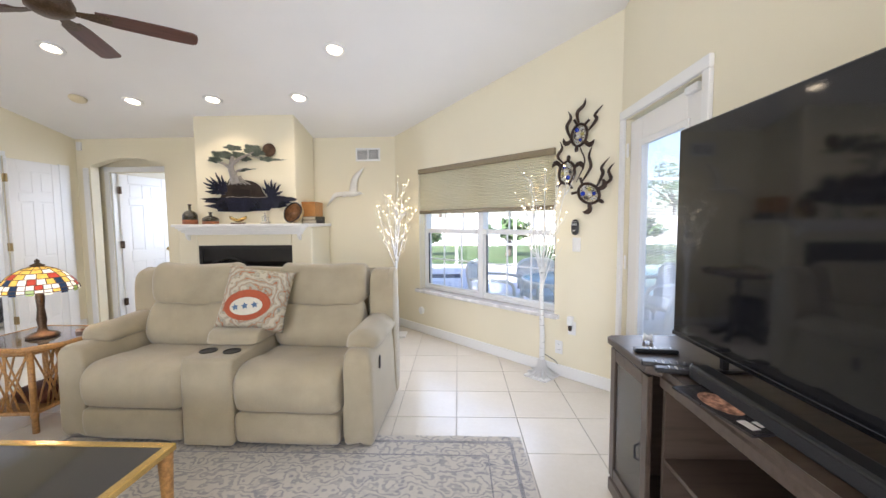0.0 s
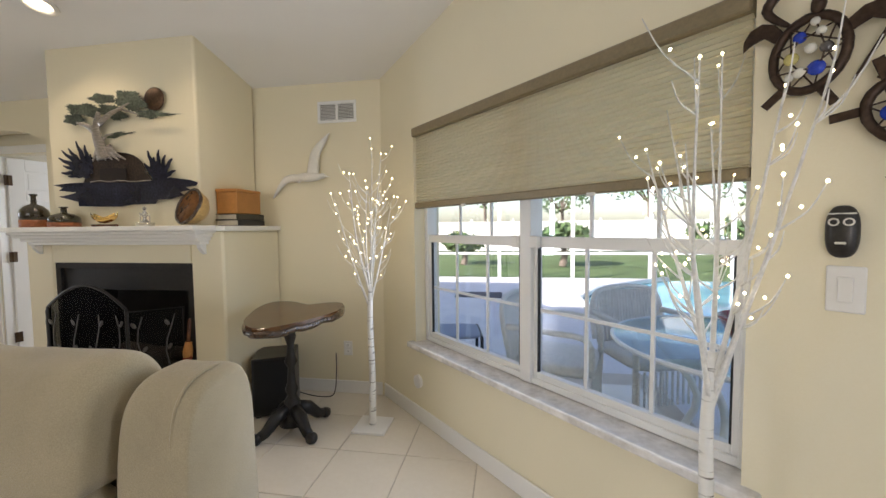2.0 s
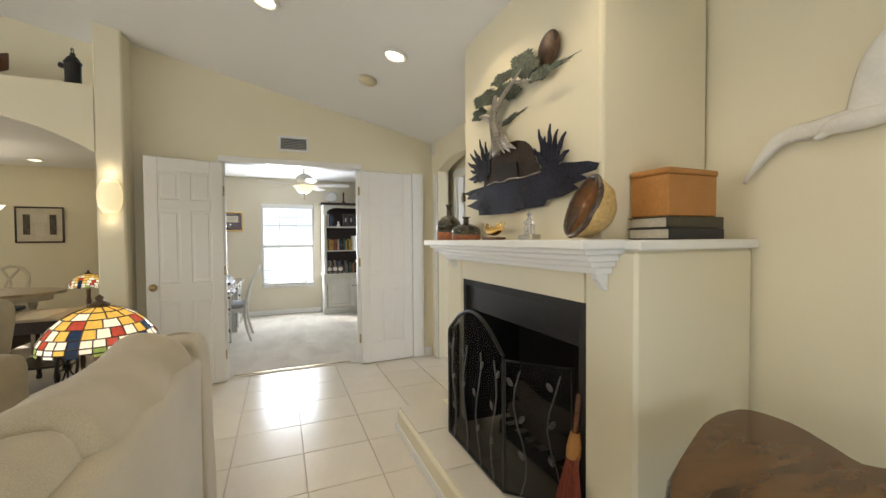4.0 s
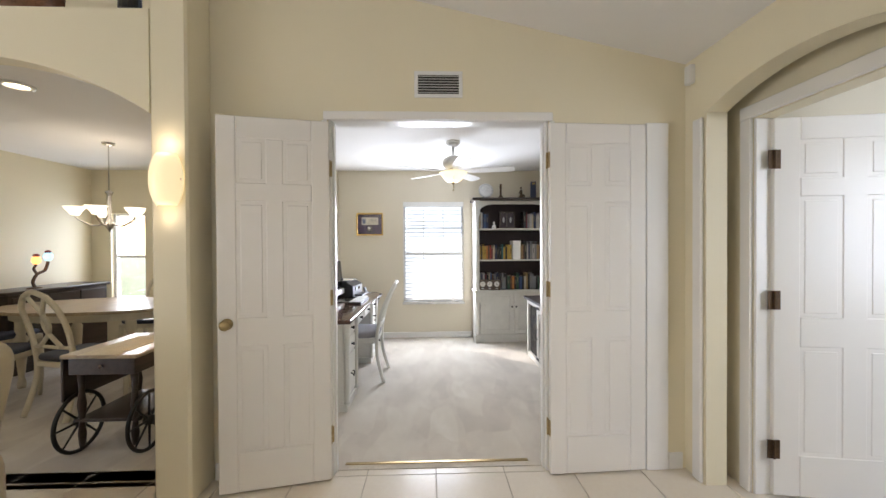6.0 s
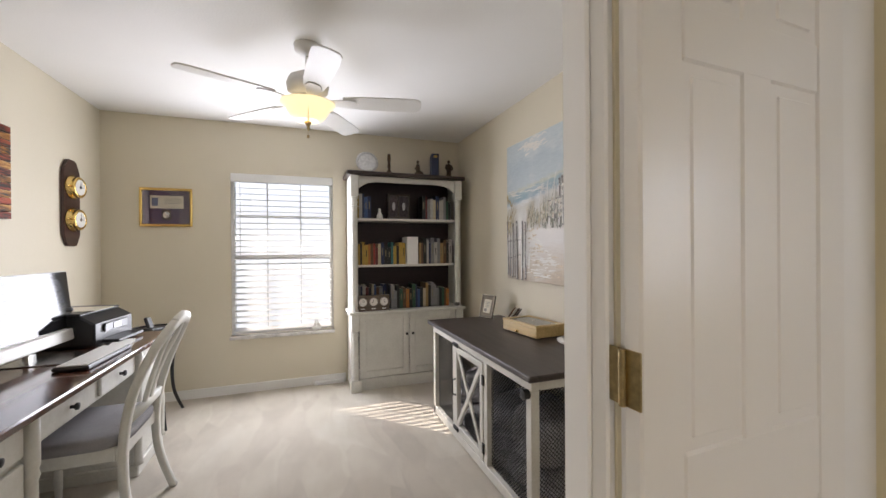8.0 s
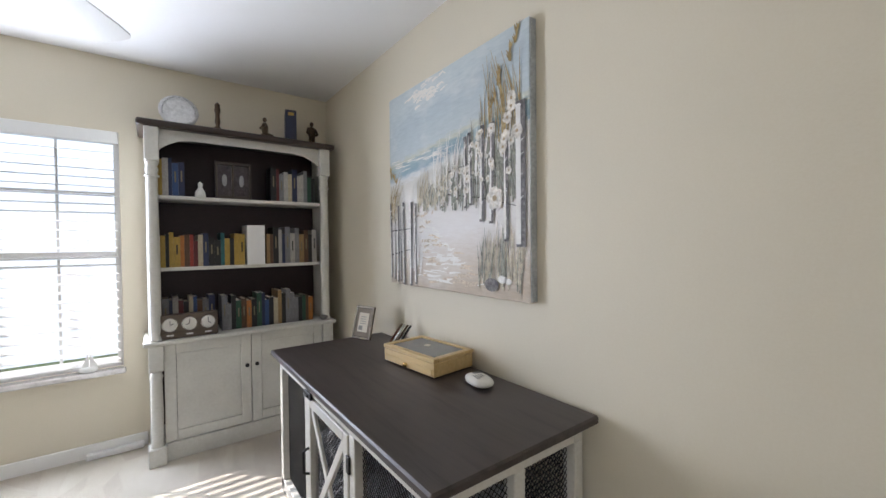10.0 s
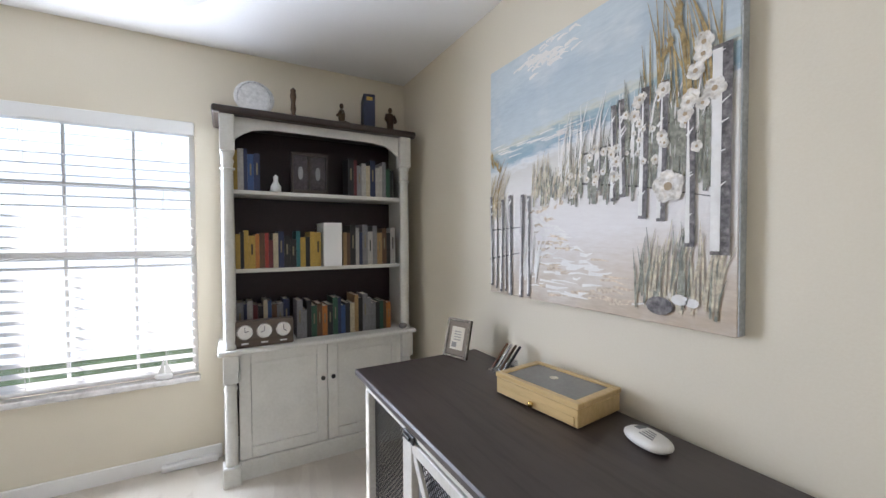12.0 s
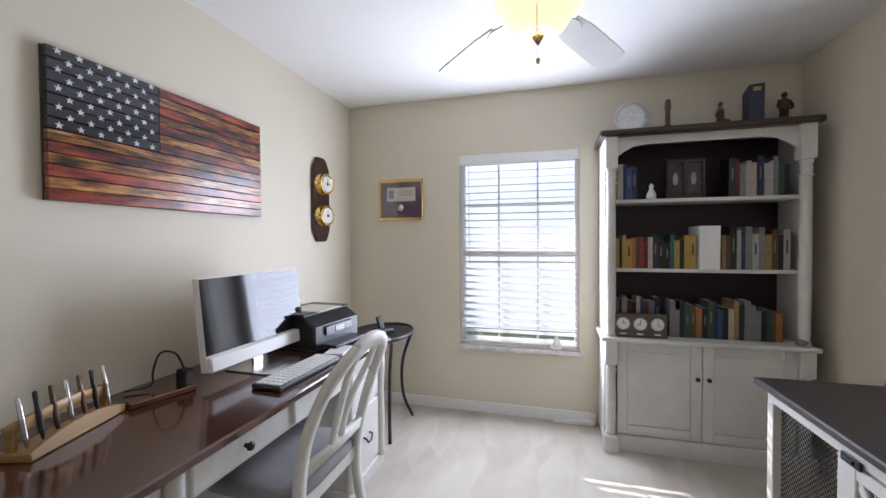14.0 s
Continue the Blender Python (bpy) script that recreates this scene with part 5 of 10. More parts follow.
def wall_plate(s, z, kind, label, m=DIAG):
    o = thing(kind, m @ AT((s, 0, z)), label, "outlet" if "outlet" in kind else "switch")
    part("cover_plate", box(-0.036, 0.036, -0.006, 0, -0.058, 0.058, 0.003), WHITE_PLASTIC, o)
    if "outlet" in kind:
        for dz in (-0.024, 0.024):
            part("socket", box(-0.017, 0.017, -0.0085, -0.006, dz - 0.014, dz + 0.014, 0.004), WHITE_PLASTIC, o)
            part("slot", boxes([(-0.007, -0.005, -0.0092, -0.0085, dz - 0.004, dz + 0.006), (0.005, 0.007, -0.0092, -0.0085, dz - 0.004, dz + 0.006)]), BLACK_PLASTIC, o)
    else:
        part("rocker", box(-0.015, 0.015, -0.011, -0.006, -0.032, 0.032, 0.003), WHITE_PLASTIC, o)


wall_plate(2.51, 1.145, "light_switch", "white rocker light switch on the cream wall")
wall_plate(2.36, 0.25, "power_outlet", "white power outlet low on the cream wall")
wall_plate(2.48, 0.44, "power_outlet", "white power outlet with an air freshener plugged in")
wall_plate(0.0, 0.36, "power_outlet", "white power outlet on the cream wall", AT((-1.20, 5.03, 0)))


def freshener():
    o = thing("air_freshener", DIAG @ AT((2.48, -0.006, 0.47)), "white plug-in air freshener with an amber bottle", "air freshener")
    part("body", box(-0.022, 0.022, -0.05, 0.0, 0.0, 0.075, 0.010, 2), WHITE_PLASTIC, o)
    part("bottle", lathe([(0, -0.045), (0.015, -0.045), (0.017, -0.01), (0.008, 0.0), (0, 0.001)], 14, (0, -0.028, 0)), plain("smoked_amber", (0.05, 0.03, 0.02), 0.1), o, "dark glass oil bottle", True)


freshener()
solo("wall_disc", lathe([(0, 0), (0.045, 0), (0.045, 0.018), (0.03, 0.024), (0, 0.024)], 24), WHITE_PLASTIC, DIAG @ AT((0.505, 0, 0.27)) @ Matrix.Rotation(radians(90), 4, "X"), "white round plastic sensor under the window", "sensor")


# ---- ceiling fittings ----
CANLIGHT = glow("warm_downlight", (1.0, 0.80, 0.50), 5.0)
TILT_C = Matrix.Rotation(math.atan(-0.22), 4, "X")


def downlight(x, y, lit=True):
    o = thing("recessed_downlight", AT((x, y, ceil_z(y) - 0.002)) @ TILT_C, "recessed ceiling downlight with a white trim ring, lit", "downlight", "recessed ceiling downlights")
    part("trim_ring", lathe([(0.095, 0.0), (0.092, -0.010), (0.070, -0.014), (0.062, -0.004), (0.062, 0.0)], 32), TRIM, o, "", True)
    part("lamp_face", lathe([(0, -0.006), (0.045, -0.006), (0.06, -0.003), (0.06, -0.001), (0, -0.001)], 24), CANLIGHT, o, "glowing warm lamp")
    bulb("downlight_beam", (x, y - 0.012, ceil_z(y) - 0.06), 4.5, WARM, 0.05, 125)


for x, y in ((-1.74, 4.08), (-2.65, 4.08), (-3.51, 4.08), (-1.13, 3.36), (-3.49, 3.25)):
    downlight(x, y)
solo("smoke_detector", lathe([(0, 0), (0.075, 0), (0.075, -0.015), (0.055, -0.035), (0, -0.038)], 28), plain("aged_white_plastic", (0.70, 0.62, 0.42), 0.5), AT((-4.03, 4.0, ceil_z(4.0) - 0.002)) @ TILT_C, "yellowed round smoke detector on the ceiling", "smoke detector", smooth=True)


def ceiling_fan(name, at, drop, r, blade_z, start, wood_mat, metal, label, lamp, pitch=-11):
    o = thing(name, AT(at), label, "ceiling fan")
    part("canopy", lathe([(0, 0), (0.075, 0), (0.07, -0.03), (0.03, -0.06), (0, -0.062)], 24), metal, o, "", True)
    part("downrod", rod((0, 0, -0.05), (0, 0, -drop), 0.013, None, 12), metal, o, "", True)
    part("motor", lathe([(0, -drop + 0.02), (0.05, -drop + 0.015), (0.10, -drop - 0.015), (0.115, -drop - 0.05), (0.11, -drop - 0.09), (0.07, -drop - 0.115), (0, -drop - 0.12)], 32), metal, o, "", True)
    for k in range(5):
        a = radians(start + 72 * k)
        m = AT((0, 0, blade_z)) @ Matrix.Rotation(a, 4, "Z") @ Matrix.Rotation(radians(pitch), 4, "X")
        out = [(0.20, -0.05), (0.30, -0.062), (0.55, -0.068), (r - 0.03, -0.066), (r - 0.006, -0.05), (r, -0.02), (r, 0.02), (r - 0.006, 0.05), (r - 0.03, 0.066), (0.55, 0.068), (0.30, 0.062), (0.20, 0.05)]
        b = part("blade", flat_prism(out, -0.004, 0.004, bev=0.0015), wood_mat, o)
        b.matrix_local = m
        br = part("blade_bracket", flat_prism([(0.09, -0.018), (0.16, -0.03), (0.22, -0.045), (0.27, -0.03), (0.28, 0.0), (0.27, 0.03), (0.22, 0.045), (0.16, 0.03), (0.09, 0.018)], -0.010, -0.0045, bev=0.001), metal, b)
    if lamp:
        z = -drop - 0.12
        for k in range(16):
            q = 6.283 * k / 16
            part("vent_rib", box(-0.003, 0.003, 0.066, 0.112, -0.004, 0.004), metal, o).matrix_local = AT((0, 0, -drop - 0.098)) @ Matrix.Rotation(q, 4, "Z") @ Matrix.Rotation(radians(-28), 4, "X")
        part("light_fitter", lathe([(0.03, z + 0.012), (0.055, z + 0.004), (0.058, z - 0.018), (0.03, z - 0.024), (0.012, z - 0.03), (0.012, z - 0.14), (0, z - 0.14)], 24), metal, o, "", True)
        part("glass_bowl", lathe([(0.150, z - 0.040), (0.146, z - 0.046), (0.128, z - 0.060), (0.112, z - 0.085), (0.095, z - 0.112), (0.066, z - 0.134), (0.025, z - 0.143), (0.025, z - 0.139), (0.062, z - 0.130), (0.090, z - 0.109), (0.107, z - 0.083), (0.123, z - 0.058), (0.141, z - 0.044)], 36), lamp, o, "glowing frosted glass bell bowl", True)
        part("finial", lathe([(0, z - 0.14), (0.022, z - 0.143), (0.014, z - 0.155), (0.006, z - 0.17), (0, z - 0.172)], 12), AGED_BRASS, o, "", True)
        for dx, l in ((0.0, 0.075), (0.105, 0.06)):
            part("pull_chain", rod((dx, 0.0, z - 0.135 if dx == 0 else z - 0.06), (dx, 0.0, z - 0.135 - l), 0.0014, None, 5), AGED_BRASS, o)
            part("chain_pendant", lathe([(0, 0), (0.008, -0.008), (0.006, -0.022), (0, -0.026)], 10, (dx, 0, z - 0.135 - l)), AGED_BRASS, o, "", True)
    return o


ceiling_fan("ceiling_fan", (-2.458, 2.275, ceil_z(2.275)), 0.36, 0.728, -0.436, 37.8, FAN_WOOD, BRONZE, "dark bronze ceiling fan with mahogany blades, still", None)

# ---- seating ----
def loveseat():
    s = thing("reclining_loveseat", pose(-1.578, 2.66, 0, 0, 0, -2), "beige microfibre reclining loveseat with a cup-holder console", "sofa")
    dark = plain("cup_well_black", (0.015, 0.015, 0.015), 0.4)
    part("base", box(-0.93, 0.93, -0.38, 0.34, 0.04, 0.26, 0.02, 2), SOFA, s)
    seat = [(-0.43, 0.232), (-0.468, 0.262), (-0.485, 0.34), (-0.468, 0.425), (-0.40, 0.482), (-0.28, 0.492), (-0.10, 0.470), (0.10, 0.455), (0.14, 0.36), (0.10, 0.26), (-0.2, 0.235)]
    foot = [(-0.43, 0.225), (-0.466, 0.212), (-0.474, 0.13), (-0.462, 0.055), (-0.42, 0.03), (-0.34, 0.04), (-0.33, 0.13), (-0.35, 0.22)]
    back = [(0.085, 0.45), (0.035, 0.50), (0.022, 0.59), (0.060, 0.70), (0.118, 0.765), (0.20, 0.77), (0.27, 0.63), (0.22, 0.47), (0.15, 0.435)]
    head = [(0.130, 0.768), (0.105, 0.79), (0.100, 0.88), (0.122, 0.975), (0.165, 1.035), (0.235, 1.05), (0.305, 1.02), (0.35, 0.94), (0.345, 0.80), (0.23, 0.76)]
    for x0, x1, sd in ((-0.815, -0.16, 1.0), (0.16, 0.80, 7.0)):
        part("seat_cushion", soft(seat, x0, x1, "x", 0.06, 26, 0, 0.015, 0.008, sd), SOFA, s, "", True)
        part("footrest_panel", soft(foot, x0 + 0.006, x1 - 0.006, "x", 0.035, 22, 0, 0.01, 0.005, sd + 2), SOFA, s, "", True)
        b = part("back_cushion", soft(back, x0 + 0.004, x1 - 0.004, "x", 0.055, 26, 0.020, 0.02, 0.012, sd + 4), SOFA, s, "", True)
        part("head_cushion", soft(head, x0 - 0.002, x1 + 0.002, "x", 0.06, 26, 0.020, 0.015, 0.011, sd + 6), SOFA, b, "", True)
    mid = [(0.17, 0.50), (0.13, 0.60), (0.14, 0.83), (0.18, 0.98), (0.235, 1.01), (0.30, 0.985), (0.33, 0.83), (0.32, 0.52)]
    part("middle_back", soft(mid, -0.175, 0.175, "x", 0.03, 16, 0, 0.01, 0.008, 3), SOFA, s, "", True)
    con = part("console", soft([(-0.455, 0.03), (-0.475, 0.06), (-0.475, 0.30), (-0.47, 0.49), (-0.455, 0.532), (-0.42, 0.545), (-0.2, 0.55), (0.14, 0.55), (0.16, 0.5), (0.16, 0.08), (0.14, 0.03), (-0.2, 0.03)], -0.155, 0.165, "x", 0.03, 20, 0, 0.0, 0.003, 5), SOFA, s, "centre console", True)
    part("console_lid", soft([(-0.20, 0.556), (-0.225, 0.585), (-0.205, 0.625), (-0.14, 0.645), (0.06, 0.65), (0.17, 0.645), (0.19, 0.6), (0.17, 0.556)], -0.17, 0.18, "x", 0.045, 18, 0, 0.02, 0.006, 8), SOFA, con, "", True)
    for x in (-0.072, 0.082):
        part("cup_holder", lathe([(0.052, 0.000), (0.052, 0.006), (0.044, 0.006), (0.042, 0.001), (0, 0.0012)], 28, (x, -0.325, 0.5485)), dark, con, "black cup holder")
    for sx in (-1, 1):
        c = 0.9 * sx
        w = 0.088
        a = part("arm", soft([(c - w, 0.035), (c - w, 0.30), (c - w * 0.98, 0.52), (c - w * 0.72, 0.588), (c, 0.602), (c + w * 0.72, 0.588), (c + w * 0.98, 0.52), (c + w, 0.30), (c + w, 0.035), (c, 0.03)], -0.43, 0.33, "y", 0.045, 22, 0, 0.0, 0.004, sx), SOFA, s, "", True)
        p = w * 1.08
        part("arm_pad", soft([(c - p, 0.575), (c - p * 1.04, 0.62), (c - p * 0.8, 0.668), (c - p * 0.2, 0.688), (c + p * 0.5, 0.675), (c + p, 0.63), (c + p * 0.98, 0.575), (c, 0.55)], -0.36 if sx > 0 else -0.30, 0.30, "y", 0.10, 22, 0, 0.03, 0.010, sx * 3), SOFA, a, "", True)
        part("back_wing", soft([(0.20, 0.40), (0.165, 0.64), (0.172, 0.89), (0.212, 0.98), (0.29, 1.0), (0.35, 0.975), (0.37, 0.79), (0.37, 0.10), (0.24, 0.08)], 0.828 if sx > 0 else -1.0, 1.0 if sx > 0 else -0.828, "x", 0.035, 16, 0, 0.0, 0.006, sx * 5), SOFA, s, "", True)
        part("wing_welt", tube(spline([(0.986 * sx - 0.03 * sx, 0.168, 0.60), (0.96 * sx, 0.174, 0.89), (0.96 * sx, 0.212, 0.982), (0.96 * sx, 0.29, 1.002), (0.96 * sx, 0.352, 0.975)], 5), 0.004, 6), SOFA, s, "", True)
    part("back_shell", box(-0.93, 0.93, 0.29, 0.365, 0.06, 0.95, 0.035, 3), SOFA, s, "", True)
    part("recline_lever", cushion(0.992, -0.24, 0.47, 0.010, 0.035, 0.085, 0.6, 14, 8), dark, s, "black recline release", True)
    for x in (-0.9, 0.9):
        for y in (-0.35, 0.30):
            part("foot", lathe([(0, 0), (0.025, 0), (0.025, 0.05), (0, 0.05)], 12, (x, y, 0)), dark, s)


loveseat()


def pillow():
    m = bpy.data.materials.new("paisley_print")
    nt, b = nodes_of(m)
    v = coords(nt)
    w = nt.nodes.new("ShaderNodeTexWave")
    w.wave_type, w.rings_direction = "RINGS", "SPHERICAL"
    w.inputs["Scale"].default_value, w.inputs["Distortion"].default_value, w.inputs["Detail"].default_value = 7.0, 11.0, 2.0
    w.inputs["Detail Scale"].default_value = 1.6
    nt.links.new(v, w.inputs["Vector"])
    c = ramp(nt, w.outputs["Fac"], [(0.0, (0.55, 0.50, 0.38)), (0.22, (0.55, 0.50, 0.38)), (0.28, (0.30, 0.24, 0.16)), (0.45, (0.50, 0.44, 0.32)), (0.55, (0.33, 0.31, 0.27)), (0.72, (0.58, 0.52, 0.38)), (0.86, (0.20, 0.21, 0.20)), (0.95, (0.48, 0.40, 0.26)), (1, (0.40, 0.13, 0.06))])
    nt.links.new(c, b.inputs["Base Color"])
    b.inputs["Roughness"].default_value = 0.85
    bumped(nt, b, noise_tex(nt, v, 500, 2), 0.2)
    o = thing("throw_pillow", pose(-1.49, 2.61, 0.825, 68, -4, 12) @ Matrix.Rotation(radians(-13), 4, "Z"), "square paisley-print throw pillow leaning on the loveseat", "pillow")
    
    def rise(x, y):
        u, v = min(1, abs(x) / 0.225), min(1, abs(y) / 0.215)
        return 0.092 * (1 - u ** 2.2) ** 0.55 * (1 - v ** 2.2) ** 0.55 + 0.004

    bm = bmesh.new()
    n = 22
    for sg in (1, -1):
        g = []
        for i in range(n + 1):
            row = []
            for j in range(n + 1):
                x, y = -0.225 + 0.45 * i / n, -0.215 + 0.43 * j / n
                u, v = abs(x) / 0.225, abs(y) / 0.215
                px, py = x * (1 - 0.06 * (1 - v ** 2)), y * (1 - 0.06 * (1 - u ** 2))
                row.append(bm.verts.new((px, py, sg * (rise(x, y) + 0.004 * noise.noise(Vector((x * 12, y * 12, sg)))))))
            g.append(row)
        for i in range(n):
            for j in range(n):
                bm.faces.new((g[i][j], g[i + 1][j], g[i + 1][j + 1], g[i][j + 1]))
    bmesh.ops.remove_doubles(bm, verts=bm.verts, dist=0.0095)
    part("cover", bm, m, o, "", True)
    red = plain("rust_print", (0.40, 0.09, 0.035), 0.85)
    cream = plain("cream_print", (0.70, 0.65, 0.52), 0.85)
    blue = plain("blue_print", (0.10, 0.17, 0.28), 0.85)

    def decal(nm, pts, z, mat):
        bm = bmesh.new()
        n = len(pts)
        def lift(x, y):
            return rise(x / 0.96, y / 0.96) + z

        cx, cy = sum(p[0] for p in pts) / n, sum(p[1] for p in pts) / n
        mid = bm.verts.new((cx, cy, lift(cx, cy)))
        rings = [[bm.verts.new((cx + (x - cx) * f, cy + (y - cy) * f, lift(cx + (x - cx) * f, cy + (y - cy) * f))) for x, y in pts] for f in (0.5, 1.0)]
        for i in range(n):
            bm.faces.new((mid, rings[0][i], rings[0][(i + 1) % n]))
            bm.faces.new((rings[0][i], rings[1][i], rings[1][(i + 1) % n], rings[0][(i + 1) % n]))
        part(nm, bm, mat, o, "", True)

    ell = lambda cx, cy, a, b, t: [(cx + a * math.cos(q) * math.cos(t) - b * math.sin(q) * math.sin(t), cy + a * math.cos(q) * math.sin(t) + b * math.sin(q) * math.cos(t)) for q in [6.283 * i / 20 for i in range(20)]]
    decal("printed_paisley", ell(-0.02, -0.06, 0.15, 0.10, 0.2), 0.004, red)
    decal("printed_paisley_centre", ell(-0.02, -0.07, 0.105, 0.058, 0.2), 0.008, cream)
    for k in range(3):
        cx, cy = -0.085 + 0.06 * k, -0.085 + 0.014 * k
        decal("printed_flower", [(cx + 0.024 * (1 if i % 2 else 0.5) * math.cos(6.283 * i / 10), cy + 0.024 * (1 if i % 2 else 0.5) * math.sin(6.283 * i / 10)) for i in range(10)], 0.012, blue)


pillow()


def armchair_far():
    s = thing("recliner_armchair", pose(-4.22, 1.18, 0, 0, 0, 62), "beige microfibre recliner beside the arch", "armchair")
    part("seat_cushion", cushion(0, -0.1, 0.38, 0.56, 0.62, 0.22, 0.33, 26, 14, wob=0.02), SOFA, s, "", True)
    part("backrest", cushion(0, 0.28, 0.66, 0.60, 0.26, 0.62, 0.36, 26, 14, wob=0.03, turn=Matrix.Rotation(radians(-10), 4, "X")), SOFA, s, "", True)
    part("base", box(-0.38, 0.38, -0.38, 0.36, 0.02, 0.30, 0.02, 2), SOFA, s)
    for sx in (-1, 1):
        part("arm", cushion(0.38 * sx, -0.05, 0.32, 0.19, 0.80, 0.60, 0.28, 24, 14, wob=0.02), SOFA, s, "", True)


armchair_far()


# ---- rug, tables ----
def rug():
    m = bpy.data.materials.new("distressed_rug")
    nt, b = nodes_of(m)
    v = coords(nt)
    w = nt.nodes.new("ShaderNodeTexVoronoi")
    w.feature, w.inputs["Scale"].default_value = "F1", 3.6
    nt.links.new(v, w.inputs["Vector"])
    wv = nt.nodes.new("ShaderNodeTexWave")
    wv.wave_type, wv.inputs["Scale"].default_value, wv.inputs["Distortion"].default_value = "RINGS", 4.2, 18.0
    wv.inputs["Detail Scale"].default_value = 2.5
    nt.links.new(v, wv.inputs["Vector"])
    pat = ramp(nt, wv.outputs["Fac"], [(0.0, (0.20, 0.20, 0.24)), (0.30, (0.26, 0.26, 0.29)), (0.42, (0.60, 0.56, 0.49)), (1, (0.66, 0.62, 0.55))])
    med = ramp(nt, w.outputs["Distance"], [(0.10, (0.24, 0.24, 0.27)), (0.18, (0.64, 0.60, 0.53)), (0.30, (0.64, 0.60, 0.53)), (0.34, (0.42, 0.40, 0.40)), (0.40, (0.62, 0.58, 0.51))])
    c = mixed(nt, pat, med, 0.45)
    wear = ramp(nt, noise_tex(nt, coords(nt, (2, 14, 1)), 4, 6), [(0.46, (0, 0, 0)), (0.70, (0.9, 0.9, 0.9))])
    c = mixed(nt, c, (0.64, 0.60, 0.53), wear)
    nt.links.new(c, b.inputs["Base Color"])
    b.inputs["Roughness"].default_value = 0.95
    bumped(nt, b, noise_tex(nt, v, 420, 2), 0.5, 0.006)
    o = thing("area_rug", AT((-1.15, 1.25, 0)), "cream and grey distressed medallion area rug on the tiles", "rug")
    part("woven_field", box(-1.45, 1.43, -1.1, 1.11, 0.0005, 0.009, 0.003), m, o)
    edge = plain("grey_rug_border", (0.34, 0.33, 0.34), 0.95, var=0.35, scale=9, bump=0.3, bscale=300)
    part("border_band", boxes([(-1.38, 1.36, 1.03, 1.05, 0.0085, 0.0105), (1.35, 1.37, -1.05, 1.03, 0.0085, 0.0105), (-1.38, 1.22, 0.90, 0.908, 0.0085, 0.0105), (1.21, 1.218, -1.05, 0.90, 0.0085, 0.0105), (-1.4, -1.38, -1.05, 1.05, 0.0085, 0.0105)]), edge, o, "faded grey border lines")


rug()
solo("door_mat", box(-0.28, 0.28, -0.45, 0.45, 0, 0.008, 0.003), plain("grey_mat", (0.16, 0.15, 0.15), 0.95, var=0.35, scale=12, bump=0.4, bscale=300), pose(-4.20, 2.41, 0.0005, 0, 0, 88), "grey patterned mat on the tiles near the wall", "mat")


def coffee_table():
    t = thing("coffee_table", AT((-1.95, 1.10, 0.011)), "brass-framed coffee table with a smoked glass top", "coffee table")
    x, y, z = 0.67, 0.44, 0.42
    part("frame_rail", boxes([(-x, x, y - 0.035, y, z - 0.03, z), (-x, x, -y, -y + 0.035, z - 0.03, z), (x - 0.035, x, -y + 0.035, y - 0.035, z - 0.0298, z - 0.0002), (-x, -x + 0.035, -y + 0.035, y - 0.035, z - 0.0298, z - 0.0002)], 0.004), BRASS, t, "polished brass frame")
    g = part("glass_top", box(-x + 0.036, x - 0.036, -y + 0.036, y - 0.036, z - 0.014, z - 0.004), plain("smoked_glass_top", (0.035, 0.03, 0.026), 0.05, coat=0.5), t, "smoked glass pane")
    part("shelf", box(-x + 0.05, x - 0.05, -y + 0.05, y - 0.05, 0.10, 0.115, 0.003), STAND_WOOD, t)
    for sx in (-1, 1):
        for sy in (-1, 1):
            part("leg", lathe([(0.028, 0), (0.03, 0.02), (0.02, 0.05), (0.022, 0.2), (0.028, 0.36), (0.03, z - 0.03)], 14, (sx * (x - 0.03), sy * (y - 0.03), 0)), RATTAN, t, "bamboo-look leg", True)


coffee_table()


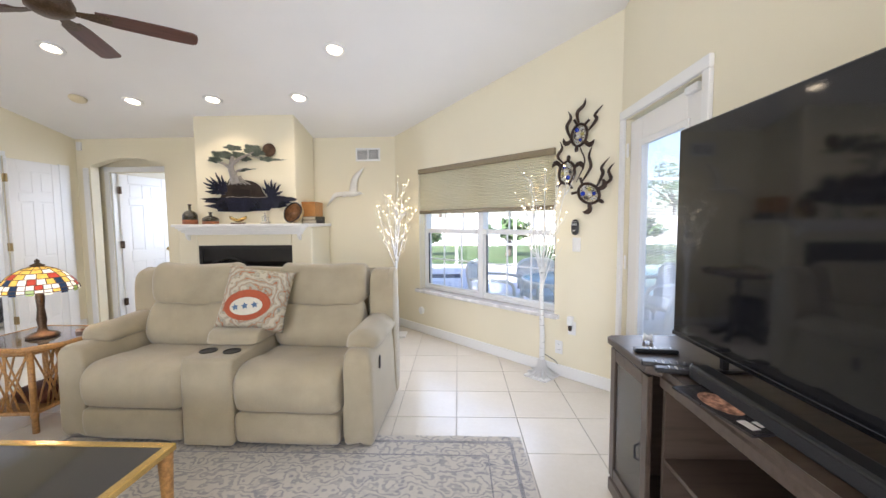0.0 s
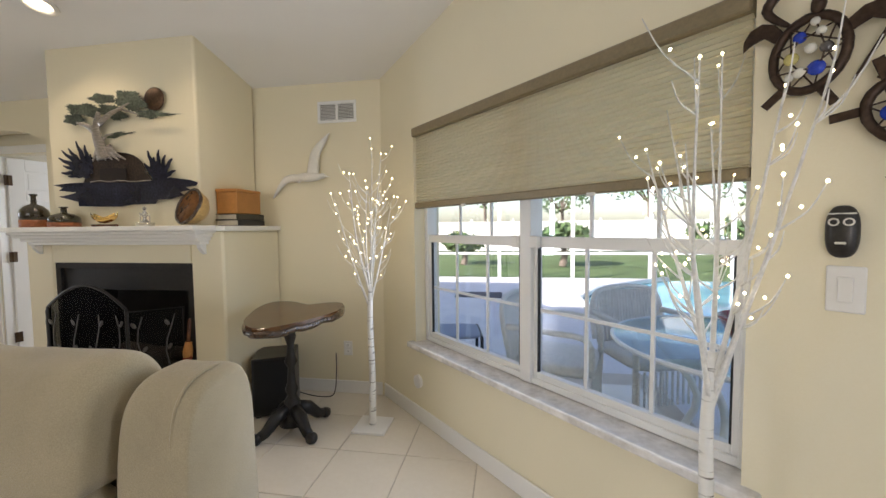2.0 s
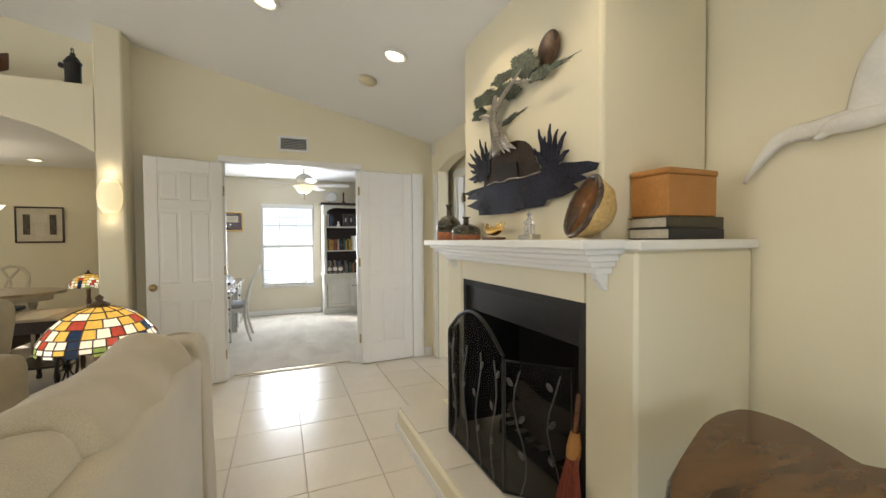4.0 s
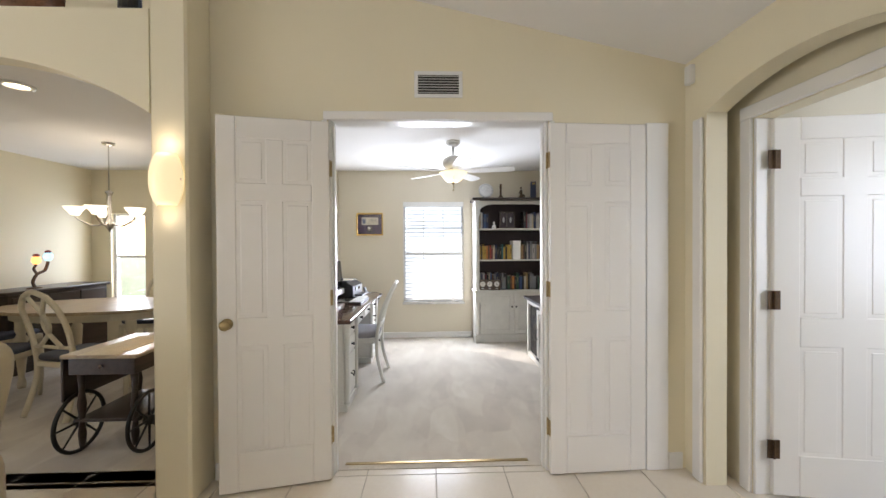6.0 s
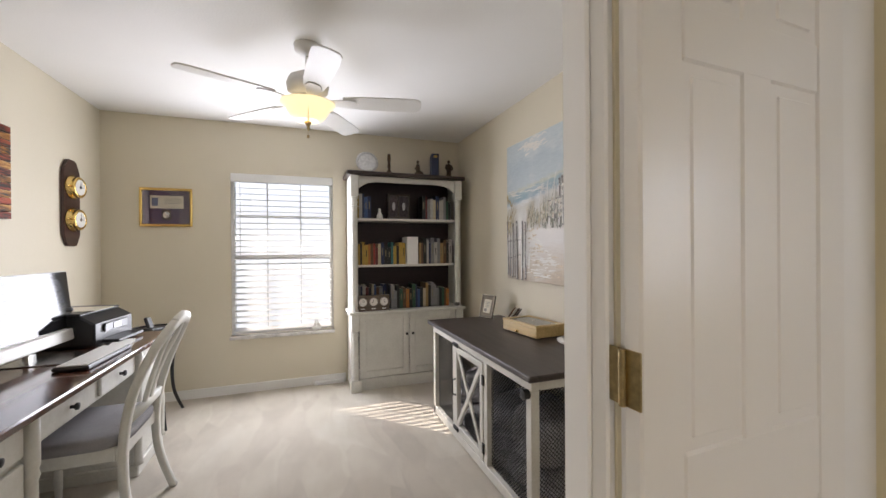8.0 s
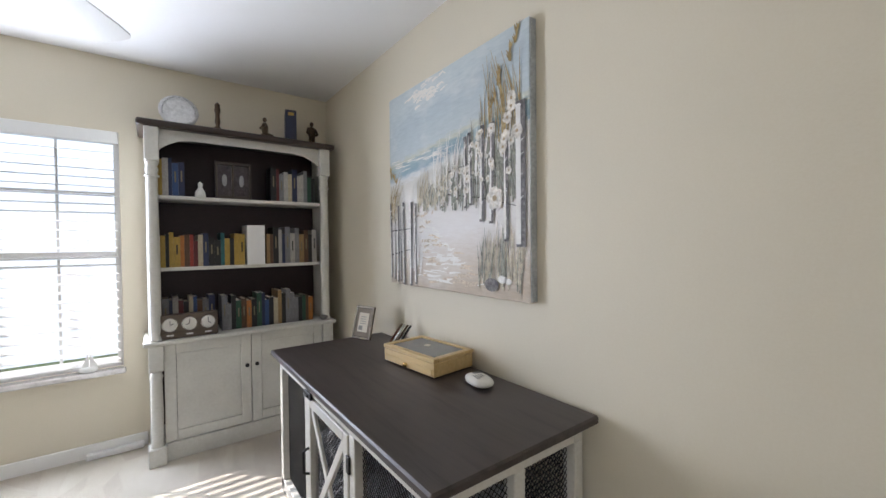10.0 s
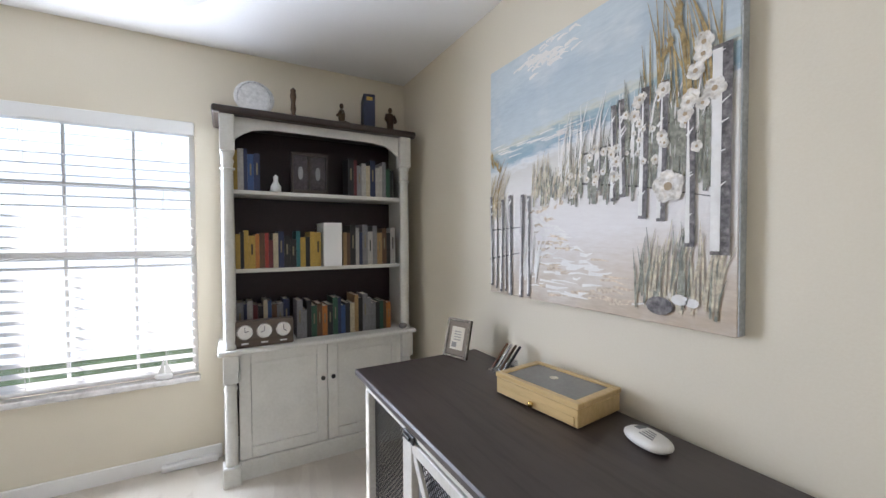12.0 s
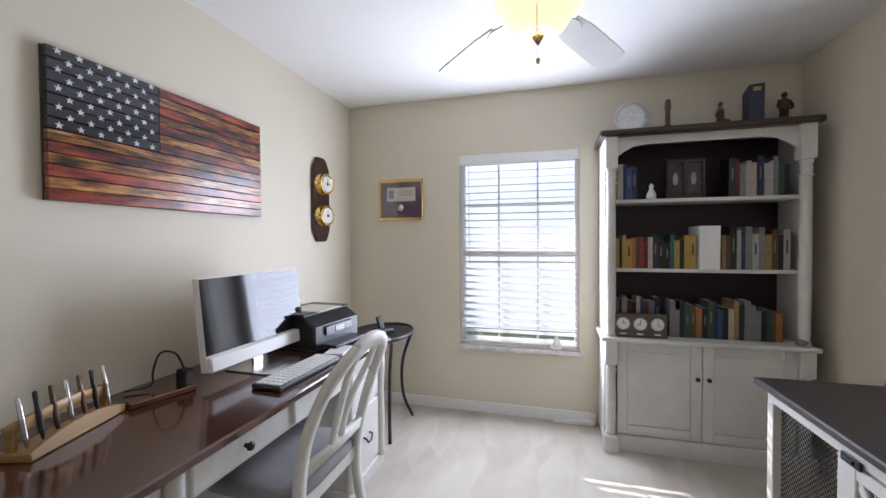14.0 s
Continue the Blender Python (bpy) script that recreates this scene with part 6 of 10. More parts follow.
def rattan_table():
    t = thing("rattan_side_table", AT((-3.02, 2.58, 0)), "honey rattan side table with a glass top and lattice sides", "side table")
    x, y, z = 0.30, 0.28, 0.57
    outline = [(-x, -y), (x * 0.55, -y), (x, -y * 0.45), (x, y * 0.45), (x * 0.55, y), (-x, y)]
    part("rim", tube([(p[0], p[1], z - 0.018) for p in outline], 0.018, 8, None, True), RATTAN, t, "", True)
    part("glass_top", flat_prism([(p[0] * 0.97, p[1] * 0.97) for p in outline], z - 0.014, z - 0.004), plain("dark_table_glass", (0.06, 0.05, 0.045), 0.05), t, "dark glass top")
    legs = [(-x, -y), (x * 0.62, -y * 0.85), (x * 0.62, y * 0.85), (-x, y)]
    for a in legs:
        part("leg", tube([(a[0], a[1], 0), (a[0], a[1], z - 0.02)], 0.018, 10), RATTAN, t, "", True)
        part("leg_binding", tube([(a[0], a[1], 0.10), (a[0], a[1], 0.14)], 0.021, 10), RATTAN, t, "", True)
    rnd = random.Random(2)
    for (ax, ay), (bx, by) in ((legs[0], legs[1]), (legs[1], legs[2]), (legs[2], legs[3])):
        lat = bmesh.new()
        for k in range(9):
            u, v = rnd.uniform(0, 0.7), rnd.uniform(0.3, 1)
            p, q = Vector((ax, ay, 0.14)).lerp(Vector((bx, by, 0.14)), u), Vector((ax, ay, z - 0.04)).lerp(Vector((bx, by, z - 0.04)), v)
            rod(tuple(p), tuple(q), 0.006, None, 6, lat)
            p.z, q.z = z - 0.04, 0.14
            rod(tuple(p), tuple(q), 0.006, None, 6, lat)
        part("lattice_side", lat, RATTAN, t, "crossed rattan lattice", True)
        part("rail", rod((ax, ay, 0.13), (bx, by, 0.13), 0.014, None, 8), RATTAN, t, "", True)
        part("rail", rod((ax, ay, z - 0.05), (bx, by, z - 0.05), 0.014, None, 8), RATTAN, t, "", True)
    part("shelf", box(-x, x * 0.6, -y * 0.85, y * 0.85, 0.12, 0.132, 0.002), RATTAN, t)
    solo("folded_throw", cushion(0, 0, 0.05, 0.30, 0.28, 0.10, 0.5, 20, 10, wob=0.12), plain("rust_throw", (0.13, 0.045, 0.025), 0.9, var=0.3, bump=0.4), AT((-3.0, 2.57, 0.133)), "rust-coloured folded throw on the table shelf", "throw", smooth=True)
    solo("wooden_coaster_stack", boxes([(-0.05, 0.05, -0.04, 0.04, 0, 0.012), (-0.048, 0.05, -0.038, 0.042, 0.013, 0.025)], 0.002), CHERRY, pose(-2.83, 2.72, 0.567, 0, 0, 20), "two dark wooden coasters on the side table", "coaster")


rattan_table()


def tiffany(at, scale, label, power):
    o = thing("stained_glass_lamp", AT(at), label, "table lamp", "stained glass table lamps")
    part("base", lathe([(0, 0), (0.085, 0), (0.09, 0.012), (0.07, 0.025), (0.03, 0.04), (0.022, 0.07), (0.028, 0.12), (0.020, 0.2), (0.026, 0.28), (0.016, 0.32), (0.012, 0.42), (0, 0.42)], 24), BRONZE, o, "turned dark bronze base", True)
    prof = [(0.035, 0.49), (0.085, 0.473), (0.125, 0.449), (0.16, 0.417), (0.188, 0.38), (0.205, 0.35), (0.210, 0.328)]
    cols = {"amber": (0.85, 0.50, 0.09), "cream": (0.90, 0.80, 0.58), "red": (0.48, 0.06, 0.03), "blue": (0.02, 0.045, 0.10), "green": (0.32, 0.40, 0.10)}
    mats = {}
    for k, c in cols.items():
        nm = k + "_art_glass"
        if nm in bpy.data.materials:
            mats[k] = bpy.data.materials[nm]
            continue
        m = plain(nm, c, 0.15, var=0.15, scale=25)
        b = m.node_tree.nodes["Principled BSDF"]
        b.inputs["Emission Color"].default_value = (*c, 1)
        b.inputs["Emission Strength"].default_value = {"amber": 0.28, "cream": 0.36, "red": 0.3, "blue": 0.15, "green": 0.25}[k]
        mats[k] = m
    rowcol = [["amber"], ["amber", "amber", "amber", "cream"], ["amber", "cream", "amber", "red"], ["amber", "cream", "red", "cream", "amber", "blue"], ["cream", "cream", "red", "cream", "cream", "blue"], ["cream", "green", "cream", "cream", "amber", "blue"]]
    sh = part("shade", lathe([(0.03, 0.495), (0.036, 0.489), (0.03, 0.486)], 16), BRONZE, o, "domed stained glass shade")
    lead = bmesh.new()
    for i, ((r0, z0), (r1, z1)) in enumerate(zip(prof, prof[1:])):
        n = (12, 12, 16, 24, 30, 30)[i]
        for k in range(n):
            a0, a1 = 6.283 * k / n, 6.283 * (k + 1) / n
            bm = bmesh.new()
            drop = -0.012 if i == 5 and k % 2 else 0.0
            g = 0.012
            q = [(r0, a0 + g, z0), (r0, a1 - g, z0), (r1, a1 - g, z1 + drop), (r1, a0 + g, z1 + drop)]
            vs = [bm.verts.new((r * math.cos(a), r * math.sin(a), z)) for r, a, z in q]
            vi = [bm.verts.new((v.co.x * 0.985, v.co.y * 0.985, v.co.z - 0.002)) for v in vs]
            bm.faces.new(vs)
            bm.faces.new(vi[::-1])
            for j in range(4):
                bm.faces.new((vs[j], vi[j], vi[(j + 1) % 4], vs[(j + 1) % 4]))
            part("glass_piece", bm, mats[rowcol[i][(k * 1) % len(rowcol[i])]], sh)
            rod((r0 * math.cos(a0), r0 * math.sin(a0), z0), (r1 * math.cos(a0), r1 * math.sin(a0), z1), 0.0028, None, 5, lead)
    for r, z in prof:
        tube([(r * math.cos(a), r * math.sin(a), z) for a in [6.283 * i / 32 for i in range(32)]], 0.0028, 5, lead, True)
    part("leading", lead, BRONZE, sh, "dark lead lines")
    part("finial", lathe([(0.036, 0.492), (0.04, 0.50), (0.012, 0.515), (0.016, 0.53), (0, 0.545)], 14), BRONZE, o, "", True)
    o.scale = (scale,) * 3
    bulb("lamp_bulb", (at[0], at[1], at[2] + 0.37 * scale), power, WARM, 0.04)


tiffany((-3.0, 2.575, 0.567), 1.0, "stained glass table lamp with a bronze base, lit", 2.2)


# ---- television wall ----
def tv_stand():
    s = thing("tv_stand", AT((0.62, 1.915, 0)), "dark brown wooden television stand with glass cabinet doors", "tv stand")
    d, l, h = 0.43, 1.62, 0.782
    part("top", flat_prism([(0.02, 0.0), (d, 0.0), (d, -l), (0.02, -l), (-0.0, -l + 0.02), (0.0, -l + 0.40), (0.05, -l + 0.43), (0.05, -0.43), (0.0, -0.40), (0.0, -0.02)], h - 0.035, h, bev=0.005), STAND_WOOD, s)
    for y0, y1, x in ((-0.035, -0.012, 0.035), (-0.42, -0.40, 0.07), (-l + 0.40, -l + 0.42, 0.07), (-l + 0.012, -l + 0.035, 0.035)):
        part("upright_panel", box(x, d, y0, y1, 0.095, h - 0.035, 0.002), STAND_WOOD, s)
    part("bottom_panel", box(0.035, d, -l + 0.012, -0.012, 0.07, 0.0948), STAND_WOOD, s)
    part("shelf", box(0.07, d - 0.015, -l + 0.42, -0.42, 0.40, 0.42, 0.002), STAND_WOOD, s)
    part("back_panel", box(d - 0.015, d, -l + 0.035, -0.035, 0.0952, h - 0.0352), STAND_WOOD, s)
    part("plinth", box(0.02, d, -l + 0.005, -0.005, 0, 0.07, 0.006), STAND_WOOD, s)
    for y0, y1 in ((-0.40, -0.035), (-l + 0.035, -l + 0.40)):
        dr = part("door", boxes([(0.012, 0.032, y0, y0 + 0.05, 0.10, 0.735), (0.012, 0.032, y1 - 0.05, y1, 0.10, 0.735), (0.0125, 0.0315, y0 + 0.05, y1 - 0.05, 0.10, 0.155), (0.0125, 0.0315, y0 + 0.05, y1 - 0.05, 0.68, 0.735)], 0.003), STAND_WOOD, s)
        part("glass_pane", box(0.019, 0.024, y0 + 0.05, y1 - 0.05, 0.155, 0.68), clear_glass("cabinet_glass_%d" % int(y0 * -10), (0.75, 0.75, 0.72), 0.05, 0.18), dr, "reflective cabinet glass")
        part("handle", tube([(0.0, y0 + 0.03, 0.38), (-0.018, y0 + 0.03, 0.39), (-0.018, y0 + 0.03, 0.44), (0.0, y0 + 0.03, 0.45)], 0.005, 8), BLACK_METAL, dr, "", True)
    part("bracket_trim", box(0.045, 0.062, -l + 0.42, -0.42, h - 0.075, h - 0.035, 0.003), STAND_WOOD, s)


tv_stand()


def television():
    t = thing("television", AT((0.84, 1.735, 0.783)), "large flat-screen television, switched off, on a stand", "television")
    w, h = 1.54, 0.875
    part("casing", box(0.004, 0.045, -w, 0.0, 0.06, 0.06 + h, 0.004), BLACK_PLASTIC, t)
    part("screen", box(0.0, 0.004, -w + 0.008, -0.008, 0.078, 0.06 + h - 0.007), SCREEN, t, "glossy dark screen")
    part("chin_bar", box(-0.004, 0.004, -w, 0.0, 0.06, 0.077, 0.002), plain("gunmetal_bar", (0.05, 0.05, 0.055), 0.25, 0.8), t, "gunmetal lower bezel")
    for y in (-0.30, -w + 0.30):
        part("stand_leg", boxes([(-0.09, 0.12, y - 0.012, y + 0.012, 0.0, 0.012), (0.012, 0.034, y - 0.012, y + 0.012, 0.012, 0.07)], 0.003), BLACK_METAL, t)


television()


def soundbar():
    o = thing("soundbar", AT((0.742, 0.95, 0.783)), "long black soundbar in front of the television", "soundbar")
    part("body", box(-0.035, 0.035, -0.44, 0.44, 0.0, 0.052, 0.012, 2), BLACK_PLASTIC, o)
    part("grille_cloth", box(-0.037, -0.03, -0.42, 0.42, 0.008, 0.044, 0.003), plain("dark_grille", (0.02, 0.02, 0.022), 0.9, bump=0.4, bscale=400), o)


soundbar()


def remote(at, ang, l, label):
    o = thing("remote_control", pose(*at, 0, 0, ang), label, "remote control", "remote controls on the stand")
    part("body", box(-0.021, 0.021, -l / 2, l / 2, 0, 0.018, 0.006, 2), BLACK_PLASTIC, o)
    for i in range(6):
        for j in (-1, 0, 1):
            part("button", lathe([(0.0035, 0.018), (0.0035, 0.0205), (0, 0.021)], 8, (j * 0.011, -l * 0.36 + i * l * 0.12, 0)), WHITE_PLASTIC if (i == 4) else STEEL, o)


remote((0.73, 1.66, 0.783), 82, 0.17, "slim black remote control on the stand")
remote((0.70, 1.49, 0.783), 70, 0.20, "black remote control with pale buttons on the stand")
remote((0.715, 1.43, 0.783), 76, 0.19, "black remote control lying on the stand")


def trinket():
    o = thing("cable_spool", pose(0.765, 1.80, 0.803, 90, 0, 60), "small white reel on the stand", "spool")
    part("reel", lathe([(0, -0.02), (0.02, -0.02), (0.02, -0.012), (0.012, -0.008), (0.012, 0.008), (0.02, 0.012), (0.02, 0.02), (0, 0.02)], 18), WHITE_PLASTIC, o, "", True)


trinket()


def magazine():
    o = thing("magazine", pose(0.685, 1.16, 0.783, 0, 0, 8), "glossy magazine with a food photograph on the stand", "magazine")
    part("cover", box(-0.06, 0.06, -0.15, 0.15, 0, 0.008, 0.001), plain("magazine_black", (0.03, 0.025, 0.025), 0.25, var=0.3), o)
    part("photo", flat_prism([(0.0 + 0.045 * math.cos(a), 0.02 + 0.075 * math.sin(a)) for a in [6.283 * i / 20 for i in range(20)]], 0.008, 0.0086), plain("food_photo", (0.42, 0.22, 0.14), 0.25, var=0.6, scale=30), o, "round food photograph")
    part("title_bars", boxes([(-0.04, -0.015, -0.13, -0.08, 0.008, 0.0086), (-0.005, 0.02, -0.12, -0.09, 0.008, 0.0086)]), plain("pale_print", (0.7, 0.68, 0.64), 0.3), o, "pale unreadable print")


magazine()


# ---- sconce and ledge ornaments ----
def sconce():
    o = thing("wall_sconce", AT((-4.82, 2.045, 1.71)), "oval frosted glass wall sconce, lit", "wall lamp")
    m = glow("sconce_glass", (1.0, 0.80, 0.42), 0.30, (0.8, 0.72, 0.5))
    bm = bmesh.new()
    n, k = 12, 14
    rows = []
    for i in range(n + 1):
        z = -0.135 + 0.27 * i / n
        hw = 0.085 * math.sqrt(max(0.0, 1 - (z / 0.165) ** 2))
        rows.append([bm.verts.new((0.012 + 0.075 * math.cos(math.pi * (j / k - 0.5)) * (hw / 0.085), hw * math.sin(math.pi * (j / k - 0.5)), z)) for j in range(k + 1)])
    for p, q in zip(rows, rows[1:]):
        for j in range(k):
            bm.faces.new((p[j], p[j + 1], q[j + 1], q[j]))
    g = part("glass_shade", bm, m, o, "glowing frosted glass", True)
    g.modifiers.new("thick", "SOLIDIFY").thickness = 0.004
    part("back_plate", box(0, 0.01, -0.05, 0.05, -0.08, 0.08, 0.002), WHITE_METAL, o)
    part("clip", lathe([(0, 0), (0.006, 0), (0.006, 0.012), (0, 0.014)], 10, (0.03, 0.082, 0.0), turn=Matrix.Rotation(radians(90), 4, "X")), STEEL, o)
    bulb("sconce_bulb_up", (-4.755, 2.045, 1.90), 0.17, WARM, 0.03)
    bulb("sconce_bulb_down", (-4.755, 2.045, 1.52), 0.10, WARM, 0.03)


sconce()


def lantern():
    o = thing("iron_lantern", AT((-4.90, 1.80, 2.598)), "black iron lantern on the shelf above the arch", "lantern")
    part("body", lathe([(0, 0), (0.062, 0), (0.062, 0.015), (0.052, 0.03), (0.052, 0.17), (0.06, 0.18), (0.035, 0.225), (0.018, 0.24), (0.018, 0.26), (0, 0.265)], 14), BLACK_METAL, o)
    part("ring", tube([(0.022 * math.cos(a), 0, 0.28 + 0.022 * math.sin(a)) for a in [6.283 * i / 14 for i in range(14)]], 0.004, 5, None, True), BLACK_METAL, o)
    part("spout_chimney", rod((0, -0.05, 0.15), (0, -0.085, 0.16), 0.02, None, 10), BLACK_METAL, o)


lantern()


def boat_model():
    o = thing("wooden_boat_model", AT((-5.0, 0.95, 2.598)), "dark wooden boat model on the shelf above the arch", "model boat")
    b = bmesh.new()
    rows = []
    for i in range(11):
        t = -1 + i / 5
        w, z = 0.10 * (1 - 0.95 * t * t) + 0.003, 0.10 * t * t
        rows.append([b.verts.new((w * math.cos(a), 0.42 * t, 0.13 + z + (0.13 + 0.0 * z) * math.sin(a))) for a in [math.pi + math.pi * k / 8 for k in range(9)]])
    for p, q in zip(rows, rows[1:]):
        for k in range(8):
            b.faces.new((p[k], p[k + 1], q[k + 1], q[k]))
    h = part("hull", b, CHERRY, o, "", True)
    h.modifiers.new("thick", "SOLIDIFY").thickness = 0.006


boat_model()

# ---- office: window blind ----
def office_blind():
    o = thing("slatted_blind", AT((-8.505, 0, 0)), "white slatted window blind lowered in the office window", "window blind")
    a, b = 3.018, 3.897
    part("valance", box(-0.05, 0.012, a - 0.006, b + 0.006, 1.93, 2.005, 0.004), WHITE_LACQUER, o, "white valance")
    me = mesh_of(box(-0.025, 0.025, a + 0.008, b - 0.008, -0.0014, 0.0014), "slat", SLAT)
    n = 25
    for i in range(n):
        s = new("slat", me)
        s.parent = o
        s.matrix_local = AT((-0.026, 0, 0.582 + (1.93 - 0.582) * i / n)) @ Matrix.Rotation(radians(13 + 1.5 * math.sin(i * 2.1)), 4, "Y")
    part("bottom_rail", box(-0.045, 0.003, a + 0.006, b - 0.006, 0.545, 0.562, 0.003), WHITE_LACQUER, o)
    for y in (a + 0.15, b - 0.15):
        part("ladder_cord", boxes([(-0.001, 0.001, y - 0.001, y + 0.001, 0.56, 1.93), (-0.046, -0.044, y - 0.001, y + 0.001, 0.56, 1.93)]), WHITE_PLASTIC, o)
    part("tilt_wand", rod((0.008, a + 0.07, 1.93), (0.010, a + 0.07, 1.15), 0.004, None, 6), WHITE_PLASTIC, o)


office_blind()


def sailboat():
    o = thing("sailboat_ornament", pose(-8.475, 3.74, 0.529, 0, 0, 80), "small white sailboat ornament on the window sill", "ornament")
    part("hull", cushion(0, 0, 0.018, 0.09, 0.028, 0.036, 0.8, 14, 8), WHITE_LACQUER, o, "", True)
    part("sail", prism([(-0.03, 0.035), (0.002, 0.035), (0.002, 0.125)], 0.004, AT((0, -0.002, 0))), WHITE_LACQUER, o)
    part("sail", prism([(0.008, 0.035), (0.045, 0.035), (0.008, 0.115)], 0.004, AT((0, -0.002, 0))), WHITE_LACQUER, o)


sailboat()


# ---- bookcase ----
MAROON = plain("maroon_back_panel", (0.020, 0.007, 0.011), 0.5, var=0.2)


def bookcase():
    o = thing("bookcase", pose(-8.497, 4.58, 0, 0, 0, 90), "distressed white bookcase hutch with turned columns and dark top", "bookcase")
    W, D = 0.545, -0.33
    part("carcass_side", box(-W, -W + 0.022, D + 0.03, -0.004, 0.02, 1.985), DISTRESSED, o)
    part("carcass_side", box(W - 0.022, W, D + 0.03, -0.004, 0.02, 1.985), DISTRESSED, o)
    part("back_panel", box(-W + 0.022, W - 0.022, -0.02, -0.005, 0.10, 1.985), MAROON, o, "dark maroon back panel")
    part("counter", box(-W - 0.025, W + 0.025, D - 0.055, -0.004, 0.705, 0.73, 0.006), DISTRESSED, o)
    for z in (1.135, 1.575):
        part("shelf", box(-W + 0.022, W - 0.022, D + 0.055, -0.02, z, z + 0.022, 0.003), DISTRESSED, o)
    part("plinth", boxes([(-W + 0.05, W - 0.05, D - 0.015, -0.004, 0.0, 0.11)], 0.006), DISTRESSED, o)
    part("arch_apron", prism([(-W + 0.07, 1.985), (-W + 0.07, 1.86)] + [(x, z) for x, z in [(-0.46, 1.875), (-0.43, 1.90), (-0.38, 1.925), (-0.30, 1.935), (0.30, 1.935), (0.38, 1.925), (0.43, 1.90), (0.46, 1.875)]] + [(W - 0.07, 1.86), (W - 0.07, 1.985)], 0.02, AT((0, D + 0.01, 0)), 0.002), DISTRESSED, o)
    part("crown", box(-W - 0.035, W + 0.035, D - 0.045, -0.004, 1.985, 2.025, 0.012, 2), ESPRESSO, o, "dark stained crown top")
    for sx in (-1, 1):
        x = sx * (W - 0.035)
        c = part("column", lathe([(0.034, 0.73), (0.034, 0.745), (0.027, 0.76), (0.03, 0.79), (0.031, 1.2), (0.027, 1.72), (0.032, 1.74), (0.026, 1.76), (0.034, 1.78), (0.034, 1.79)], 18, (x, D + 0.005, 0)), DISTRESSED, o, "turned column", True)
        part("capital_block", box(x - 0.036, x + 0.036, D - 0.03, D + 0.05, 1.79, 1.985, 0.004), DISTRESSED, c)
        c = part("lower_column", lathe([(0.034, 0.11), (0.03, 0.13), (0.031, 0.3), (0.027, 0.50), (0.033, 0.52), (0.026, 0.54), (0.034, 0.555)], 18, (x, D - 0.012, 0)), DISTRESSED, o, "turned lower column", True)
        part("foot_block", box(x - 0.045, x + 0.045, D - 0.055, D + 0.05, 0.0, 0.11, 0.006), DISTRESSED, c)
        part("upper_block", box(x - 0.037, x + 0.037, D - 0.045, D + 0.03, 0.555, 0.705, 0.004), DISTRESSED, c)
        part("capital_ring", tube([(x + 0.033 * math.cos(a), D + 0.005 + 0.033 * math.sin(a), 1.70) for a in [6.283 * i / 16 for i in range(16)]], 0.005, 6, None, True), DISTRESSED, o, "", True)
    for x0, x1, kx in ((-W + 0.072, -0.002, -0.03), (0.002, W - 0.072, 0.03)):
        d = part("door", boxes([(x0, x0 + 0.06, D - 0.012, D + 0.008, 0.115, 0.70), (x1 - 0.06, x1, D - 0.012, D + 0.008, 0.115, 0.70), (x0 + 0.06, x1 - 0.06, D - 0.0118, D + 0.008, 0.115, 0.175), (x0 + 0.06, x1 - 0.06, D - 0.0118, D + 0.008, 0.64, 0.70)], 0.003), DISTRESSED, o)
        part("door_panel", box(x0 + 0.062, x1 - 0.062, D - 0.004, D + 0.004, 0.177, 0.638), DISTRESSED, d)
        part("knob", lathe([(0, 0), (0.007, 0), (0.006, 0.012), (0.013, 0.018), (0.012, 0.026), (0, 0.029)], 14, (kx, D - 0.012, 0.50), turn=Matrix.Rotation(radians(90), 4, "X")), BLACK_METAL, d, "black round knob", True)


bookcase()
PAPER = plain("page_paper", (0.66, 0.61, 0.50), 0.8, var=0.06)
BOOKMATS = {}


def cloth(c):
    key = "book_cloth_%d_%d_%d" % tuple(int(v * 255) for v in c)
    if key not in BOOKMATS:
        BOOKMATS[key] = plain(key, c, 0.42, var=0.12, scale=20, bump=0.05)
    return BOOKMATS[key]


COLS = {"navy": (0.02, 0.03, 0.09), "black": (0.015, 0.015, 0.017), "blue": (0.04, 0.09, 0.24), "white": (0.50, 0.48, 0.44), "grey": (0.25, 0.25, 0.26), "maroon": (0.13, 0.02, 0.025), "tan": (0.38, 0.24, 0.10), "gold": (0.50, 0.33, 0.06),
        "green": (0.03, 0.10, 0.06), "red": (0.35, 0.04, 0.03), "teal": (0.03, 0.16, 0.17), "cream": (0.58, 0.50, 0.34), "orange": (0.50, 0.18, 0.04), "brown": (0.12, 0.06, 0.03)}


def book(y, z, t, h, d, col, lean=0.0, front=-8.225):
    c = shade(COLS[col], 0.75)
    o = thing("book", pose(front, y, z, lean, 0, 90), "%s hardback book standing on the bookcase shelf" % col, "book", "books on the bookcase")
    part("cover", boxes([(0, 0.0025, 0, d, 0, h), (t - 0.0025, t, 0, d, 0, h), (0.0025, t - 0.0025, -0.0005, 0.003, 0, h)]), cloth(c), o)
    part("page_block", box(0.0026, t - 0.0026, 0.003, d - 0.004, 0.004, h - 0.004), PAPER, o)
    ink = cloth((0.20, 0.17, 0.10) if sum(c) < 0.6 else COLS["black"])
    if t > 0.030:
        part("spine_title", boxes([(t * 0.38, t * 0.62, -0.0014, -0.0006, h * 0.42, h * 0.74)]), ink, o, "spine lettering bar")
    return t


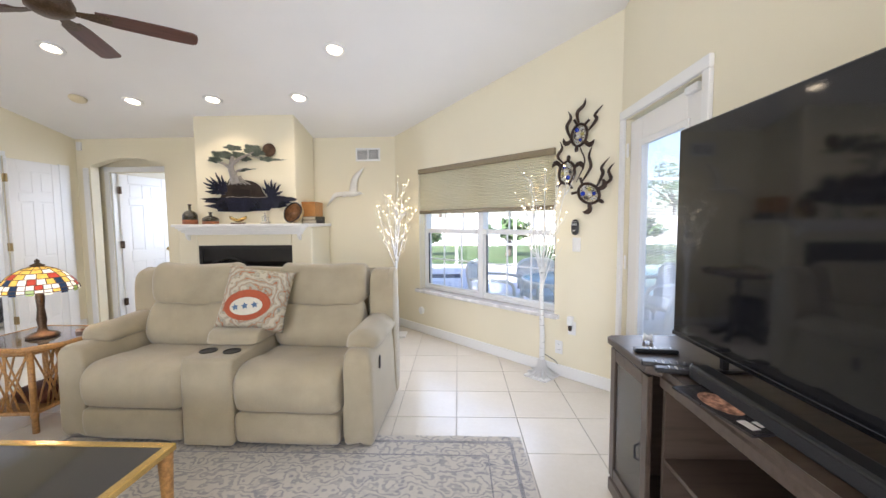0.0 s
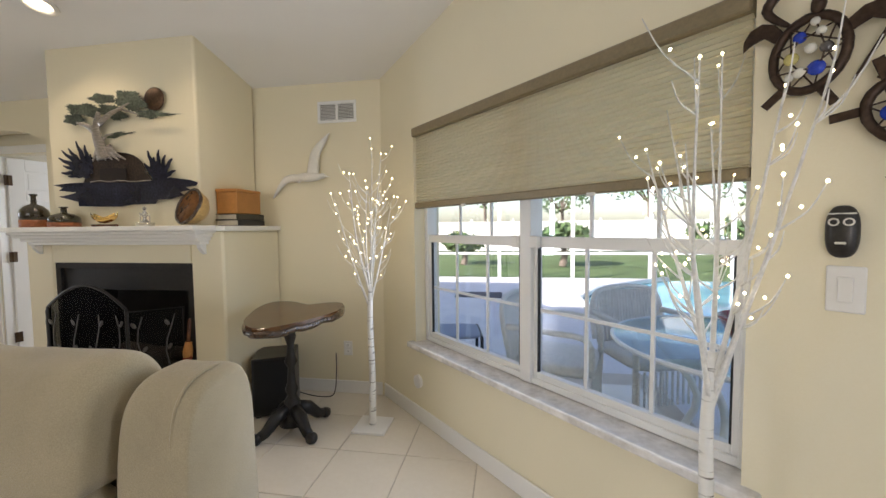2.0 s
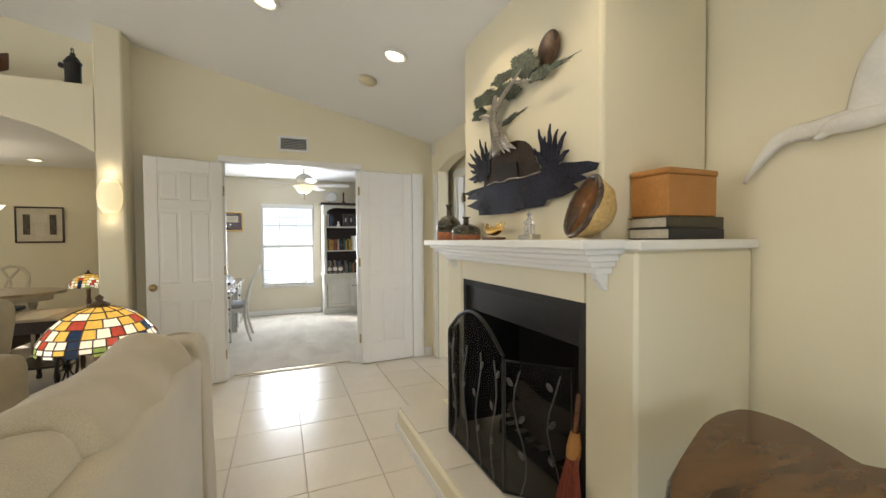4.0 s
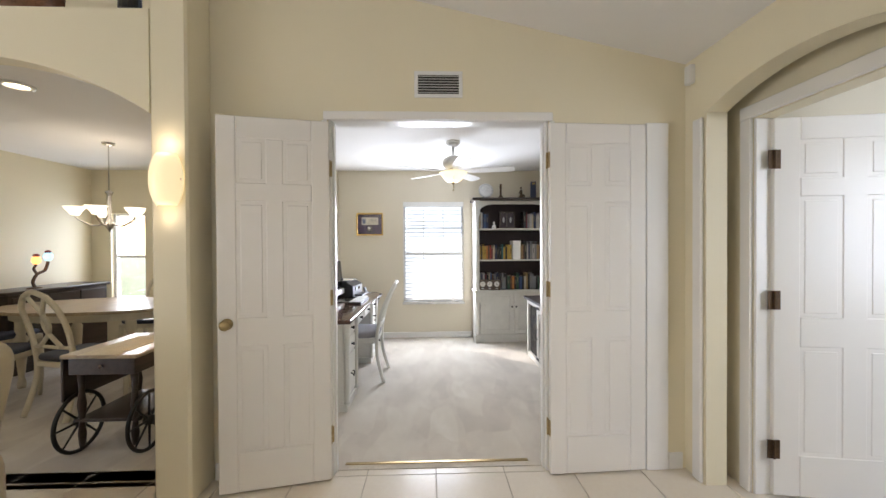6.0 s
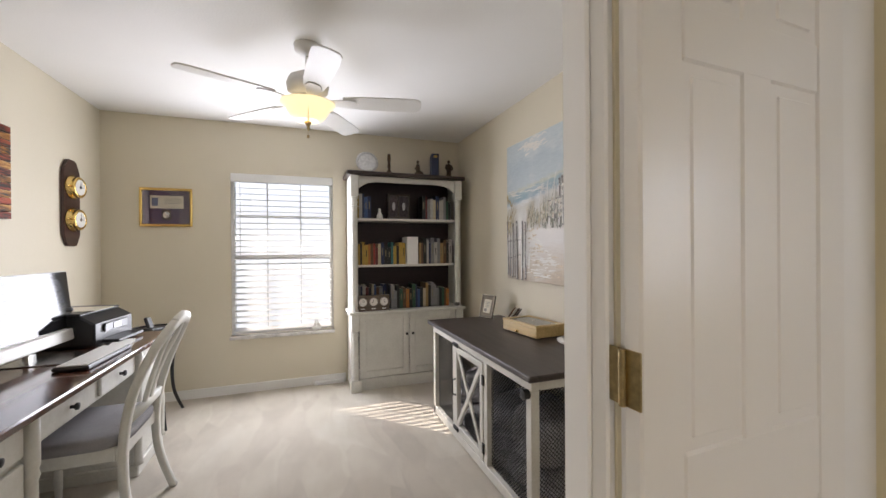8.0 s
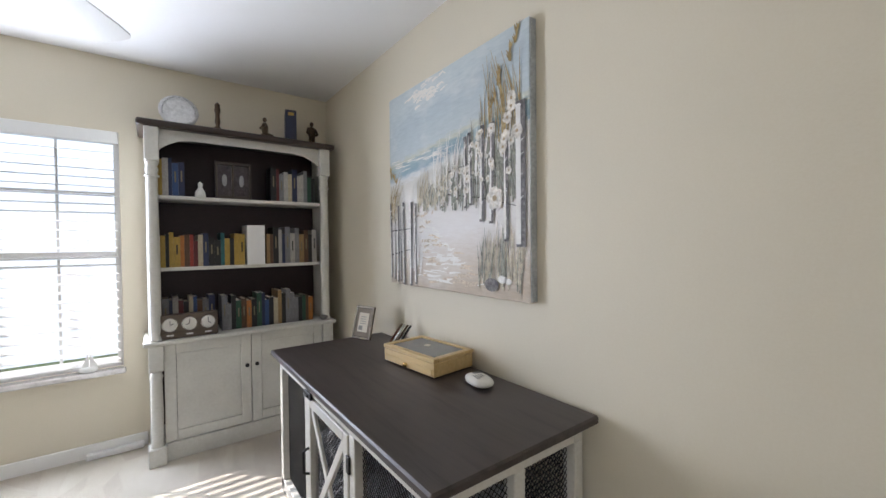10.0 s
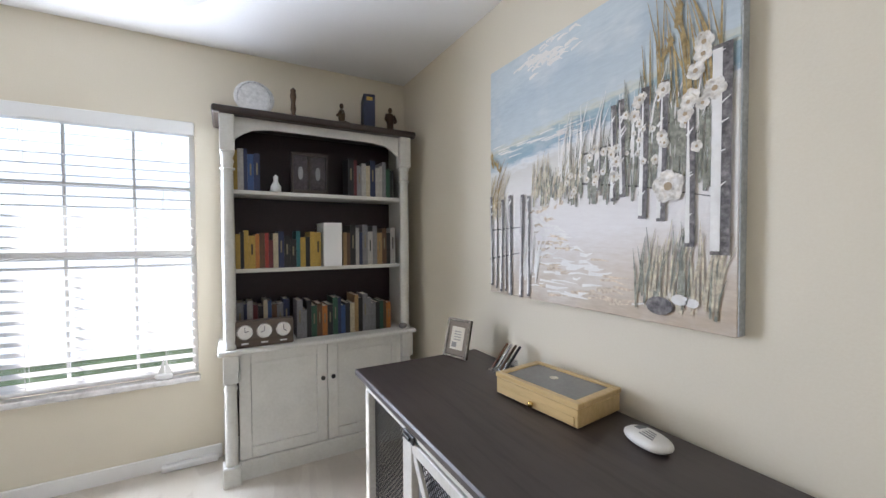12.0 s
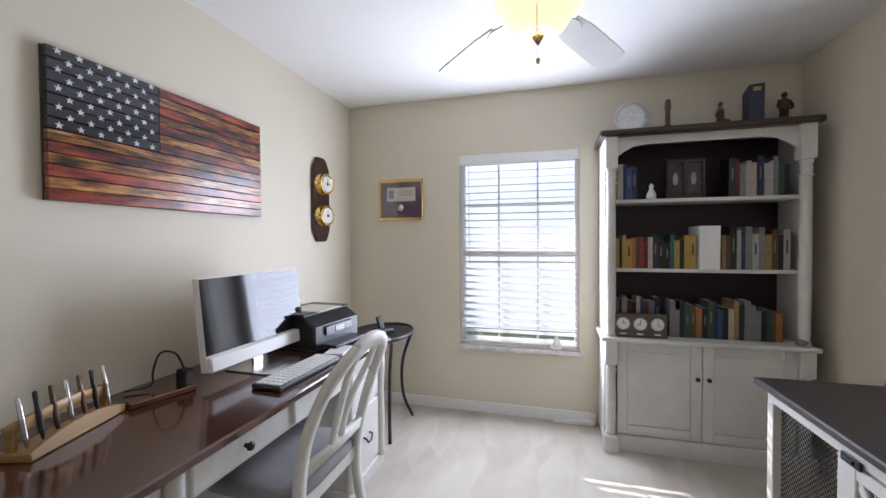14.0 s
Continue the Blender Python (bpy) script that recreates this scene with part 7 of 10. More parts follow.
def fill(y0, y1, z, cols, hmin, hmax, seed, dmin=0.13, dmax=0.19, gap=0.0006, front=-8.225):
    r = random.Random(seed)
    y, i = y0, 0
    while True:
        t = r.uniform(0.018, 0.036)
        if y + t > y1:
            break
        book(y, z, t, r.uniform(hmin, hmax), r.uniform(dmin, dmax), cols[i % len(cols)], 0.0, front)
        y += t + gap
        i += 1


fill(4.075, 4.255, 1.598, ["black", "gold", "white", "navy", "blue", "navy", "navy"], 0.20, 0.235, 1)
fill(4.735, 5.06, 1.598, ["black", "maroon", "grey", "white", "cream", "navy", "white", "white", "grey", "green"], 0.17, 0.235, 2)
fill(4.075, 4.575, 1.158, ["teal", "gold", "black", "gold", "gold", "orange", "brown", "red", "maroon", "cream", "navy", "black", "black"], 0.16, 0.215, 3)
fill(4.70, 5.06, 1.158, ["tan", "brown", "black", "white", "navy", "grey", "white", "grey"], 0.20, 0.27, 4)
fill(4.075, 4.40, 0.731, ["brown", "grey", "navy", "white", "maroon", "black", "cream", "blue"], 0.20, 0.235, 5, 0.13, 0.16, front=-8.31)
fill(4.42, 5.03, 0.731, ["grey", "grey", "black", "green", "brown", "orange", "black", "green", "navy", "blue", "black", "cream", "tan", "black", "grey"], 0.17, 0.24, 6)


def case_things():
    o = thing("white_slipcase", pose(-8.20, 4.575, 1.158, 0, 0, 90), "white cardboard slipcase on the middle shelf", "box")
    part("case", boxes([(0, 0.11, -0.0, 0.004, 0, 0.265), (0, 0.004, 0.004, 0.2, 0, 0.265), (0.106, 0.11, 0.004, 0.2, 0, 0.265), (0.004, 0.106, 0.004, 0.2, 0, 0.004), (0.004, 0.106, 0.004, 0.2, 0.261, 0.265)], 0.001), WHITE_LACQUER, o)
    o = thing("glass_panel_case", pose(-8.25, 4.50, 1.598, 0, 0, 90), "dark wooden case with two glass panels on the top shelf", "case")
    part("frame", boxes([(-0.10, -0.088, -0.02, 0.02, 0, 0.24), (-0.006, 0.006, -0.02, 0.02, 0, 0.24), (0.112 - 0.012, 0.112, -0.02, 0.02, 0, 0.24), (-0.088, 0.10, -0.0199, 0.0199, 0, 0.02), (-0.088, 0.10, -0.0199, 0.0199, 0.22, 0.24)], 0.001), ESPRESSO, o)
    for x0, x1 in ((-0.088, -0.006), (0.006, 0.10)):
        part("glass_panel", box(x0, x1, -0.006, 0.006, 0.02, 0.22), plain("etched_panel", (0.05, 0.04, 0.05), 0.1, var=0.3, scale=20), o, "etched dark glass")
        part("etched_figure", cushion((x0 + x1) / 2, -0.008, 0.12, 0.03, 0.004, 0.08, 0.9, 10, 6), plain("etched_white", (0.3, 0.3, 0.32), 0.3), o)
    bm = lathe([(0, 0), (0.03, 0), (0.028, 0.03), (0.012, 0.06), (0.014, 0.085), (0, 0.10)], 12)
    solo("white_figurine", bm, WHITE_LACQUER, AT((-8.235, 4.315, 1.598)), "small white porcelain figurine on the top shelf", "figurine", smooth=True)
    solo("round_stone", cushion(0, 0, 0.02, 0.05, 0.06, 0.04, 0.9, 14, 8), plain("grey_stone", (0.2, 0.19, 0.18), 0.8, var=0.2), AT((-8.16, 5.075, 0.7305)), "small grey stone on the bookcase counter", "stone", smooth=True)
    o = thing("triple_clock", pose(-8.155, 4.225, 0.731, 0, 0, 90), "dark wooden desk clock block with three round dials", "clock")
    part("block", box(-0.145, 0.165, 0.0, 0.05, 0, 0.145, 0.004), wood("clock_wood", (0.06, 0.04, 0.025), (0.14, 0.10, 0.07), 0.4), o)
    for k in range(3):
        x = -0.085 + 0.098 * k
        d = part("dial", lathe([(0, 0), (0.036, 0), (0.036, 0.004), (0, 0.004)], 28, (x, 0, 0.085), turn=Matrix.Rotation(radians(90), 4, "X")), plain("dial_white", (0.75, 0.73, 0.68), 0.4) if k == 0 else bpy.data.materials["dial_white"], o, "white dial")
        part("bezel", tube([(x + 0.038 * math.cos(a), -0.003, 0.085 + 0.038 * math.sin(a)) for a in [6.283 * i / 24 for i in range(24)]], 0.0035, 6, None, True), STEEL, d, "", True)
        part("clock_hand", boxes([(x - 0.0015, x + 0.0015, -0.0065, -0.0045, 0.085, 0.112)]), BLACK_PLASTIC, d)
        hh = part("clock_hand", boxes([(-0.0018, 0.0018, -0.0065, -0.0045, 0, 0.02)]), BLACK_PLASTIC, d)
        hh.matrix_local = AT((x, 0, 0.085)) @ Matrix.Rotation(radians((70, -110, 130)[k]), 4, "Y")
        part("name_plate", box(x - 0.018, x + 0.018, -0.002, 0.0, 0.018, 0.026), WHITE_PLASTIC, o)
    # on the crown
    z = 2.026
    o = thing("decorated_plate", pose(-8.33, 4.215, z, 0, 0, 90), "white embossed decorative plate on a black stand", "plate")
    part("plate", lathe([(0, 0), (0.05, 0), (0.07, 0.006), (0.105, 0.014), (0.108, 0.018), (0.07, 0.012), (0, 0.006)], 36, (0, 0.015, 0.118), turn=Matrix.Rotation(radians(78), 4, "X")), plain("embossed_ceramic", (0.72, 0.72, 0.71), 0.35, var=0.14, scale=40, bump=0.4, bscale=60), o, "", True)
    part("raised_lettering", tube([(0.088 * math.cos(a), -0.003 - 0.018 * math.sin(a) * 1.0 - 0.004, 0.118 + 0.086 * math.sin(a)) for a in [6.283 * i / 40 for i in range(40)]], 0.004, 5, None, True), plain("raised_grey", (0.55, 0.55, 0.55), 0.5, var=0.4, scale=120), o)
    for x in (-0.04, 0.04):
        part("stand", tube([(x, -0.045, 0.035), (x, -0.04, 0.006), (x, 0.05, 0.004), (x, 0.045, 0.10)], 0.004, 6), BLACK_METAL, o)
    solo("hand_bell", lathe([(0, 0), (0.048, 0), (0.045, 0.012), (0.028, 0.04), (0.018, 0.055), (0.011, 0.065), (0.017, 0.09), (0.012, 0.13), (0.019, 0.17), (0.014, 0.195), (0.018, 0.205), (0, 0.225)], 18), BRONZE, AT((-8.33, 4.43, z)), "bronze hand bell with a turned handle", "bell", smooth=True)
    b = bmesh.new()
    box(-0.04, 0.045, -0.035, 0.035, 0, 0.015, 0.003, 1, b)
    box(-0.03, 0.03, -0.025, 0.025, 0.015, 0.055, 0.006, 1, b)
    cushion(0, 0, 0.095, 0.045, 0.04, 0.085, 0.8, 12, 8, bm=b)
    cushion(0, 0.0, 0.158, 0.028, 0.028, 0.035, 1, 10, 8, bm=b)
    tube([(0.0, -0.02, 0.12), (-0.02, -0.05, 0.10), (-0.045, -0.055, 0.075)], [0.010, 0.009, 0.007], 7, b)
    tube([(0.0, 0.02, 0.12), (0.015, 0.045, 0.09), (0.03, 0.04, 0.06)], [0.010, 0.009, 0.007], 7, b)
    tube([(0.02, 0.01, 0.06), (0.05, 0.012, 0.055), (0.052, 0.012, 0.01)], [0.013, 0.012, 0.010], 7, b)
    solo("bronze_seated_statuette", b, plain("worn_bronze", (0.12, 0.085, 0.05), 0.45, 0.7, var=0.3, scale=30), pose(-8.33, 4.725, z, 0, 0, 90), "small worn bronze seated statuette on the bookcase", "statuette", smooth=True)
    b = bmesh.new()
    box(-0.035, 0.035, -0.03, 0.03, 0, 0.012, 0.003, 1, b)
    for x in (-0.013, 0.013):
        tube([(x, 0, 0.012), (x, 0, 0.09)], [0.014, 0.012], 8, b)
    cushion(0, 0, 0.12, 0.055, 0.04, 0.085, 0.7, 12, 8, bm=b)
    cushion(0, 0, 0.182, 0.03, 0.03, 0.036, 1, 10, 8, bm=b)
    for sx in (-1, 1):
        tube([(sx * 0.026, 0, 0.15), (sx * 0.042, -0.01, 0.11), (sx * 0.02, -0.025, 0.095)], [0.010, 0.009, 0.008], 7, b)
    solo("bronze_standing_statuette", b, BRONZE, pose(-8.33, 5.06, z, 0, 0, 100), "small dark bronze standing statuette on the bookcase", "statuette", smooth=True)
    o = thing("ring_binder", pose(-8.38, 4.875, z, 0, 0, 78), "dark blue ring binder standing on the bookcase", "binder")
    part("cover", boxes([(0, 0.004, -0.12, 0.06, 0, 0.24), (0.071, 0.075, -0.12, 0.06, 0, 0.24), (0.004, 0.071, -0.12, -0.116, 0, 0.24)], 0.001), cloth((0.015, 0.022, 0.06)), o)
    part("papers", box(0.008, 0.067, -0.112, 0.05, 0.008, 0.225), PAPER, o)
    part("spine_label", box(0.02, 0.058, -0.1212, -0.1201, 0.20, 0.222), cloth(COLS["gold"]), o, "yellow label")


case_things()


# ---- kennel crate table ----
KENNEL = plain("grey_white_crate_paint", (0.60, 0.58, 0.53), 0.5, var=0.06, scale=8, bump=0.06)


def kennel():
    o = thing("crate_table", AT((-6.76, 4.885, 0)), "grey-white wooden dog crate table with wire mesh and dark top", "dog crate")
    X, Y = 0.70, 0.295
    part("tabletop", box(-0.745, 0.74, -0.33, 0.325, 0.708, 0.737, 0.006), GREYBROWN, o, "dark grey-brown wooden top")
    part("base_frame", boxes([(-X, X, -Y, -Y + 0.045, 0.02, 0.075), (-X, X, Y - 0.045, Y, 0.02, 0.075), (-X, -X + 0.045, -Y + 0.045, Y - 0.045, 0.02, 0.075), (X - 0.045, X, -Y + 0.045, Y - 0.045, 0.02, 0.075), (-X + 0.045, X - 0.045, -Y + 0.045, Y - 0.045, 0.03, 0.045)], 0.003), KENNEL, o)
    part("top_rail", boxes([(-X, X, -Y, -Y + 0.045, 0.655, 0.708), (-X, X, Y - 0.045, Y, 0.655, 0.708), (-X, -X + 0.045, -Y + 0.045, Y - 0.045, 0.655, 0.708), (X - 0.045, X, -Y + 0.045, Y - 0.045, 0.655, 0.708)], 0.003), KENNEL, o)
    for x in (-X, X - 0.045):
        for y in (-Y, Y - 0.045):
            part("post", box(x, x + 0.045, y, y + 0.045, 0.0, 0.655, 0.003), KENNEL, o)
    for x in (-0.285, 0.20):
        part("post", box(x, x + 0.045, -Y + 0.001, -Y + 0.045, 0.075, 0.655, 0.003), KENNEL, o)
    part("end_post", box(X - 0.044, X - 0.001, -0.022, 0.022, 0.075, 0.655, 0.003), KENNEL, o)
    wire = plain("black_wire", (0.012, 0.012, 0.013), 0.5, 0.5)

    def lattice(a0, a1, z0, z1, axis, c):
        b = bmesh.new()
        p = 0.021
        w, h = a1 - a0, z1 - z0
        n = int((w + h) / p)
        for i in range(1, n):
            k = i * p
            for s in (0, 1):
                u0, v0 = (k, 0) if k < w else (w, k - w)
                u1, v1 = (0, k) if k < h else (k - h, h)
                if s:
                    u0, u1 = w - u0, w - u1
                f = (lambda u, v: (a0 + u, c, z0 + v)) if axis == "x" else (lambda u, v: (c, a0 + u, z0 + v))
                rod(f(u0, v0), f(u1, v1), 0.0016, None, 4, b)
        return tagged(part("wire_mesh", b, wire, o, "black expanded wire mesh"), kind="stuff")

    lattice(-0.655, -0.285, 0.075, 0.655, "x", -Y + 0.03)
    lattice(0.245, 0.655, 0.075, 0.655, "x", -Y + 0.03)
    lattice(-Y + 0.045, -0.022, 0.075, 0.655, "y", X - 0.03)
    lattice(0.022, Y - 0.045, 0.075, 0.655, "y", X - 0.03)
    lattice(-0.655, 0.655, 0.075, 0.655, "x", Y - 0.02)
    d = part("door", boxes([(-0.238, -0.198, -Y - 0.004, -Y + 0.022, 0.085, 0.648), (0.158, 0.198, -Y - 0.004, -Y + 0.022, 0.085, 0.648), (-0.198, 0.158, -Y - 0.0038, -Y + 0.022, 0.085, 0.125), (-0.198, 0.158, -Y - 0.0038, -Y + 0.022, 0.608, 0.648)], 0.003), KENNEL, o)
    for s in (-1, 1):
        a = math.atan2(0.483, 0.356 * s)
        e = part("cross_brace", box(-0.30, 0.30, -0.008 - 0.002 * s, 0.006, -0.016, 0.016, 0.002), KENNEL, d)
        e.matrix_local = AT((-0.02, -Y + 0.008, 0.3665)) @ Matrix.Rotation(-a, 4, "Y")
    m = lattice(-0.198, 0.158, 0.125, 0.608, "x", -Y + 0.03)
    m.parent = d
    part("door_handle", tube([(-0.218, -Y - 0.004, 0.32), (-0.218, -Y - 0.028, 0.33), (-0.218, -Y - 0.028, 0.42), (-0.218, -Y - 0.004, 0.43)], 0.006, 8), BLACK_METAL, d, "black bow handle", True)
    for z in (0.66, 0.10):
        part("bolt_latch", boxes([(-0.25, -0.17, -Y - 0.012, -Y - 0.003, z - 0.014, z + 0.014), (-0.235, -0.19, -Y - 0.02, -Y - 0.012, z - 0.006, z + 0.006)], 0.002), BLACK_METAL, d, "black bolt latch")
    for z in (0.16, 0.55):
        part("hinge", box(0.19, 0.215, -Y - 0.008, -Y, z - 0.03, z + 0.03, 0.002), BLACK_METAL, d)
    part("corner_lever", lathe([(0, 0), (0.022, 0), (0.024, 0.03), (0, 0.034)], 14, (X - 0.02, -Y - 0.004, 0.64), turn=Matrix.Rotation(radians(90), 4, "X")), BLACK_METAL, o)
    fleece = plain("grey_fleece", (0.42, 0.42, 0.44), 0.95, var=0.3, scale=14, bump=0.6, bscale=120)
    solo("dog_bed", cushion(0, 0, 0.07, 1.22, 0.46, 0.14, 0.5, 40, 14, wob=0.12), fleece, AT((-6.76, 4.885, 0.046)), "grey fleece dog bed inside the crate", "dog bed", smooth=True)
    for x, sx, sz, sd in ((-0.40, 0.36, 0.24, 1), (0.42, 0.40, 0.30, 4), (0.05, 0.34, 0.20, 9)):
        solo("crumpled_blanket", cushion(0, 0, sz / 2, sx, 0.36, sz, 0.8, 36, 20, wob=0.42, seed=sd), fleece, AT((-6.76 + x, 4.90, 0.16)), "grey crumpled blanket inside the crate", "blanket", "crumpled blankets in the crate", smooth=True)


kennel()
TOP = 0.738


def crate_things():
    o = thing("small_photo_frame", pose(-7.42, 5.03, TOP, -14, 0, 18), "small dark bead-edged frame with a printed card", "picture frame")
    part("frame", boxes([(-0.075, -0.06, -0.008, 0.008, 0, 0.19), (0.06, 0.075, -0.008, 0.008, 0, 0.19), (-0.06, 0.06, -0.0078, 0.008, 0, 0.015), (-0.06, 0.06, -0.0078, 0.008, 0.175, 0.19)], 0.003), plain("pewter_brown", (0.13, 0.11, 0.08), 0.4, 0.5, var=0.3, scale=60), o)
    part("mat_board", box(-0.06, 0.06, -0.003, 0.004, 0.015, 0.175), plain("brown_mat", (0.20, 0.16, 0.12), 0.8), o)
    part("card", box(-0.04, 0.04, -0.0045, -0.003, 0.04, 0.15), PAPER, o, "cream printed card")
    part("print_bars", boxes([(-0.022, 0.022, -0.0052, -0.0046, z, z + 0.004) for z in (0.125, 0.112, 0.099, 0.086)] + [(-0.03, 0.0, -0.0052, -0.0046, 0.05, 0.075)]), plain("ink_grey", (0.25, 0.24, 0.22), 0.7), o, "unreadable print")
    part("easel_back", boxes([(-0.02, 0.02, 0.008, 0.012, 0.0, 0.14)]), BLACK_PLASTIC, o)
    b = thing("bamboo_watch_box", pose(-6.80, 5.075, TOP, 0, 0, 6) @ Matrix.Diagonal((0.9, 0.88, 0.92, 1)), "pale bamboo lidded box with a grey glass top and drawer", "box")
    part("body", box(-0.20, 0.20, -0.13, 0.13, 0.004, 0.068, 0.004), BAMBOO, b)
    part("drawer_front", box(-0.185, 0.185, -0.134, -0.13, 0.008, 0.040, 0.0015), BAMBOO, b)
    l = part("lid_frame", boxes([(-0.203, 0.203, -0.133, -0.105, 0.069, 0.088), (-0.203, 0.203, 0.105, 0.133, 0.069, 0.088), (-0.203, -0.17, -0.105, 0.105, 0.069, 0.0878), (0.17, 0.203, -0.105, 0.105, 0.069, 0.0878)], 0.003), BAMBOO, b)
    part("lid_glass", box(-0.17, 0.17, -0.105, 0.105, 0.072, 0.083), plain("grey_glass", (0.16, 0.16, 0.155), 0.12), l, "grey glass lid")
    part("watch_shape", lathe([(0, 0.083), (0.018, 0.083), (0.018, 0.0845), (0, 0.0845)], 16, (-0.02, 0.02, 0)), STEEL, l)
    part("knob", lathe([(0, 0), (0.006, 0), (0.012, 0.01), (0.009, 0.018), (0, 0.02)], 14, (0, -0.134, 0.024), turn=Matrix.Rotation(radians(90), 4, "X")), BRASS, b, "brass knob", True)
    p = thing("pen_rest", pose(-7.16, 5.12, TOP, 0, 0, 10), "clear acrylic rest holding four pens", "pen holder")
    part("rest", boxes([(-0.05, 0.06, -0.05, 0.05, 0, 0.005), (-0.05, 0.06, 0.03, 0.036, 0.005, 0.05)], 0.001), clear_glass("acrylic", (0.9, 0.9, 0.9), 0.05, 0.15), p)
    for i in range(4):
        e = part("pen", lathe([(0, 0), (0.005, 0.01), (0.0065, 0.03), (0.0065, 0.075), (0.0072, 0.078), (0.0072, 0.082), (0.006, 0.085), (0.006, 0.13), (0, 0.135)], 10), (CHERRY, STEEL, BRONZE, BLACK_PLASTIC)[i], p, ("reddish pen", "silver pen", "bronze pen", "black pen")[i], True)
        e.matrix_local = AT((-0.035 + 0.024 * i, -0.03, 0.006)) @ Matrix.Rotation(radians(-38), 4, "X") @ Matrix.Rotation(radians(10), 4, "Y")
    s = thing("painted_stone", pose(-6.455, 5.085, TOP, 0, 0, -12) @ Matrix.Diagonal((0.76, 0.76, 0.85, 1)), "white oval keepsake stone with dark lettering", "stone")
    part("stone", cushion(0, 0, 0.022, 0.19, 0.12, 0.044, 0.85, 28, 12), plain("white_stone", (0.70, 0.68, 0.63), 0.5, var=0.05), s, "", True)
    part("lettering_bars", boxes([(-0.01, 0.05 - 0.008 * k, -0.032 + 0.014 * k, -0.027 + 0.014 * k, 0.0425, 0.0448) for k in range(4)] + [(-0.055, -0.03, -0.01, 0.025, 0.040, 0.0440)], 0.0), plain("grey_lettering", (0.2, 0.2, 0.2), 0.6), s, "unreadable dark lettering")


crate_things()
wall_plate(0.0, 0.30, "power_outlet", "white power outlet on the beige wall", AT((-5.82, 5.235, 0)))
solo("floor_register", boxes([(-0.02, 0.02, -0.14, 0.14, 0, 0.035)], 0.005), WHITE_METAL, AT((-8.465, 3.86, 0.004)), "white low register on the skirting", "register")


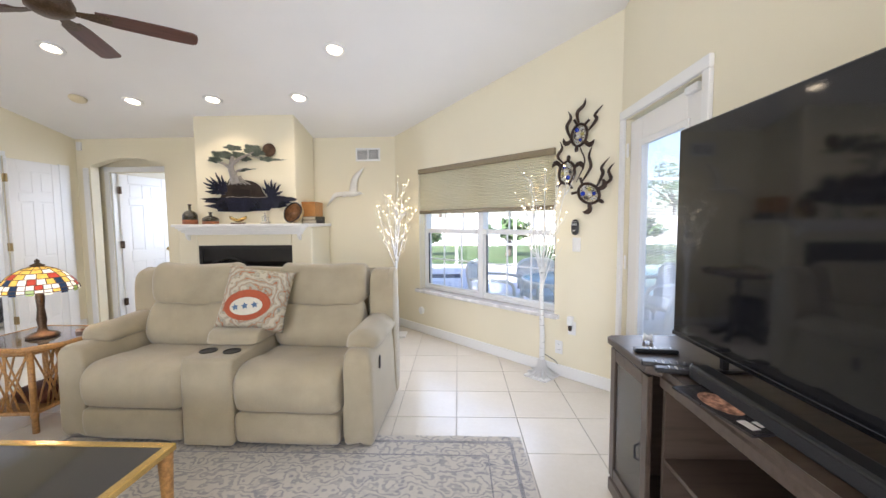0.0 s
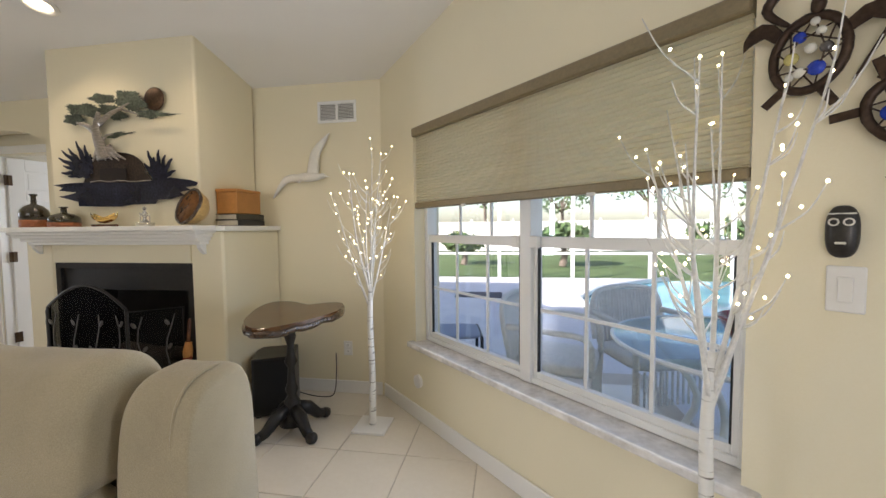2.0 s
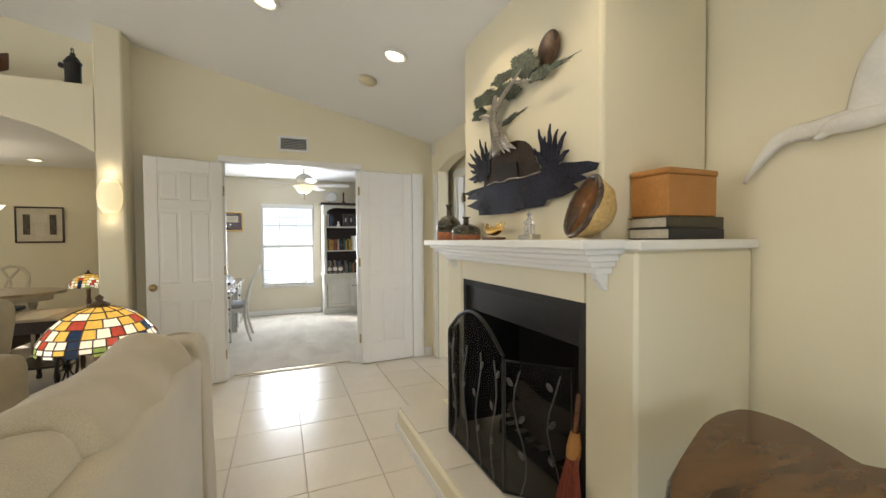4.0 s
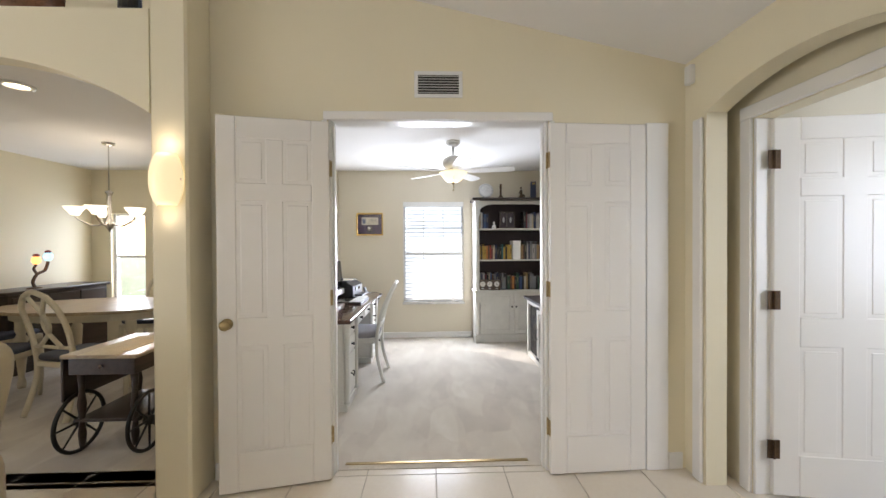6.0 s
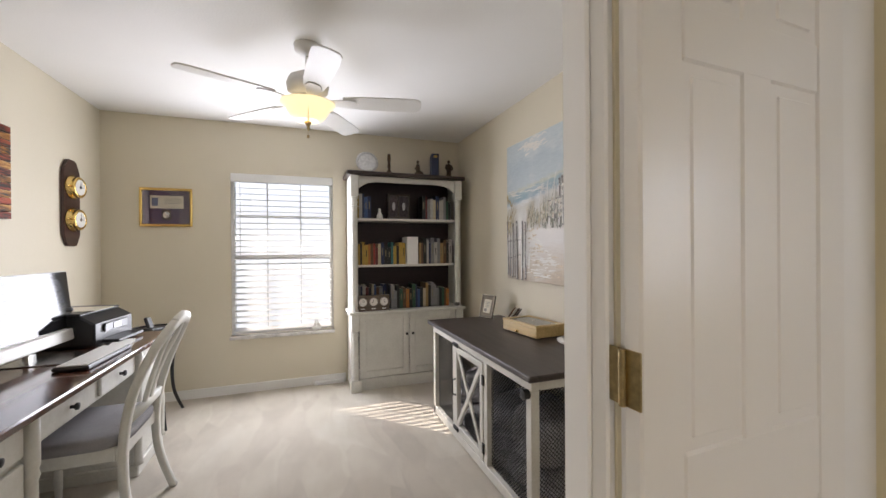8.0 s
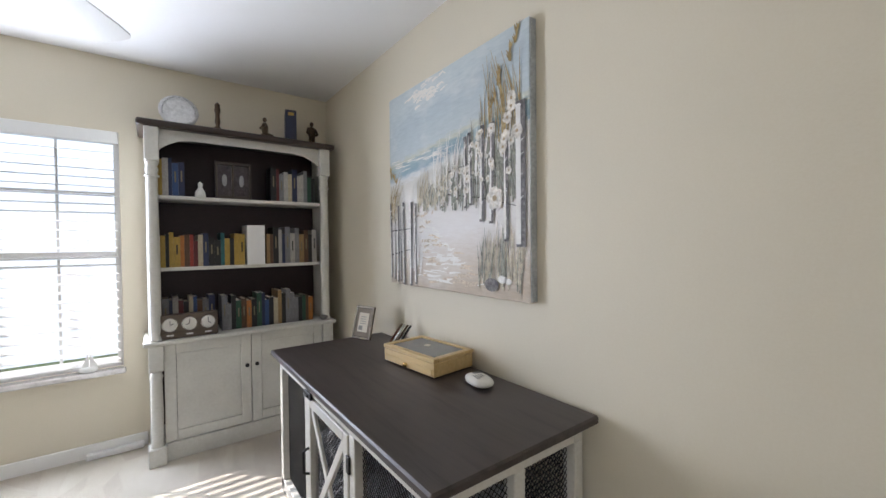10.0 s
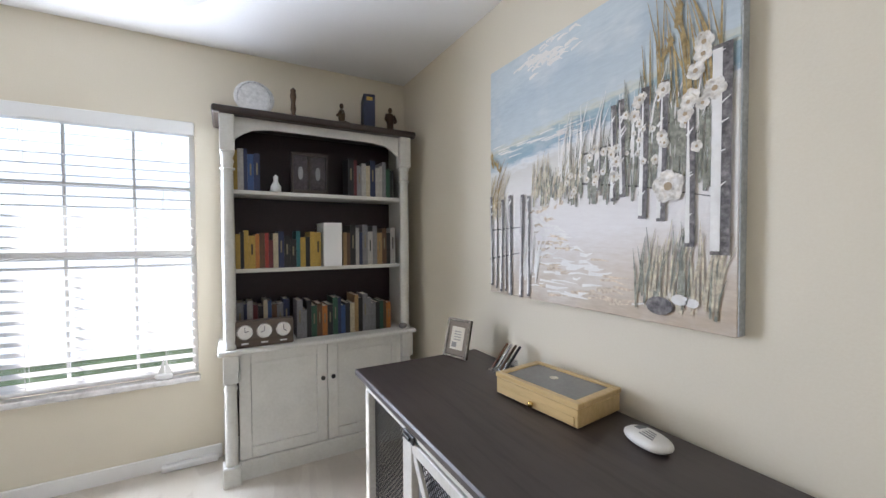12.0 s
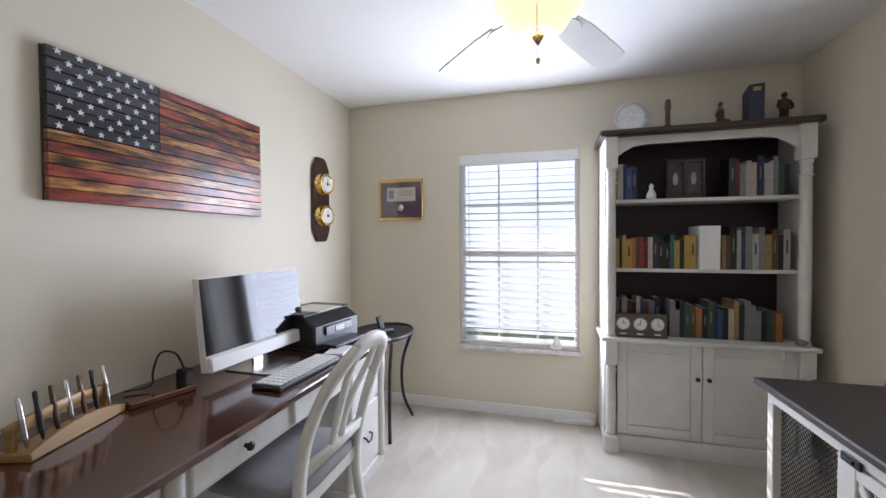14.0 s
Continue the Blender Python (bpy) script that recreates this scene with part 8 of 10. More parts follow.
# ---- beach painting ----
def beach_painting():
    o = thing("beach_painting", AT((-7.354, 5.199, 1.062)), "square canvas painting of a fenced beach path with grasses", "painting")
    S = 1.063
    m = bpy.data.materials.new("painted_beach")
    nt, b = nodes_of(m)
    tc = nt.nodes.new("ShaderNodeTexCoord")
    sep = nt.nodes.new("ShaderNodeSeparateXYZ")
    nt.links.new(tc.outputs["Object"], sep.inputs[0])
    strokes = noise_tex(nt, coords(nt, (3, 1, 14)), 5, 6, 0.65)
    big = noise_tex(nt, coords(nt, (1, 1, 1.6)), 3.5, 4)
    k = nt.nodes.new("ShaderNodeMath")
    k.operation = "MULTIPLY_ADD"
    nt.links.new(strokes, k.inputs[0])
    k.inputs[1].default_value = 0.10
    nt.links.new(sep.outputs["Z"], k.inputs[2])
    ad = nt.nodes.new("ShaderNodeMath")
    ad.operation = "MULTIPLY_ADD"
    nt.links.new(sep.outputs["X"], ad.inputs[0])
    ad.inputs[1].default_value = -0.10
    nt.links.new(k.outputs[0], ad.inputs[2])
    c = ramp(nt, ad.outputs[0], [(0.0, (0.50, 0.41, 0.31)), (0.10, (0.60, 0.52, 0.43)), (0.28, (0.74, 0.71, 0.69)), (0.50, (0.72, 0.69, 0.65)), (0.585, (0.62, 0.60, 0.55)), (0.62, (0.70, 0.71, 0.70)), (0.645, (0.26, 0.37, 0.44)), (0.70, (0.34, 0.44, 0.47)), (0.715, (0.55, 0.56, 0.47)), (0.74, (0.50, 0.56, 0.58)), (0.90, (0.44, 0.51, 0.55)), (1.0, (0.52, 0.58, 0.60))])
    cl = ramp(nt, big, [(0.50, (0, 0, 0)), (0.72, (1, 1, 1))])
    c = mixed(nt, c, (0.76, 0.74, 0.70), mixed(nt, (0, 0, 0), cl, 0.55))
    c = mixed(nt, c, ramp(nt, strokes, [(0.3, (0.42,) * 3), (0.7, (0.58,) * 3)]), 0.6, "OVERLAY")
    nt.links.new(c, b.inputs["Base Color"])
    b.inputs["Roughness"].default_value = 0.6
    bumped(nt, b, strokes, 0.25, 0.004)
    part("canvas", box(0, S, 0.0, 0.034, 0, S, 0.002), m, o, "stretched painted canvas")
    part("canvas_edge", box(S, S + 0.003, 0.002, 0.034, 0.004, S - 0.004), plain("grey_canvas_edge", (0.40, 0.42, 0.43), 0.7, var=0.15), o)
    rnd = random.Random(21)
    grey, white = plain("slate_stroke", (0.15, 0.135, 0.13), 0.6, var=0.4, scale=40), plain("white_stroke", (0.78, 0.76, 0.72), 0.6, var=0.1)
    tan, gold = plain("straw_stroke", (0.52, 0.46, 0.34), 0.6, var=0.3, scale=30), plain("ochre_stroke", (0.36, 0.26, 0.11), 0.6, var=0.3, scale=30)

    def stroke(bm, pts, w, y):
        """A flat brush stroke along points in x and z."""
        n = len(pts)
        left, right = [], []
        for i, (x, z) in enumerate(pts):
            dx, dz = pts[min(i + 1, n - 1)][0] - pts[max(i - 1, 0)][0], pts[min(i + 1, n - 1)][1] - pts[max(i - 1, 0)][1]
            l = math.hypot(dx, dz) or 1
            ww = w * (1 - 0.8 * (i / (n - 1)) ** 2) if w < 0.008 else w
            left.append((min(S, max(0, x - dz / l * ww)), min(S, max(0, z + dx / l * ww))))
            right.append((min(S, max(0, x + dz / l * ww)), min(S, max(0, z - dx / l * ww))))
        v = [bm.verts.new((x, y, z)) for x, z in left + right[::-1]]
        for i in range(n - 1):
            bm.faces.new((v[i], v[i + 1], v[2 * n - 2 - i], v[2 * n - 1 - i]))

    def fence(nm, posts, mat):
        f, g = bmesh.new(), bmesh.new()
        for x, z0, z1, w in posts:
            a = rnd.uniform(-0.012, 0.012)
            stroke(f, [(x, z0), (x + a * 0.5, (z0 + z1) / 2), (x + a, z1)], w, -0.0056 - rnd.uniform(0, 0.0004))
            stroke(g, [(x - w * 0.5, z0 + 0.01), (x - w * 0.5 + a * 0.5, (z0 + z1) / 2), (x - w * 0.5 + a, z1 - 0.01)], w * 0.5, -0.0064)
            for _ in range(5):
                zz = rnd.uniform(z0 + 0.02, z1 - 0.02)
                stroke(g, [(x - w * 0.8, zz), (x + w * rnd.uniform(0.2, 0.9), zz + rnd.uniform(0.003, 0.03))], 0.0045, -0.0066 - rnd.uniform(0, 0.0004))
        tagged(part(nm, f, mat, o, "dark painted fence pickets"), kind="stuff")
        tagged(part("painted_highlight", g, white, o, "white paint dabs"), kind="stuff")

    dab = bmesh.new()
    dab2 = bmesh.new()
    for i in range(150):
        v = rnd.random()
        x0 = 0.26 + 0.06 * rnd.random() + (1 - v) * rnd.uniform(0, 0.5) if v < 0.9 else rnd.uniform(0.2, 0.5)
        z = 0.02 + 0.40 * v
        l = rnd.uniform(0.03, 0.14) * (1.2 - v)
        stroke(dab if rnd.random() < 0.45 + 0.35 * v else dab2, [(x0, z), (x0 + l * 0.5, z + rnd.uniform(-0.006, 0.008)), (x0 + l, z + rnd.uniform(-0.012, 0.012))], rnd.uniform(0.003, 0.0078), -0.0012 - 0.000004 * i)
    tagged(part("painted_sand", dab, white, o, "broad white sand strokes"), kind="stuff")
    tagged(part("painted_sand", dab2, plain("warm_sand_stroke", (0.60, 0.50, 0.38), 0.6, var=0.25, scale=20), o, "broad warm sand strokes"), kind="stuff")
    cloud = bmesh.new()
    for i in range(46):
        x, z = 0.36 + rnd.gauss(0, 0.07), 0.985 + rnd.gauss(0, 0.028)
        stroke(cloud, [(x, min(1.05, z)), (x + 0.03, min(1.055, z + 0.008)), (x + 0.055, min(1.05, z + rnd.uniform(-0.01, 0.012)))], rnd.uniform(0.004, 0.0078), -0.0008 - 0.000006 * i)
    for i in range(30):
        x, z = rnd.uniform(0.02, 0.55), 0.665 + rnd.gauss(0, 0.012)
        stroke(cloud, [(x, z), (x + 0.04, z + 0.003), (x + 0.09, z + 0.004)], 0.0025, -0.0009 - 0.000006 * i)
    tagged(part("painted_cloud", cloud, plain("cream_cloud_stroke", (0.76, 0.73, 0.68), 0.6, var=0.08), o, "cream cloud and foam strokes"), kind="stuff")
    fence("painted_picket", [(x * S, z0 * S, z1 * S, w) for x, z0, z1, w in ((0.02, 0.03, 0.435, 0.009), (0.052, 0.02, 0.39, 0.007), (0.087, 0.01, 0.415, 0.010), (0.118, 0.015, 0.38, 0.007), (0.15, 0.0, 0.43, 0.012), (0.217, 0.0, 0.425, 0.011), (0.265, 0.01, 0.415, 0.009))], grey)
    fence("painted_picket", [(x * S, z0 * S, z1 * S, w) for x, z0, z1, w in ((0.60, 0.40, 0.53, 0.007), (0.657, 0.36, 0.66, 0.010), (0.69, 0.37, 0.67, 0.011), (0.755, 0.30, 0.68, 0.014), (0.81, 0.29, 0.68, 0.013), (0.89, 0.22, 0.60, 0.013), (0.962, 0.20, 0.72, 0.024))], grey)
    rails = bmesh.new()
    stroke(rails, [(0.0, 0.30), (0.12, 0.305), (0.25, 0.31)], 0.004, -0.0018)
    stroke(rails, [(0.0, 0.16), (0.12, 0.18), (0.25, 0.2)], 0.004, -0.0018)
    stroke(rails, [(0.54, 0.56), (0.8, 0.585), (1.04, 0.62)], 0.004, -0.0018)
    stroke(rails, [(0.55, 0.46), (0.8, 0.42), (1.04, 0.36)], 0.004, -0.0018)
    tagged(part("painted_rail", rails, grey, o), kind="stuff")
    for mat, zones in ((plain("sage_stroke", (0.24, 0.24, 0.19), 0.6, var=0.35, scale=30), ((0.50, 1.04, 0.40, 0.22, 110, 0.1), (0.72, 1.04, 0.50, 0.26, 90, 0.0), (0.78, 1.03, 0.06, 0.22, 24, 0.1), (0.30, 0.52, 0.42, 0.10, 30, 0.2))), (tan, ((0.30, 0.55, 0.42, 0.16, 60, 0.3), (0.0, 0.10, 0.36, 0.22, 22, 0.5), (0.78, 1.02, 0.06, 0.24, 34, 0.2))), (white, ((0.45, 1.0, 0.50, 0.24, 70, 0.2), (0.24, 0.34, 0.10, 0.20, 26, 0.4))), (gold, ((0.80, 1.04, 0.62, 0.40, 26, -0.2), (0.0, 0.06, 0.40, 0.22, 10, 0.4)))):
        g = bmesh.new()
        for x0, x1, z0, h, n, lean in zones:
            for _ in range(n):
                x, l = rnd.uniform(x0, x1), h * rnd.uniform(0.5, 1.0)
                d = lean * l * rnd.uniform(0.0, 1.2) + rnd.uniform(-0.02, 0.02)
                zb = z0 + rnd.uniform(-0.03, 0.05)
                stroke(g, [(x, zb), (x + d * 0.3, zb + l * 0.55), (x + d, zb + l)], 0.0035, -0.0034 - rnd.uniform(0, 0.0012))
        tagged(part("painted_grass", g, mat, o, "painted beach grass strokes"), kind="stuff")
    s = bmesh.new()
    for x, z, a in ((0.90, 0.86, 1.9), (0.97, 0.93, 1.6), (0.86, 0.78, 2.2), (1.0, 0.99, 1.8), (0.03, 0.60, 1.2), (0.08, 0.57, 0.9)):
        for k in range(9):
            r = 0.055 * k / 8
            stroke(s, [(x - r * math.cos(a), z + r * math.sin(a)), (x - r * math.cos(a) + rnd.uniform(-0.02, 0.02), z + r * math.sin(a) + 0.03)], 0.006, -0.0048 - 0.00008 * k)
    tagged(part("painted_seed_head", s, gold, o, "ochre grass plumes"), kind="stuff")
    fl = bmesh.new()
    ctr = bmesh.new()
    for i in range(58):
        x, z = (lambda u: (0.46 + 0.56 * u, 0.40 + 0.12 * u + rnd.uniform(0.0, 0.06 + 0.28 * u)))(rnd.random() ** 0.7)
        r = rnd.uniform(0.007, 0.012 + 0.018 * (x - 0.46) / 0.56)
        if i == 57:
            x, z, r = 0.885, 0.41, 0.046
        y = -0.0052 - 0.00006 * i
        for p in range(5):
            a = 6.283 * p / 5 + i
            vs = [fl.verts.new((min(S, x + r * 0.55 * math.cos(a) + r * 0.55 * math.cos(q)), y - 0.00001 * p, z + r * 0.55 * math.sin(a) + r * 0.55 * math.sin(q))) for q in [6.283 * k / 8 for k in range(8)]]
            fl.faces.new(vs)
        ctr.faces.new([ctr.verts.new((min(S, x + r * 0.28 * math.cos(q)), y - 0.0006, z + r * 0.28 * math.sin(q))) for q in [6.283 * k / 8 for k in range(8)]])
    tagged(part("painted_blossom", fl, plain("blossom_white", (0.68, 0.64, 0.57), 0.6, var=0.3, scale=45), o, "white painted blossoms"), kind="stuff")
    tagged(part("blossom_centre", ctr, plain("blossom_ochre", (0.40, 0.30, 0.18), 0.6), o), kind="stuff")
    for x, z, r in ((0.86, 0.055, 0.035), (0.92, 0.08, 0.02), (0.955, 0.075, 0.016)):
        sh = bmesh.new()
        sh.faces.new([sh.verts.new((x + r * 1.2 * math.cos(q), -0.006, z + r * 0.8 * math.sin(q))) for q in [6.283 * k / 12 for k in range(12)]])
        part("painted_shell", sh, grey if r > 0.03 else white, o)


beach_painting()


# ---- flag plank art ----
def flag_art():
    o = thing("plank_flag", pose(-6.41, 2.062, 1.486, 0, 0, 180), "charred plank wall art of a stars-and-stripes flag", "wall art")
    W, H, n = 0.985, 0.515, 13
    part("backing", box(0, W, -0.012, -0.001, 0, H), ESPRESSO, o)
    rnd = random.Random(9)

    def plank_mat(nm, a, b2):
        m = bpy.data.materials.new(nm)
        nt, b = nodes_of(m)
        g = noise_tex(nt, coords(nt, (2.2, 1, 20)), 2.6, 7, 0.7)
        oi = nt.nodes.new("ShaderNodeObjectInfo")
        mp = nt.nodes.new("ShaderNodeMath")
        mp.operation = "MULTIPLY_ADD"
        nt.links.new(oi.outputs["Random"], mp.inputs[0])
        mp.inputs[1].default_value = 0.10
        nt.links.new(g, mp.inputs[2])
        c = ramp(nt, mp.outputs[0], [(0.47, (0.012, 0.008, 0.008)), (0.56, a), (0.68, b2), (0.84, shade(b2, 1.2))])
        nt.links.new(c, b.inputs["Base Color"])
        b.inputs["Roughness"].default_value = 0.28
        b.inputs["Coat Weight"].default_value = 0.5
        b.inputs["Coat Roughness"].default_value = 0.15
        bumped(nt, b, g, 0.3, 0.004)
        return m

    red, gold = plank_mat("charred_red", (0.20, 0.025, 0.012), (0.44, 0.085, 0.04)), plank_mat("charred_gold", (0.28, 0.10, 0.02), (0.58, 0.33, 0.11))
    navy = plank_mat("charred_navy", (0.008, 0.008, 0.014), (0.022, 0.024, 0.042))
    h = H / n
    for i in range(n):
        x0 = 0.385 if i >= 6 else 0.0
        part("plank", box(x0 + (0.001 if x0 else 0), W, -0.034, -0.012, i * h + 0.0012, (i + 1) * h - 0.0012, 0.002), red if i % 2 == 0 else gold, o)
        if x0:
            part("plank", box(0, x0, -0.0345, -0.012, i * h + 0.0012, (i + 1) * h - 0.0012, 0.002), navy, o)
    star = plain("weathered_star_white", (0.66, 0.66, 0.68), 0.5, var=0.2, scale=60)
    me = mesh_of(prism([(0.0135 * (1 if k % 2 == 0 else 0.42) * math.sin(math.pi * k / 5), 0.0135 * (1 if k % 2 == 0 else 0.42) * math.cos(math.pi * k / 5)) for k in range(10)], 0.0012), "star", star)
    for r in range(9):
        for c in range(6 if r % 2 == 0 else 5):
            s = new("star", me)
            s.parent = o
            s.matrix_local = AT((0.032 + (0.032 if r % 2 else 0) + c * 0.064, -0.0358, 6 * h + 0.0155 + r * (7 * h - 0.028) / 8))


flag_art()


# ---- clock and barometer, framed medal ----
def weather_station():
    o = thing("clock_and_barometer", pose(-8.035, 2.062, 1.645, 0, 0, 180) @ Matrix.Diagonal((1.15, 1, 1, 1)), "dark wooden wall plaque with brass clock and barometer", "wall clock")
    P = [(-0.05, -0.30), (-0.03, -0.305), (0.03, -0.305), (0.05, -0.30), (0.055, -0.275), (0.085, -0.235), (0.09, -0.21), (0.09, 0.21), (0.085, 0.235), (0.055, 0.275), (0.05, 0.30), (0.03, 0.31), (-0.03, 0.31), (-0.05, 0.30), (-0.055, 0.275), (-0.085, 0.235), (-0.09, 0.21), (-0.09, -0.21), (-0.085, -0.235), (-0.055, -0.275)]
    part("plaque", prism(P, 0.022, AT((0, -0.022, 0)), 0.004), wood("mahogany_plaque", (0.02, 0.008, 0.006), (0.055, 0.02, 0.014), 0.3), o, "dark mahogany plaque")
    for z in (0.115, -0.115):
        c = part("brass_case", lathe([(0, 0.022), (0.083, 0.022), (0.086, 0.03), (0.072, 0.04), (0.070, 0.058), (0.074, 0.066), (0.068, 0.072), (0.056, 0.070), (0.054, 0.062)], 32, (0, 0, z), turn=Matrix.Rotation(radians(90), 4, "X")), BRASS, o, "polished brass case", True)
        part("dial", lathe([(0, 0.064), (0.055, 0.064), (0.055, 0.0695), (0, 0.0695)], 28, (0, 0, z), turn=Matrix.Rotation(radians(90), 4, "X")), bpy.data.materials["dial_white"], c, "white dial")
        part("dial_centre", lathe([(0, 0.0695), (0.012, 0.0695), (0.012, 0.0708), (0, 0.0708)], 18, (0, 0, z), turn=Matrix.Rotation(radians(90), 4, "X")), BLACK_PLASTIC if z > 0 else STEEL, c)
        part("clock_hand", boxes([(-0.0015, 0.0015, -0.0722, -0.0709, z, z + 0.042), (0.0, 0.028, -0.0722, -0.0709, z - 0.0015, z + 0.0015)]), BLACK_PLASTIC, c)
        part("hinge_lug", lathe([(0, 0), (0.010, 0.0), (0.010, 0.022), (0, 0.024)], 12, (-0.085, -0.045, z), turn=Matrix.Rotation(radians(-90), 4, "Y")), BRASS, c, "", True)


weather_station()


def medal_frame():
    o = thing("framed_medal", pose(-8.498, 2.331, 1.512, 0, 0, 90) @ Matrix.Diagonal((0.885, 1, 1, 1)), "gold frame with a certificate and medal on purple mat", "picture frame")
    w, h = 0.435, 0.33
    part("frame", boxes([(0, w, -0.022, 0, 0, 0.022), (0, w, -0.022, 0, h - 0.022, h), (0, 0.022, -0.0218, 0, 0.022, h - 0.022), (w - 0.022, w, -0.0218, 0, 0.022, h - 0.022)], 0.004), BRASS, o, "gold frame")
    part("mat_board", box(0.022, w - 0.022, -0.010, -0.002, 0.022, h - 0.022), plain("purple_mat", (0.07, 0.045, 0.10), 0.8), o, "purple mat board")
    part("certificate", box(0.085, 0.36, -0.0125, -0.010, 0.155, 0.265), PAPER, o, "white certificate")
    part("seal", box(0.10, 0.15, -0.0135, -0.0125, 0.175, 0.245), plain("seal_blue", (0.12, 0.15, 0.25), 0.6), o)
    part("print_bars", boxes([(0.20, 0.34, -0.0135, -0.0125, z, z + 0.004) for z in (0.235, 0.22, 0.20)]), bpy.data.materials["ink_grey"], o, "unreadable print")
    part("medal_window", box(0.18, 0.255, -0.0125, -0.010, 0.055, 0.145), plain("dark_window", (0.03, 0.03, 0.03), 0.6), o)
    part("medal", lathe([(0, 0), (0.03, 0), (0.028, 0.005), (0, 0.006)], 22, (0.2175, -0.0125, 0.10), turn=Matrix.Rotation(radians(90), 4, "X")), STEEL, o, "round silver medal", True)
    g = part("glazing", box(0.022, w - 0.022, -0.0165, -0.0155, 0.022, h - 0.022), PANE, o)
    g.visible_shadow = False


medal_frame()


# ---- desk ----
DESKTOP = wood("dark_cherry_top", (0.045, 0.014, 0.009), (0.10, 0.034, 0.02), 0.16, (1.2, 14, 14), 3.0, 0.5, 0.03)


def desk():
    o = thing("desk", AT((-6.80, 2.075, 0)), "white painted pedestal desk with a dark cherry top", "desk")
    part("desktop", box(-0.90, 0.90, 0.0, 0.685, 0.728, 0.76, 0.006), DESKTOP, o, "glossy dark cherry top")
    part("apron", box(-0.455, 0.455, 0.60, 0.625, 0.60, 0.728, 0.002), DISTRESSED, o)
    part("modesty_panel", box(-0.455, 0.455, 0.05, 0.07, 0.25, 0.728), DISTRESSED, o)

    def drawer(x0, x1, z0, z1, y, parent, pull):
        d = part("drawer_front", box(x0, x1, y, y + 0.016, z0, z1, 0.004), DISTRESSED, parent)
        cx, cz = (x0 + x1) / 2, (z0 + z1) / 2
        if pull == "knob":
            part("knob", lathe([(0, 0), (0.008, 0), (0.007, 0.012), (0.015, 0.018), (0.014, 0.027), (0, 0.030)], 14, (cx, y + 0.016, cz), turn=Matrix.Rotation(radians(-90), 4, "X")), BLACK_METAL, d, "black round knob", True)
        else:
            part("bail_pull", tube([(cx - 0.035, y + 0.016, cz + 0.01), (cx - 0.035, y + 0.034, cz + 0.005), (cx - 0.02, y + 0.038, cz - 0.02), (cx + 0.02, y + 0.038, cz - 0.02), (cx + 0.035, y + 0.034, cz + 0.005), (cx + 0.035, y + 0.016, cz + 0.01)], 0.005, 7), BLACK_METAL, d, "black bail pull", True)

    drawer(-0.43, -0.03, 0.615, 0.715, 0.625, o, "knob")
    drawer(0.03, 0.43, 0.615, 0.715, 0.625, o, "knob")
    for x0, x1 in ((-0.865, -0.455), (0.455, 0.865)):
        p = part("pedestal", box(x0, x1, 0.03, 0.63, 0.075, 0.728, 0.003), DISTRESSED, o)
        part("plinth", box(x0 - 0.008, x1 + 0.008, 0.02, 0.645, 0.0, 0.075, 0.006), DISTRESSED, p)
        drawer(x0 + 0.07, x1 - 0.03, 0.605, 0.715, 0.63, p, "knob")
        drawer(x0 + 0.07, x1 - 0.03, 0.455, 0.585, 0.63, p, "knob")
        drawer(x0 + 0.07, x1 - 0.03, 0.10, 0.435, 0.63, p, "bail")
        for x in (x0 + 0.035, x1 + 0.0):
            part("corner_column", lathe([(0.026, 0.075), (0.02, 0.10), (0.022, 0.3), (0.019, 0.50), (0.025, 0.52), (0.02, 0.54), (0.026, 0.56), (0.026, 0.728)], 14, (x, 0.645, 0)), DISTRESSED, p, "turned corner column", True)
        if x1 > 0.6:
            part("end_panel_frame", boxes([(x1, x1 + 0.012, 0.03, 0.10, 0.075, 0.728), (x1, x1 + 0.012, 0.55, 0.615, 0.075, 0.728), (x1, x1 + 0.0118, 0.10, 0.55, 0.66, 0.728), (x1, x1 + 0.0118, 0.10, 0.55, 0.075, 0.15)], 0.002), DISTRESSED, p)


desk()


